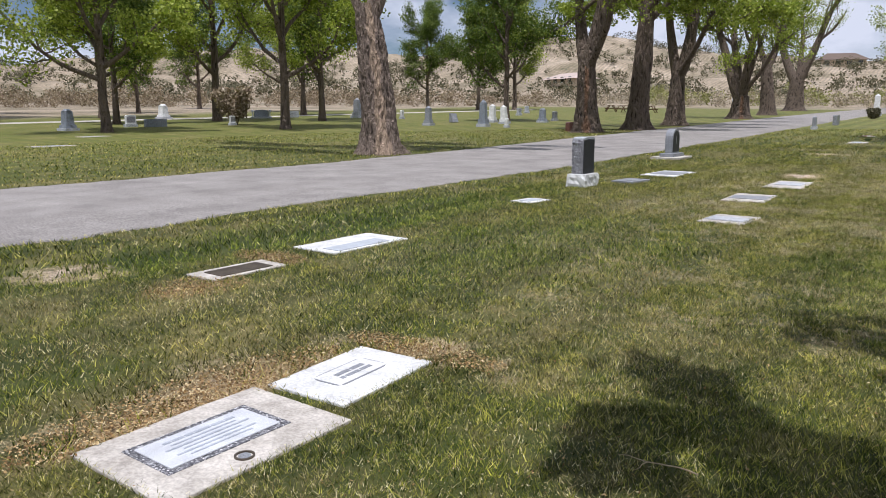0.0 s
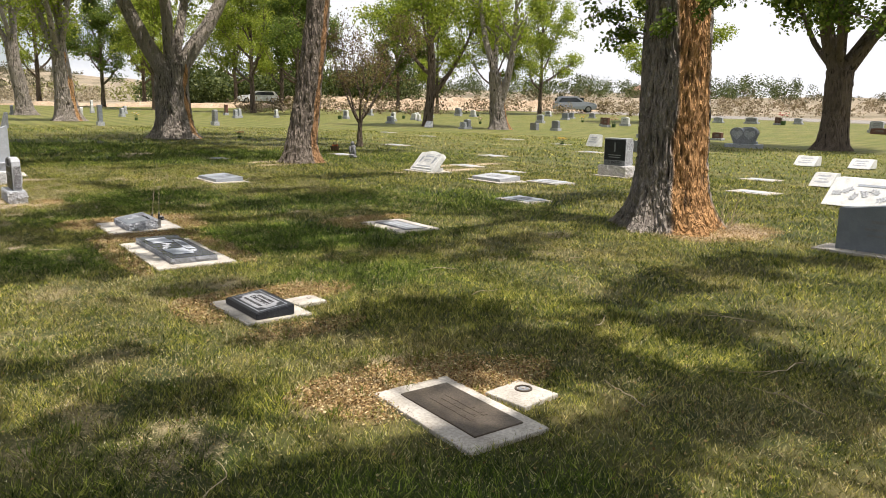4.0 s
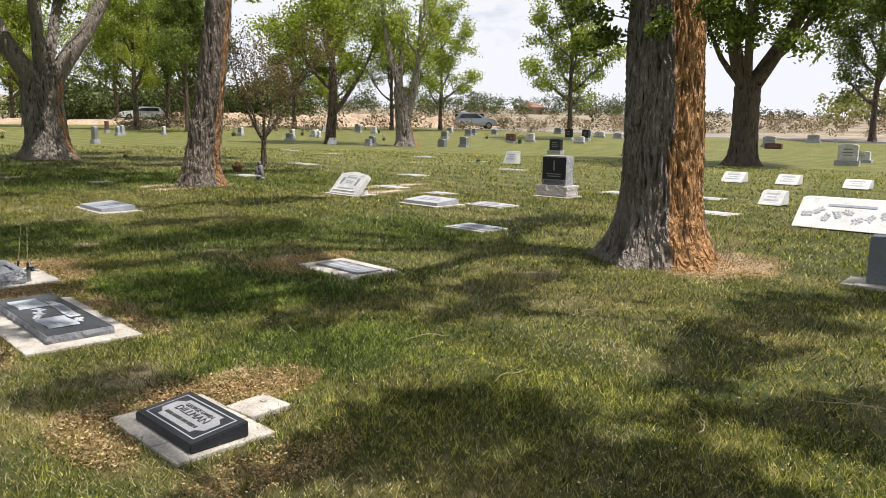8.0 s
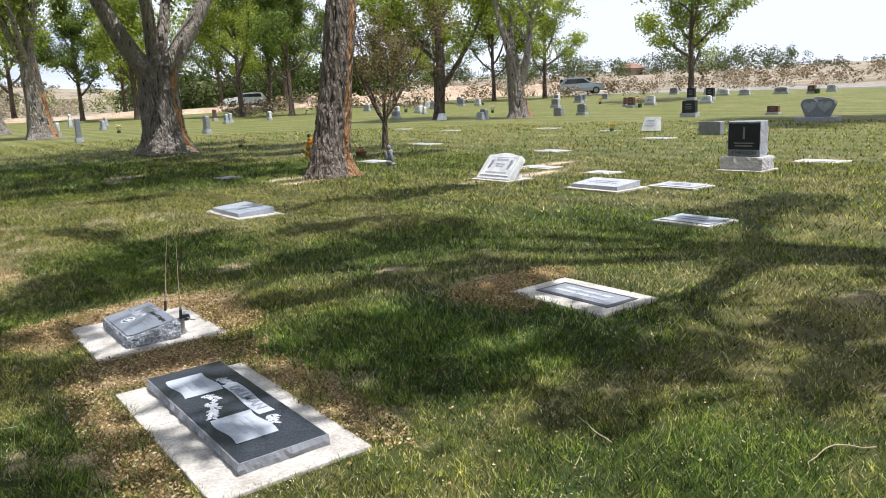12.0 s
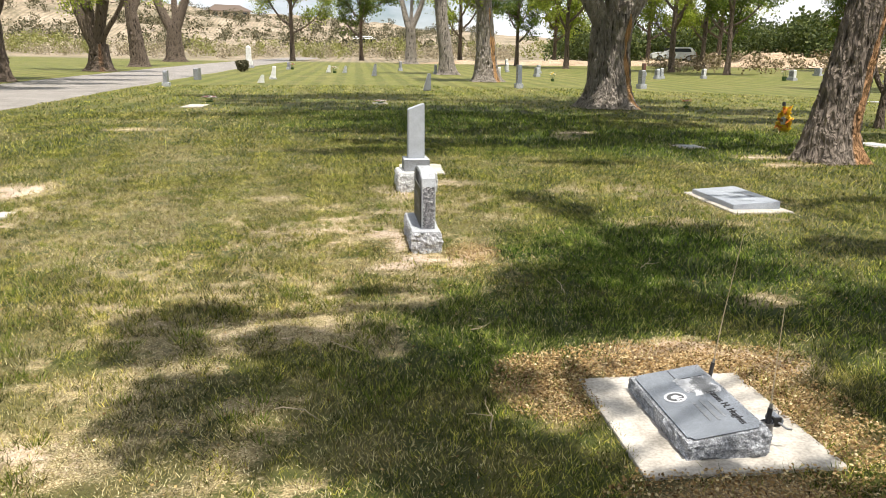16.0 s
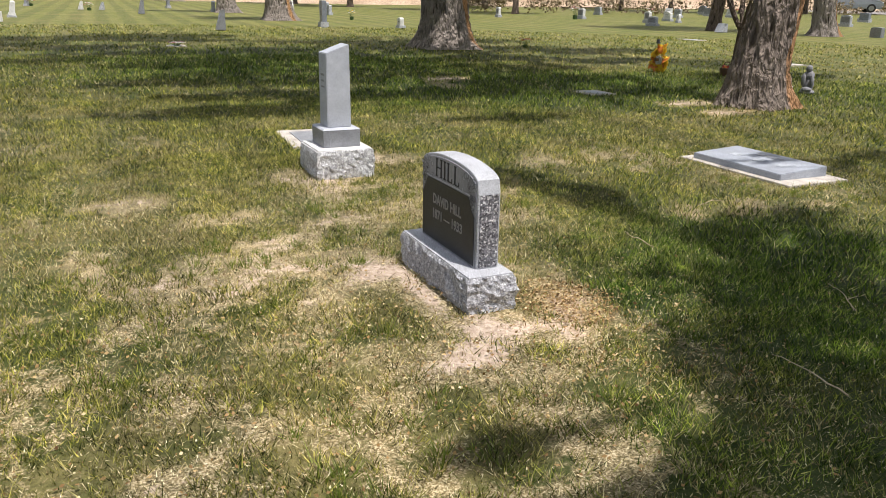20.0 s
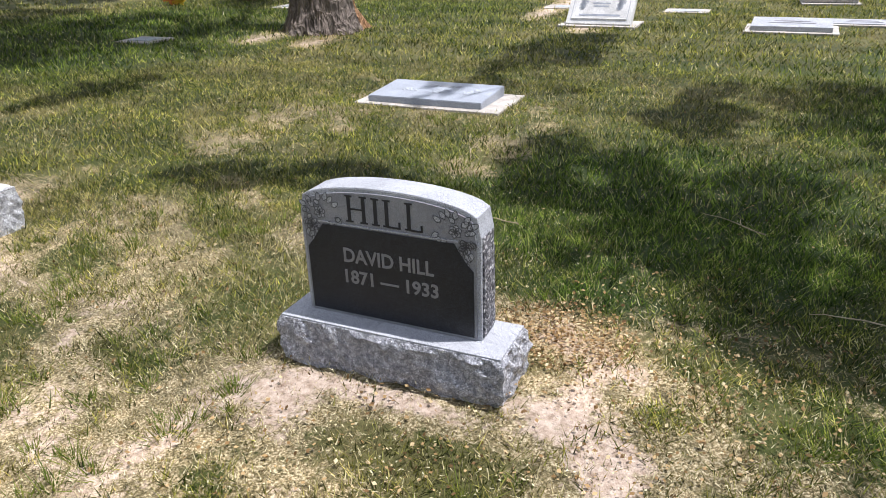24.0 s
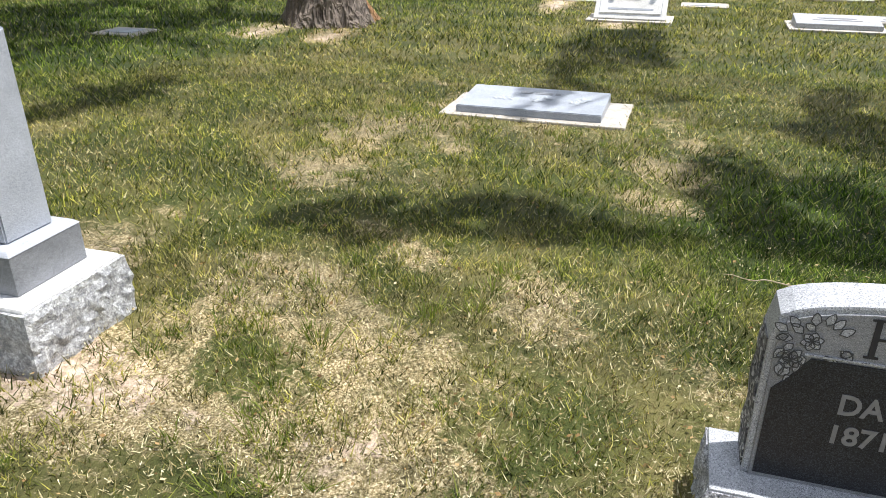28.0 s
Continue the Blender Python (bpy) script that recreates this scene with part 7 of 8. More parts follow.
for x, y, w, h, mat, tilt, lab in ((-8.4, 77.5, 0.6, 1.9, M_WHITE_STONE, 0, "tall white marble pillar monument"), (-44, 48.2, 0.62, 1.7, M_GREY, 0, "grey stepped pillar monument"), (-29.5, 39.1, 0.44, 1.25, M_GREY, 0, "slim grey pillar monument"),
                                   (-25.4, 39.3, 0.48, 1.65, M_BLUE, 0, "dark grey pillar monument"), (-29.0, 46.0, 0.48, 1.3, M_WHITE_STONE, 2, "white marble pillar monument"), (-26.8, 44.1, 0.46, 1.26, M_WHITE_STONE, -4, "leaning white marble pillar monument"),
                                   (-26.0, 48, 0.5, 1.0, M_BLUE, 0, "squat dark pillar monument"), (-20.3, 76.4, 0.6, 2.2, M_WHITE_STONE, -3, "tall leaning white pillar monument"), (-41.4, 21.7, 0.6, 1.2, M_BLUE, 0, "stepped blue grey monument with a pillar"),
                                   (-55.3, 37.0, 0.7, 1.2, M_WHITE_STONE, 0, "white block monument in the lawn"), (-3.8, 53.0, 0.3, 0.75, M_WHITE_STONE, 9, "leaning thin white stone")):
    pillar(x, y, w, h, mat, lab, tilt, "point" if h > 1.2 else "flat")

# the double-heart stone
t = thing("headstone", at(29.0, 20.0, 4), "grey double-heart headstone on a pale base", "headstone", UPR)
part("base", box(-0.25, -0.75, -0.06, 0.25, 0.75, 0.16, 0.01), M_PALE, t)
pts = [(-0.42, 0.16), (0.42, 0.16)]
for i in range(25):
    u = 1 - 2 * i / 24
    pts.append((u * 0.62, 0.62 + 0.22 * math.sqrt(max(0, 1 - (abs(u) * 2 - 1) ** 2))))
part("die", prism(pts, -0.1, 0.1, 0.008), M_GREY, t)
for s in (-1, 1):
    heart = [(s * 0.28 + 0.016 * 16 * math.sin(a) ** 3, 0.55 + 0.014 * (13 * math.cos(a) - 5 * math.cos(2 * a) - 2 * math.cos(3 * a) - math.cos(4 * a))) for a in (2 * math.pi * k / 28 for k in range(28))]
    part("heart", prism(heart, -0.106, -0.095, 0), M_PALE, t, "pale engraved heart")
# winged monument in the west lawn
t = thing("headstone", at(-49.9, 42.7, 150), "blue grey monument with two white urns", "headstone", UPR)
part("base", box(-0.3, -0.85, -0.06, 0.3, 0.85, 0.14, 0.01), M_PALE, t)
part("die", prism(arch(1.2, 0.14, 0.6, 0.72, 0.08, 10), -0.12, 0.12, 0.01), M_BLUE, t)
for s in (-1, 1):
    part("urn", merged([disc(0, s * 0.72, 0.14, 0.07, 0.3, 12, 0.6), disc(0, s * 0.72, 0.44, 0.06, 0.2, 12, 1.9), disc(0, s * 0.72, 0.64, 0.12, 0.08, 12, 0.6)]), M_WHITE_STONE, t, "white urn")

# ---- flowers and graveside things ----
def bouquet(x, y, size, petals, label, height=0.25, seed=0, count=12, group="graveside flowers"):
    """Cut flowers in a small holder: stems, leaves and blooms."""
    rng = np.random.default_rng(200 + seed)
    t = thing("flower_bouquet", at(x, y, 0), label, "flowers", group)
    part("holder", disc(0, 0, -0.02, size * 0.22, height * 0.35, 10, 1.25), M_STEM, t)
    for i in range(count):
        a, r = i * 2.4, size * math.sqrt((i + 0.5) / count) * 0.55
        z = height * (0.7 + 0.3 * rng.uniform())
        bm = bmesh.new()
        for k in range(7):
            b = k * 2 * math.pi / 7
            d = size * 0.14
            vs = [bm.verts.new((r * math.cos(a) + d * f * math.cos(b + o), r * math.sin(a) + d * f * math.sin(b + o), z + h * d)) for f, o, h in ((0.1, 0, 0), (0.8, -0.4, 0.25), (1.25, 0, 0.1), (0.8, 0.4, 0.25))]
            bm.faces.new(vs)
        bmesh.ops.create_icosphere(bm, subdivisions=1, radius=size * 0.05, matrix=Matrix.Translation((r * math.cos(a), r * math.sin(a), z + size * 0.03)))
        part("bloom", bm, petals[i % len(petals)], t)
    verts, faces = [], []
    for i in range(count):
        a, r = i * 2.4, size * math.sqrt((i + 0.5) / count) * 0.55
        tube_into(verts, faces, [Vector((0, 0, 0)), Vector((r * 0.5 * math.cos(a), r * 0.5 * math.sin(a), height * 0.45)), Vector((r * math.cos(a), r * math.sin(a), height * 0.8))], [0.006, 0.005, 0.004], 4)
    mesh_part("stems", quick_mesh("stems", verts, faces), M_STEM, t)


for i, (x, y, s, h, pet, lab) in enumerate((
    (-3.9, 34.3, 0.45, 0.2, (M_WHITE, M_PINK), "white silk flowers laid in the grass"), (11.7, 32.4, 0.34, 0.26, (M_ORANGE, M_PINK), "peach silk flowers in the lawn"), (22.6, 24.3, 0.34, 0.3, (M_ORANGE, M_YELLOW), "orange silk flowers on a flush marker"),
    (16.4, 6.9, 0.34, 0.16, (M_YELLOW, M_ORANGE), "yellow silk flowers on a flush marker"), (38.9, 36.0, 0.5, 0.7, (M_PINK, M_RED), "pink and red silk flowers beside a dark stone"), (52.6, 32.0, 0.7, 0.9, (M_RED, M_RED), "red silk flowers above a dark stone"),
    (34.4, 55.0, 0.5, 0.7, (M_PINK, M_WHITE), "pink and white silk flowers beside a white stone"), (43.5, 56.5, 0.4, 0.6, (M_RED, M_ORANGE), "red silk flowers beside a white stone"), (-0.6, 64.6, 0.5, 0.45, (M_WHITE, M_PINK), "white silk flowers between two stones"),
    (-4.3, 73, 0.5, 0.5, (M_RED, M_WHITE), "red and white silk flowers before a stone"), (28.6, 55.4, 0.6, 0.8, (M_WHITE, M_PINK), "white silk flowers heaped on a stone"), (1.7, 33.7, 0.4, 0.12, (M_WHITE, M_PINK), "pale silk flowers on a flush marker"),
    (12.5, 52.8, 0.4, 0.5, (M_WHITE, M_YELLOW), "white silk flowers beside a stone"), (43.0, 42.8, 0.4, 0.5, (M_ORANGE, M_YELLOW), "orange silk flowers beside a stone"), (34.0, 44.2, 0.4, 0.5, (M_PINK, M_WHITE), "pink silk flowers beside a stone"))):
    bouquet(x, y, s, pet, lab, h, i)

# yellow harvest figure on a stake
t = thing("garden_ornament", at(10.8, 25.1, 0), "yellow straw harvest ornament on a stake", "ornament")
part("stake", rod([(0, 0, -0.05), (0, 0, 0.3)], 0.012, 6), M_WOOD, t)
part("hub", disc(0, 0, 0.24, 0.09, 0.06, 12), M_WOOD, t)
for k in range(40):
    a = k * 2 * math.pi / 20
    bm = sprig(0.0, 0.0, 0, 2, 0.13, 300 + k, 0)
    bm.transform(Matrix.Translation((0.03 * (k % 3), 0.20 * math.cos(a) * (0.8 + 0.1 * (k % 4)), 0.27 + 0.21 * math.sin(a) * (0.8 + 0.1 * (k % 4)))) @ UPRIGHT @ pose(0, 0, 0, 50 - 31 * (k % 5), 15, math.degrees(a)))
    part("plume", bm, M_STRAW_YELLOW if k % 6 else M_ORANGE, t)
part("medallion", rod([(-0.05, -0.05, 0.26), (-0.02, -0.05, 0.26)], 0.10, 16), M_PALE, t, "round grey centre")
part("finial", merged([rod([(0, 0.06, 0.45), (0, 0.06, 0.62)], 0.008, 6), disc(0, 0.06, 0.60, 0.045, 0.09, 10, 0.7)]), M_BLACK, t, "dark knob on a stalk")
# a small brown planter and a little grey figure beyond the leaning tree
t = thing("flower_planter", at(11.9, 24.2, 0), "brown planter basket with reddish flowers", "planter")
part("basket", disc(0, 0, 0, 0.13, 0.16, 14, 1.25), M_WOOD, t)
part("handle", rod([(0, -0.15, 0.15), (0, -0.08, 0.27), (0, 0.08, 0.27), (0, 0.15, 0.15)], 0.012, 6), M_WOOD, t)
for k in range(8):
    part("bloom", disc(0.08 * math.cos(k * 2.4), 0.08 * math.sin(k * 2.4), 0.16 + 0.01 * (k % 3), 0.035, 0.04, 8, 0.6), (M_ORANGE, M_RED)[k % 2], t)
bm = bmesh.new()
for x, y, z, rx, ry, rz in ((0, 0, 0.03, 0.13, 0.13, 0.05), (0, 0, 0.16, 0.085, 0.10, 0.14), (0.0, 0.0, 0.31, 0.08, 0.09, 0.09), (-0.02, 0.01, 0.43, 0.055, 0.055, 0.065), (-0.07, 0.07, 0.24, 0.035, 0.04, 0.11), (-0.07, -0.07, 0.22, 0.04, 0.035, 0.10), (-0.08, 0.0, 0.08, 0.07, 0.09, 0.05)):
    bmesh.ops.create_icosphere(bm, subdivisions=2, radius=1, matrix=Matrix.Translation((x, y, z)) @ Matrix.Diagonal((rx, ry, rz, 1)))
ob = part("garden_statue", bm, M_CARVED)
ob.matrix_basis = at(11.05, 21.4, 30)
tagged(ob, "small weathered grey garden figure beside a flush stone", "statue")

# dry shoots standing at the great trunk's foot
t = thing("dead_shoots", at(9.12, 7.55, 0), "tangle of dry bleached shoots at the old trunk's foot", "twigs")
rng = np.random.default_rng(66)
for k in range(22):
    d = Vector((rng.normal(0.35, 0.5), rng.normal(-0.25, 0.5), 1.0))
    path, rad = branch(Vector((rng.normal(0, 0.12), rng.normal(0, 0.12), 0)), d, rng.uniform(0.25, 0.6), 0.005, rng, 0.5, 6, -0.02)
    verts, faces = [], []
    tube_into(verts, faces, path, rad, 4)
    mesh_part("shoot", quick_mesh("shoot", verts, faces), M_TWIG, t)

# ---- bench, tables, cars, buildings ----
def bench(x, y, rz):
    t = thing("bench", at(x, y, rz), "dark wooden memorial bench facing the lawn", "bench")
    for s in (-0.7, 0.7):
        part("leg", box(-0.2, s - 0.03, 0, -0.14, s + 0.03, 0.45, 0.004), M_WOOD, t)
        part("leg", box(0.2, s - 0.03, 0, 0.26, s + 0.03, 0.9, 0.004), M_WOOD, t)
        part("armrest", box(-0.24, s - 0.04, 0.6, 0.24, s + 0.04, 0.64, 0.004), M_WOOD, t)
    for k in range(4):
        part("slat", box(-0.22 + 0.11 * k, -0.8, 0.43, -0.13 + 0.11 * k, 0.8, 0.46, 0.004), M_WOOD, t)
    for k in range(3):
        part("back_slat", box(0.2, -0.8, 0.55 + 0.12 * k, 0.23, 0.8, 0.64 + 0.12 * k, 0.004), M_WOOD, t)


bench(61.5, 18.5, 0)


def picnic_table(x, y, rz):
    t = thing("picnic_table", at(x, y, rz), "yellow brown timber picnic table on the lawn", "table", "picnic tables")
    for k in range(4):
        part("top_board", box(-0.36 + 0.19 * k, -0.95, 0.70, -0.19 + 0.19 * k, 0.95, 0.75, 0.004), M_WOOD, t)
    for s in (-1, 1):
        part("bench_board", box(s * 0.62 - 0.13, -0.95, 0.40, s * 0.62 + 0.13, 0.95, 0.45, 0.004), M_WOOD, t)
        part("leg", merged([rod([(-0.62, s * 0.65, 0), (-0.2, s * 0.65, 0.7)], 0.05, 4), rod([(0.62, s * 0.65, 0), (0.2, s * 0.65, 0.7)], 0.05, 4), rod([(-0.65, s * 0.65, 0.37), (0.65, s * 0.65, 0.37)], 0.05, 4)]), M_WOOD, t)


picnic_table(-36.3, 83.6, 30)
picnic_table(-29.9, 79.4, 10)
picnic_table(-33.5, 80.6, 50)


def car(x, y, rz, paint_material, label, length=4.7, height=1.65, dz=0.0):
    """A parked sport utility car, nose along +x."""
    t = thing("car", at(x, y, rz, dz), label, "car")
    l, w = length / 2, 0.92
    side = [(-l, 0.45), (-l + 0.03, 0.85), (-l + 0.12, 1.02), (-l + 0.55, height - 0.06), (-l + 1.0, height), (0.2, height - 0.02), (0.95, 1.12), (l - 0.35, 0.98), (l - 0.05, 0.78), (l, 0.5), (l - 0.08, 0.3), (-l + 0.08, 0.3)]
    bm = prism([(p, q) for p, q in side], -w, w, 0.06)
    for v in bm.verts:
        if v.co.z > 1.05:
            v.co.x *= 0.86
    bm.transform(pose(0, 0, 0, 0, 0, -90))
    part("body", bm, paint_material, t)
    for s in (-1, 1):
        glass = [(-l + 0.55, 1.05), (-l + 0.72, height - 0.16), (0.12, height - 0.16), (0.75, 1.08)]
        bm = prism(glass, s * (w * 0.93) - 0.02, s * (w * 0.93) + 0.02, 0.01)
        for v in bm.verts:
            if v.co.z > 1.2:
                v.co.x -= s * 0.06
        bm.transform(pose(0, 0, 0, 0, 0, -90))
        part("side_window", bm, M_GLASS, t)
        for px in (-l + 0.85, l - 0.9):
            wheel = part("wheel", rod([(px, s * (w - 0.18), 0.34), (px, s * (w + 0.01), 0.34)], 0.34, 22), M_RUBBER, t, "black tyre")
            part("rim", rod([(px, s * (w - 0.02), 0.34), (px, s * (w + 0.018), 0.34)], 0.21, 16), M_STEEL, wheel)
        part("headlight", box(l - 0.22, s * 0.66 - 0.14, 0.68, l - 0.02, s * 0.66 + 0.14, 0.82, 0.03), M_WHITE_STONE, t)
        part("tail_light", box(-l - 0.01, s * 0.74 - 0.1, 0.75, -l + 0.12, s * 0.74 + 0.1, 1.0, 0.02), M_RED, t)
    part("windscreen", box(0.28, -0.68, 1.12, 0.86, 0.68, height - 0.12, 0.03), M_GLASS, t)
    part("rear_window", box(-l + 0.16, -0.62, 1.08, -l + 0.5, 0.62, height - 0.16, 0.03), M_GLASS, t)
    part("bumper", box(l - 0.12, -0.8, 0.3, l + 0.04, 0.8, 0.5, 0.04), M_BLACK, t)


car(37.6, 94.5, 168, M_CAR_WHITE, "white estate car parked on the dirt strip", 5.0, 1.6, 0.55)
car(57.5, 58.0, -40, M_CAR_SILVER, "slate grey utility car on the far lane", 4.5, 1.65, 0.15)


def house(x, y, z, rz, w, d, h, roof_material, label, name="house"):
    t = thing(name, pose(x, y, z, 0, 0, rz), label, "house")
    part("wall", box(-w / 2, -d / 2, -1, w / 2, d / 2, h, 0.02), M_STUCCO, t)
    bm = prism([(-d / 2 - 1, h), (d / 2 + 1, h), (0, h + d * 0.24)], -w / 2 - 1, w / 2 + 1, 0.02)
    for v in bm.verts:
        if v.co.z > h + 0.5:
            v.co.x *= 0.55
    part("roof", bm, roof_material, t)
    for s in (-1, 1):
        for k in range(4):
            px = -w / 2 + w * (k + 0.5) / 4
            win = part("window", box(px - 0.8, s * (d / 2 + 0.02) - 0.05, 0.9, px + 0.8, s * (d / 2 + 0.02) + 0.05, 2.3, 0.01), M_GLASS, t)
            part("lintel", box(px - 0.9, s * (d / 2 + 0.05) - 0.05, 2.3, px + 0.9, s * (d / 2 + 0.05) + 0.05, 2.42, 0.005), M_WHITE, win)
            part("sill", box(px - 0.9, s * (d / 2 + 0.05) - 0.05, 0.8, px + 0.9, s * (d / 2 + 0.05) + 0.05, 0.9, 0.005), M_WHITE, win)


def hz(x, y):
    return ground_z(x, y) + hill_height(x, y)


house(-48, 318, hz(-48, 318) + 1.0, 20, 15, 11, 2.6, M_ROOF, "low tan house with a broad brown roof on the hill")
house(3, 205, hz(3, 205) + 0.2, -10, 4.2, 3.2, 1.9, M_WHITE_STONE, "white farm building at the foot of the hill", "farm_building")
house(178, 150, hz(178, 150) + 0.1, 40, 9, 7, 1.8, M_RED_ROOF, "distant house with a red roof")
house(-95, 190, hz(-95, 190) + 0.1, -30, 14, 7, 1.8, M_PINK_ROOF, "pale building beyond the lane with a pinkish roof", "farm_building")


# ---- heaped dirt, brush and far trees ----
def mound(x, y, rx, ry, h, rz, label, seed):
    bm = bmesh.new()
    bmesh.ops.create_grid(bm, x_segments=28, y_segments=20, size=1)
    for v in bm.verts:
        r = v.co.length
        f = max(0, 1 - r * r) ** 1.3
        q = Vector((v.co.x * 3 + seed, v.co.y * 3, seed))
        v.co.z = h * f * (0.75 + 0.8 * noise.noise(q) + 0.5 * noise.noise(q * 3)) - 0.1
        v.co.x *= rx
        v.co.y *= ry
    for f in bm.faces:
        f.smooth = True
    ob = part("dirt_mound", bm, M_DIRT)
    ob.matrix_basis = at(x, y, rz)
    tagged(ob, label, "dirt mound", "heaps of dirt")


mound(56, 79, 11, 6, 1.8, -40, "heap of orange dirt beyond the graves", 1)
mound(47, 88, 9, 5, 1.4, -35, "low heap of orange dirt", 2)
mound(65, 70, 8, 5, 1.4, -45, "low heap of orange dirt", 3)
mound(34, 99, 22, 4, 0.8, -12, "long low bank of orange dirt", 4)
mound(16, 104, 14, 3, 0.45, -8, "long low bank of orange dirt", 5)


def clumps(name, spots, sizes, leaf, per, material, label, category, seed, tall=0.8):
    """Countless shrubs as leaf clumps standing on the land."""
    rng = np.random.default_rng(seed)
    centres, spread = [], []
    for (x, y), s in zip(spots, sizes):
        z = hz(x, y)
        for k in range(7):
            centres.append((x + rng.normal(0, s * 0.34), y + rng.normal(0, s * 0.34), z + s * tall * rng.uniform(0.15, 1.0)))
            spread.append(s * rng.uniform(0.14, 0.27))
    per = int(per * 0.7)
    c = np.repeat(np.asarray(centres), per, axis=0)
    sp = np.repeat(np.asarray(spread), per)[:, None]
    c = c + in_ball(rng, c.shape) * sp
    n = len(c)
    u = rng.normal(0, 1, (n, 3))
    u /= np.linalg.norm(u, axis=1)[:, None]
    v = np.cross(u, rng.normal(0, 1, (n, 3)))
    v /= np.linalg.norm(v, axis=1)[:, None]
    s = leaf * 1.35 * sp * rng.uniform(0.6, 1.3, (n, 1))
    verts = np.stack((c - u * s, c + v * s * 0.6, c + u * s, c - v * s * 0.6), 1).reshape(-1, 3)
    ob = mesh_part(name, quick_mesh(name, verts, np.arange(n * 4).reshape(-1, 4)), material)
    tagged(ob, label, category, kind="stuff")


def scatter(n, az0, az1, r0, r1, seed, power=1.0):
    rng = np.random.default_rng(seed)
    az, r = np.radians(rng.uniform(az0, az1, n)), r0 + (r1 - r0) * rng.uniform(0, 1, n) ** power
    return list(zip(r * np.cos(az), r * np.sin(az)))


rs = np.random.default_rng(5)
clumps("sagebrush", scatter(2900, 80, 215, 165, 420, 1), rs.uniform(1.2, 3.8, 2900), 0.34, 20, M_BRUSH, "grey green sagebrush dotted over the dry hills", "brush", 1)
clumps("sagebrush", scatter(600, -80, 75, 120, 400, 2), rs.uniform(1.0, 3.0, 600), 0.34, 20, M_BRUSH, "grey green sagebrush over the dry flats", "brush", 2)
clumps("sagebrush", scatter(700, -45, 70, 74, 135, 12), rs.uniform(0.6, 1.8, 700), 0.3, 24, M_TWIGS, "low grey brush beyond the far lane", "brush", 12)
clumps("bare_thicket", scatter(120, 78, 118, 122, 172, 11), rs.uniform(1.2, 3.0, 120), 0.2, 60, M_TWIGS_PALE, "leafless pale thicket along the edge of the dry field", "thicket", 13)
clumps("bare_thicket", scatter(330, 118, 205, 122, 172, 3), rs.uniform(1.4, 3.4, 330), 0.2, 60, M_TWIGS, "leafless brown thicket along the edge of the field", "thicket", 3)
clumps("green_thicket", scatter(80, 72, 112, 135, 190, 4), rs.uniform(1.8, 3.8, 80), 0.22, 60, M_LEAF_LIME, "yellow green willow thicket at the field edge", "thicket", 4)
clumps("far_woods", scatter(130, 57, 75, 118, 150, 6), rs.uniform(2.6, 5.2, 130), 0.17, 150, M_WOODS, "dense dark green wood behind the dirt bank", "wood", 6, 1.1)
clumps("far_woods", scatter(80, 30, 58, 190, 260, 7), rs.uniform(2.5, 5.5, 80), 0.17, 110, M_WOODS, "distant dark green conifers", "wood", 7, 1.1)
clumps("far_woods", scatter(60, -12, 20, 110, 170, 8), rs.uniform(2.5, 5.5, 60), 0.24, 110, M_LEAF_LIME, "distant lime green willows beyond the lane", "wood", 8, 1.1)
clumps("far_woods", scatter(120, -70, -12, 120, 220, 9), rs.uniform(4, 8, 120), 0.17, 110, M_LEAF, "distant trees beyond the lane", "wood", 9, 1.1)
clumps("far_woods", scatter(160, -180, -75, 60, 150, 10), rs.uniform(4, 8, 160), 0.17, 110, M_LEAF, "trees behind the walk", "wood", 10, 1.1)


def shrub(x, y, w, h, material, label, seed, per=40):
    rng = np.random.default_rng(seed)
    t = thing("shrub", at(x, y, 0), label, "shrub")
    ends = []
    for k in range(9):
        a = k * 2.4
        pts, rad = branch(Vector((0.1 * math.cos(a), 0.1 * math.sin(a), 0)), Vector((math.cos(a) * 0.45, math.sin(a) * 0.45, 1)), h * 0.9, 0.03, rng, 0.25, 6)
        verts, faces = [], []
        tube_into(verts, faces, pts, rad, 5)
        mesh_part("stem", quick_mesh("stem", verts, faces), M_BARK_DARK, t)
        ends += [tuple(p) for p in pts[2:]]
    leaf_cloud("foliage", ends, 0.12 * max(1, w / 1.5), material, t, per, w * 0.14, rng)


shrub(-40.4, 32.4, 2.1, 2.6, M_TWIGS, "tall rusty brown shrub behind a white stone", 1)
shrub(-7.3, 66, 1.0, 0.8, M_BRUSH, "low olive brown shrub beside the pillar", 2)

# ---- turf ----
def clear_of_things(x, y):
    ragged = 0.035 * value_noise(x, y, 0.09, 9) ** 3
    ok = (x > -8.75 + 0.25 * (value_noise(x, y, 0.4, 8) - 0.5)) | (x < -15.05)
    for cx, cy, hx, hy in SLABS:
        ok &= (np.abs(x - cx) > hx - ragged) | (np.abs(y - cy) > hy - ragged)
    for cx, cy, r in ((8.62, 8.05, 0.52), (8.98, 20.55, 0.5), (9.08, 32.5, 0.75), (8.7, -4.4, 0.6)):
        ok &= (x - cx) ** 2 + (y - cy) ** 2 > r * r
    return ok


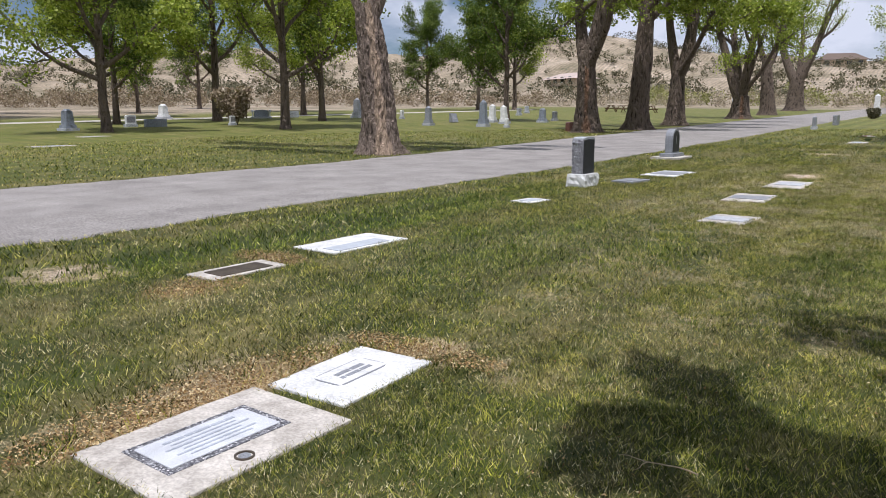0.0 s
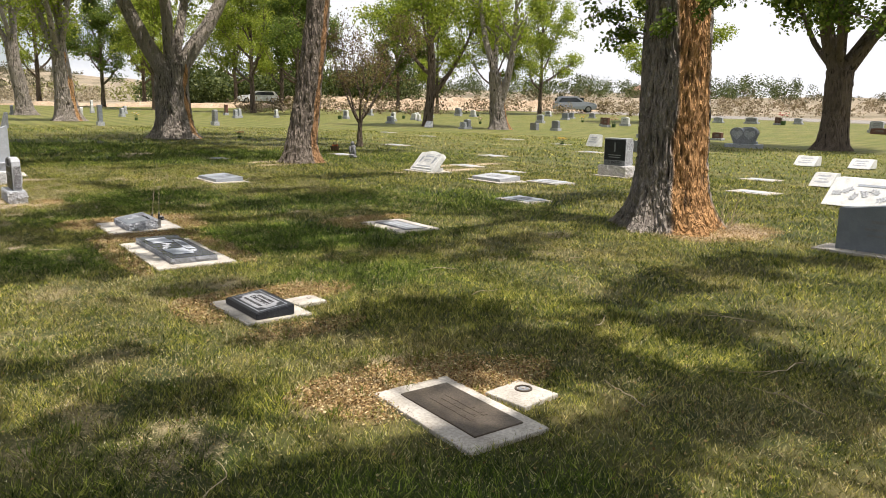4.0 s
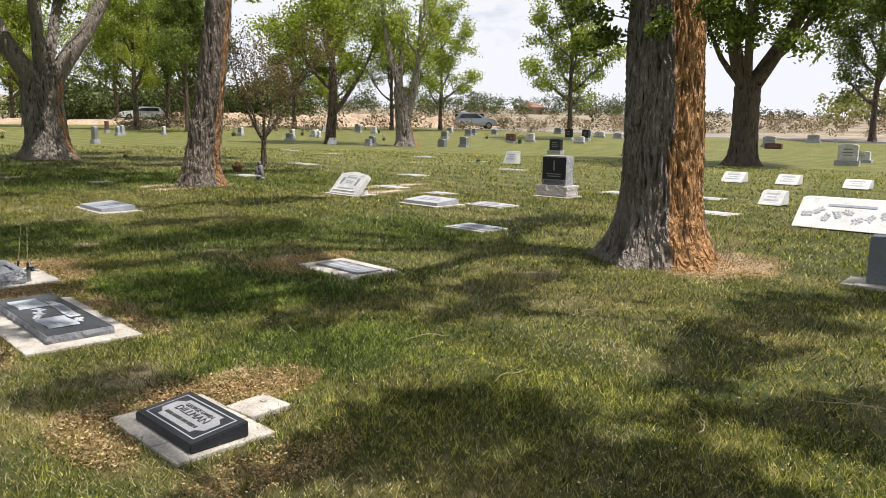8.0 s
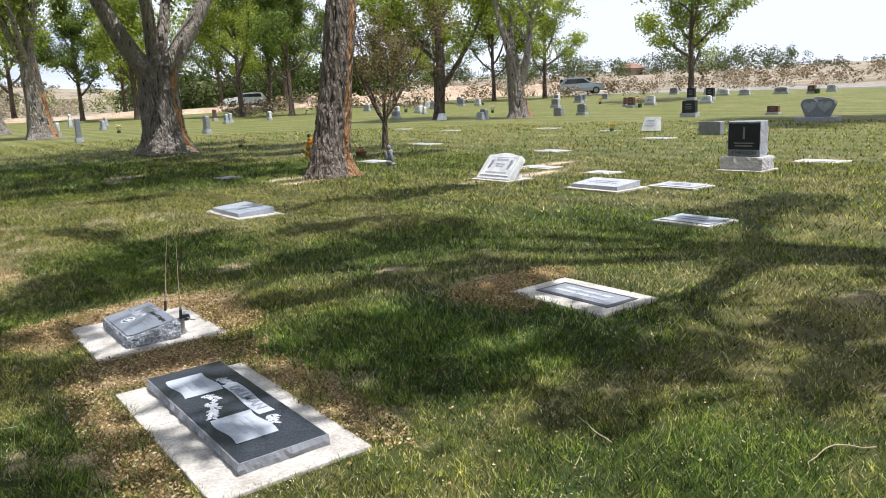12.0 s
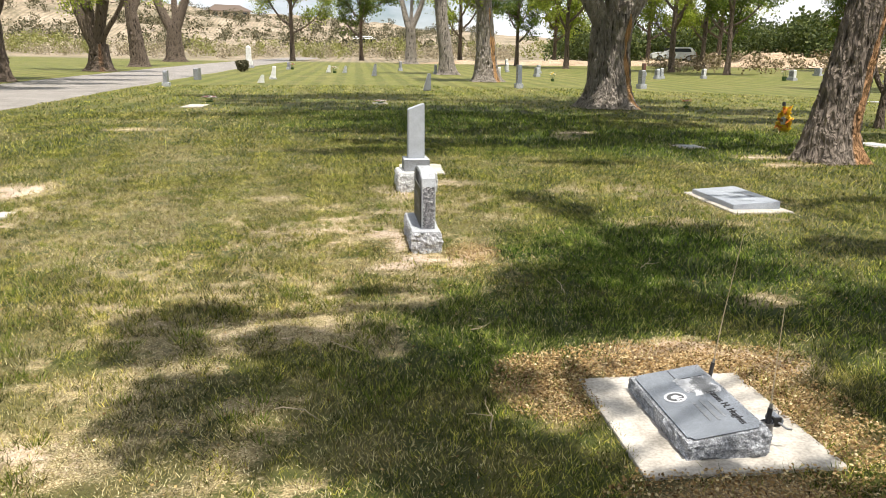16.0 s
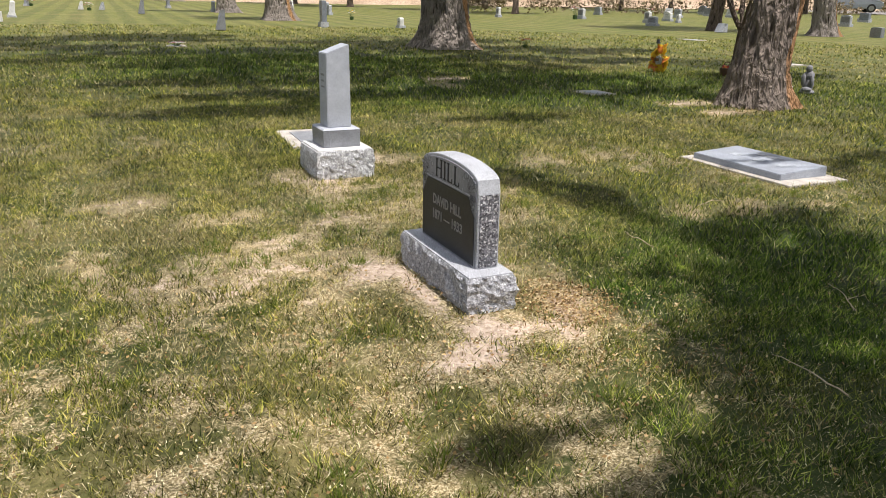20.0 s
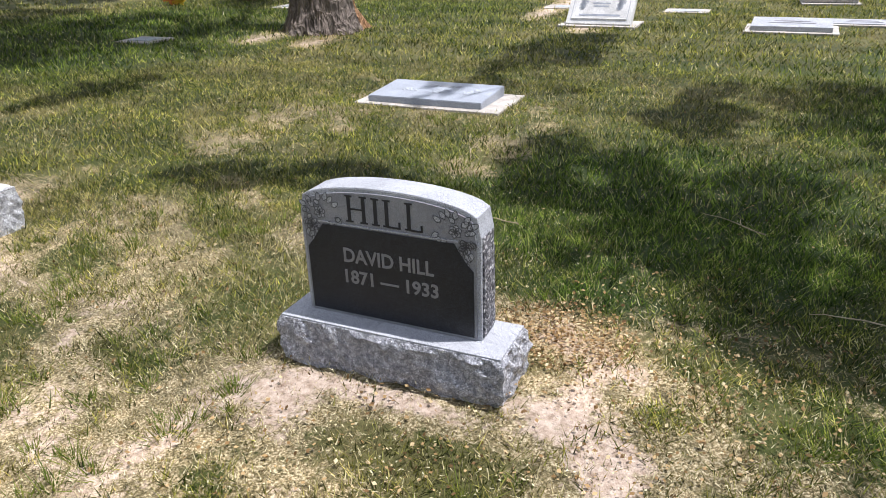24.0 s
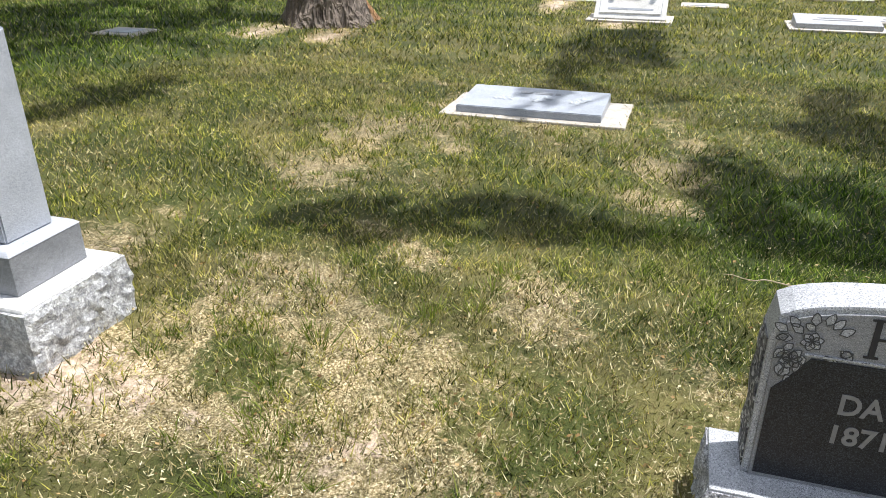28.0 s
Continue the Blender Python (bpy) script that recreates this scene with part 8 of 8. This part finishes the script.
def grow(area, per_m2, near, far, length, width, seed):
    x0, y0, x1, y1 = area
    rng = np.random.default_rng(seed)
    n = int((x1 - x0) * (y1 - y0) * per_m2)
    x, y = rng.uniform(x0, x1, n), rng.uniform(y0, y1, n)
    d = walk_distance(x, y)
    keep = (d >= near) & (d < far)
    x, y = x[keep], y[keep]
    keep = clear_of_things(x, y)
    x, y = x[keep], y[keep]
    bare, thin = spread_of(x, y, BARE), np.minimum(thin_turf(x, y), 1.0)
    tuft = 0.5 * value_noise(x, y, 0.17, 41) + 0.5 * value_noise(x, y, 0.06, 42)
    roll = rng.uniform(0, 1, len(x))
    keep = roll > np.maximum(np.where(tuft > 0.62, 0.75, 0.95) * bare, np.where(tuft > 0.53, 0.0, 0.66) * thin) + 0.5 * (tuft < 0.36)
    keep &= rng.uniform(0, 1, len(x)) > 0.68 * spread_of(x, y, LITTERED)
    x, y, thin, tuft = x[keep], y[keep], np.maximum(thin, bare)[keep], tuft[keep]
    n = len(x)
    patch = 0.55 * value_noise(x, y, 1.7, 51) + 0.45 * value_noise(x, y, 0.5, 52)
    straw = rng.uniform(0, 1, n) < np.clip((patch - 0.47) * 2.3 + 0.5 * (value_noise(x, y, 0.24, 53) - 0.5), 0.09, 0.66) + thin * np.where(tuft > 0.53, 0.02, 0.42)
    deep = spread_of(x, y, LUSH_SHADE)
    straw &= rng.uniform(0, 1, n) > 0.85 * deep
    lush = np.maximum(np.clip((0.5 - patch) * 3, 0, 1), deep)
    z = np.array([ground_z(a, b) for a, b in zip(x, y)])
    a = rng.uniform(0, 2 * np.pi, n)
    lean_a = rng.uniform(0, 2 * np.pi, n)
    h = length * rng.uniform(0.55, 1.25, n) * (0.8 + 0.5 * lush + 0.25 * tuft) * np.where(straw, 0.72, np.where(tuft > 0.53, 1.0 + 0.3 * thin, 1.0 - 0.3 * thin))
    lean = h * np.where(straw, rng.uniform(0.3, 1.5, n), rng.uniform(0.25, 1.3, n))
    w = width * rng.uniform(0.7, 1.3, n)
    p = np.stack((x, y, z - 0.004), 1)
    s = np.stack((np.cos(a) * w, np.sin(a) * w, np.zeros(n)), 1)
    tip = p + np.stack((np.cos(lean_a) * lean, np.sin(lean_a) * lean, h), 1)
    sere = np.clip(np.where(tuft > 0.58, 0.25, 0.75) * thin * (1 - deep), 0, 1) * rng.uniform(0.5, 1, n)
    return np.stack((p - s, p + s, tip), 1), straw, deep, sere


M_TUFT = leaf_stuff("fresh tufts", ((0.0, (0.06, 0.10, 0.014)), (0.6, (0.17, 0.22, 0.04)), (1.0, (0.33, 0.35, 0.09))), 0.4)
M_THATCH = leaf_stuff("bleached thatch", ((0.0, (0.08, 0.06, 0.028)), (0.45, (0.34, 0.27, 0.145)), (1.0, (0.82, 0.74, 0.54))), 0.15, 0.85)
M_HUSK = leaf_stuff("pale seed husks", ((0.0, (0.36, 0.29, 0.15)), (0.5, (0.58, 0.51, 0.32)), (1.0, (0.80, 0.75, 0.57))), 0.2, 0.8)
M_STRAW = leaf_stuff("dead straw grass", ((0.0, (0.10, 0.08, 0.034)), (0.5, (0.36, 0.295, 0.15)), (1.0, (0.78, 0.70, 0.48))), 0.2, 0.8)
greens, straws, depths, seres = [], [], [], []
for args in (((-7, -3.5, 8, 20), 6800, 0, 3.4, 0.040, 0.0027, 1), ((-9, -8, 13, 25), 1900, 3.4, 7.5, 0.046, 0.0045, 2), ((-16, -10, 22, 34), 420, 7.5, 15, 0.058, 0.0085, 3), ((-34, -10, 34, 48), 62, 15, 30, 0.065, 0.016, 4)):
    tri, straw, deep, sere = grow(*args)
    greens.append(tri[~straw])
    depths.append(deep[~straw])
    seres.append(sere[~straw])
    straws.append(tri[straw])
for name, tris, mat, label in (("grass", greens, M_BLADE, "short mown green grass blades"), ("dry_grass", straws, M_STRAW, "dead straw-coloured grass blades")):
    v = np.concatenate(tris).reshape(-1, 3)
    me = quick_mesh(name, v, np.arange(len(v)).reshape(-1, 3))
    if name == "grass":
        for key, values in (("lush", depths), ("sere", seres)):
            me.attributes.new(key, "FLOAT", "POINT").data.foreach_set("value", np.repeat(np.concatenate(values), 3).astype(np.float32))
    tagged(mesh_part(name, me, mat), label, "grass", kind="stuff")


# dead stalks lying flat over the worn turf
rng = np.random.default_rng(91)
x, y = rng.uniform(-5, 7.5, 900000), rng.uniform(1, 21, 900000)
keep = (np.where(spread_of(x, y, BARE) > 0.55, 0.1, np.maximum(spread_of(x, y, BARE), thin_turf(x, y))) > rng.uniform(-0.2, 1.15, len(x))) & clear_of_things(x, y)
x, y = x[keep], y[keep]
n = len(x)
a, l, w = rng.uniform(0, 2 * np.pi, n), rng.uniform(0.004, 0.011, n), rng.uniform(0.001, 0.002, n)
c = np.stack((x, y, np.array([ground_z(p, q) for p, q in zip(x, y)]) + rng.uniform(0.012, 0.036, n)), 1)
d = np.stack((np.cos(a) * l, np.sin(a) * l, rng.normal(0, 0.006, n)), 1)
s = np.stack((-np.sin(a) * w, np.cos(a) * w, np.zeros(n)), 1)
v = np.stack((c - d - s, c - d + s, c + d), 1).reshape(-1, 3)
ob = mesh_part("straw_thatch", quick_mesh("straw_thatch", v, np.arange(len(v)).reshape(-1, 3)), M_THATCH)
tagged(ob, "dead pale stalks matted over the worn turf", "straw", kind="stuff")

# green tufts standing in the worn turf
rng = np.random.default_rng(57)
x, y = rng.uniform(-3.5, 6, 5200), rng.uniform(4, 19, 5200)
keep = (spread_of(x, y, THIN) - 0.5 * (spread_of(x, y, BARE) > 0.6) > rng.uniform(0.1, 1.0, len(x))) & (value_noise(x, y, 0.6, 58) > 0.38) & clear_of_things(x, y)
x, y = x[keep], y[keep]
size = rng.uniform(0.5, 1.35, len(x))
x, y, size = (np.repeat(q, 34) for q in (x, y, size))
n = len(x)
off = rng.normal(0, 0.022, (n, 2)) * size[:, None]
x, y = x + off[:, 0], y + off[:, 1]
p = np.stack((x, y, np.array([ground_z(a, b) for a, b in zip(x, y)]) - 0.003), 1)
a = rng.uniform(0, 2 * np.pi, n)
w = rng.uniform(0.0018, 0.0034, n)
s = np.stack((np.cos(a) * w, np.sin(a) * w, np.zeros(n)), 1)
tip = p + np.concatenate((off * 1.1 + rng.normal(0, 0.012, (n, 2)), (rng.uniform(0.03, 0.068, n) * size)[:, None]), 1)
v = np.stack((p - s, p + s, tip), 1).reshape(-1, 3)
ob = mesh_part("grass_tufts", quick_mesh("grass_tufts", v, np.arange(len(v)).reshape(-1, 3)), M_TUFT)
tagged(ob, "fresh green tufts in the worn turf", "grass", kind="stuff")

# dry leaves blown against the stones, and wood chips at the tree feet
rng = np.random.default_rng(77)
pts = []
for cx, cy, rx, ry, w in LITTERED:
    n = int(20000 * w * (rx + 0.1) * (ry + 0.1))
    a, f = rng.uniform(0, 2 * np.pi, n), rng.uniform(0, 1, n) ** 0.6 * 1.25
    pts.append(np.stack((cx + rx * f * np.cos(a), cy + ry * f * np.sin(a)), 1))
for cx, cy, sx, sy, n in ((8.7, 7.4, 0.9, 0.5, 1500), (1.3, 14.9, 0.8, 0.9, 500), (0.3, 14.6, 1.6, 1.6, 1500), (8.2, 20.0, 0.9, 0.5, 900), (1.8, 14.3, 0.7, 0.5, 700), (3.0, 3.9, 1.6, 1.6, 700)):
    pts.append(np.stack((cx + rng.normal(0, sx * 0.6, n), cy + rng.normal(0, sy * 0.6, n)), 1))
pts.append(np.stack((rng.uniform(-4, 7, 16000), rng.uniform(1, 20, 16000)), 1))
pts = np.concatenate(pts)
pts = pts[clear_of_things(pts[:, 0], pts[:, 1])]
n = len(pts)
c = np.stack((pts[:, 0], pts[:, 1], np.array([ground_z(a, b) for a, b in pts]) + rng.uniform(0.008, 0.035, n)), 1)
u = rng.normal(0, 1, (n, 3)) * (1, 1, 0.35)
u /= np.linalg.norm(u, axis=1)[:, None]
v = np.cross(u, rng.normal(0, 0.4, (n, 3)) + (0, 0, 1))
v /= np.linalg.norm(v, axis=1)[:, None]
s = rng.uniform(0.0035, 0.0115, (n, 1))
verts = np.stack((c - u * s, c + v * s * 0.7, c + u * s, c - v * s * 0.7), 1).reshape(-1, 3)
ob = mesh_part("leaf_litter", quick_mesh("leaf_litter", verts, np.arange(n * 4).reshape(-1, 4)), M_LITTER)
tagged(ob, "dry brown leaves and husks lying in the grass", "leaf litter", kind="stuff")


# pale seed husks fallen from the cottonwoods all over the turf
x, y = rng.uniform(-6, 8, 125000), rng.uniform(1, 21, 125000)
keep = clear_of_things(x, y) & (walk_distance(x, y) < 6) & (rng.uniform(0, 1, len(x)) < 0.25 + value_noise(x, y, 0.8, 71))
x, y = x[keep], y[keep]
n = len(x)
c = np.stack((x, y, np.array([ground_z(p, q) for p, q in zip(x, y)]) + rng.uniform(0.02, 0.042, n)), 1)
a, l = rng.uniform(0, 2 * np.pi, n), rng.uniform(0.0022, 0.0064, n)
d = np.stack((np.cos(a) * l, np.sin(a) * l, rng.normal(0, 0.003, n)), 1)
s = np.stack((-np.sin(a) * l * 0.45, np.cos(a) * l * 0.45, rng.normal(0, 0.001, n)), 1)
verts = np.stack((c - d, c + s, c + d, c - s), 1).reshape(-1, 3)
tagged(mesh_part("seed_husks", quick_mesh("seed_husks", verts, np.arange(n * 4).reshape(-1, 4)), M_HUSK), "pale seed husks scattered through the grass", "husks", kind="stuff")


def twig(x, y, rz, length, seed):
    rng = np.random.default_rng(seed)
    verts, faces = [], []
    p, d, path = Vector((0, 0, 0.035)), Vector((1, 0, 0)), []
    for i in range(9):
        path.append(p.copy())
        d = (d + Vector((rng.normal(0, 0.22), rng.normal(0, 0.32), 0))).normalized()
        p = p + d * length / 8
        p.z = 0.03 + 0.012 * rng.uniform()
    tube_into(verts, faces, path, [0.0042 - 0.0026 * i / 8 for i in range(9)], 5)
    if seed % 2:
        k = int(rng.integers(3, 6))
        side, rad = [path[k].copy()], 0.003
        e = Vector((d.y, -d.x, 0)) * (1 if seed % 4 == 1 else -1) + d * 0.4
        for i in range(4):
            side.append(side[-1] + (e.normalized() + Vector((rng.normal(0, 0.2), rng.normal(0, 0.2), 0))) * length * 0.09)
        tube_into(verts, faces, side, [rad - 0.0005 * i for i in range(5)], 5)
    ob = mesh_part("twig", quick_mesh("twig", verts, faces), M_TWIG)
    ob.matrix_basis = at(x, y, rz)
    tagged(ob, "bleached fallen twig lying in the grass", "twig", "fallen twigs")


TWIGS = ((0.6, 3.3, 20, 0.6), (1.7, 2.5, 200, 0.5), (0.9, 4.3, 80, 0.45), (-0.8, 3.0, 150, 0.35), (3.4, 2.6, 10, 0.5), (3.9, 3.4, 60, 0.55), (3.2, 4.0, 100, 0.4), (4.6, 3.9, 170, 0.6), (4.1, 5.2, 40, 0.4), (5.2, 4.6, 110, 0.5), (3.9, 6.4, 20, 0.35), (5.0, 6.2, 75, 0.5),
         (4.4, 7.3, 140, 0.45), (5.6, 7.0, 15, 0.4), (3.6, 8.1, 95, 0.35), (1.5, 11.6, 60, 0.35), (1.2, 10.4, 10, 0.3), (0.5, 11.9, 35, 0.3), (0.9, 12.6, 160, 0.35), (1.6, 12.9, 20, 0.25), (2.4, 13.6, 110, 0.4), (3.2, 14.2, 40, 0.4), (2.9, 15.4, 80, 0.35), (3.9, 16.1, 10, 0.3))
for i, (x, y, rz, l) in enumerate(TWIGS):
    twig(x, y, rz, l, 400 + i)
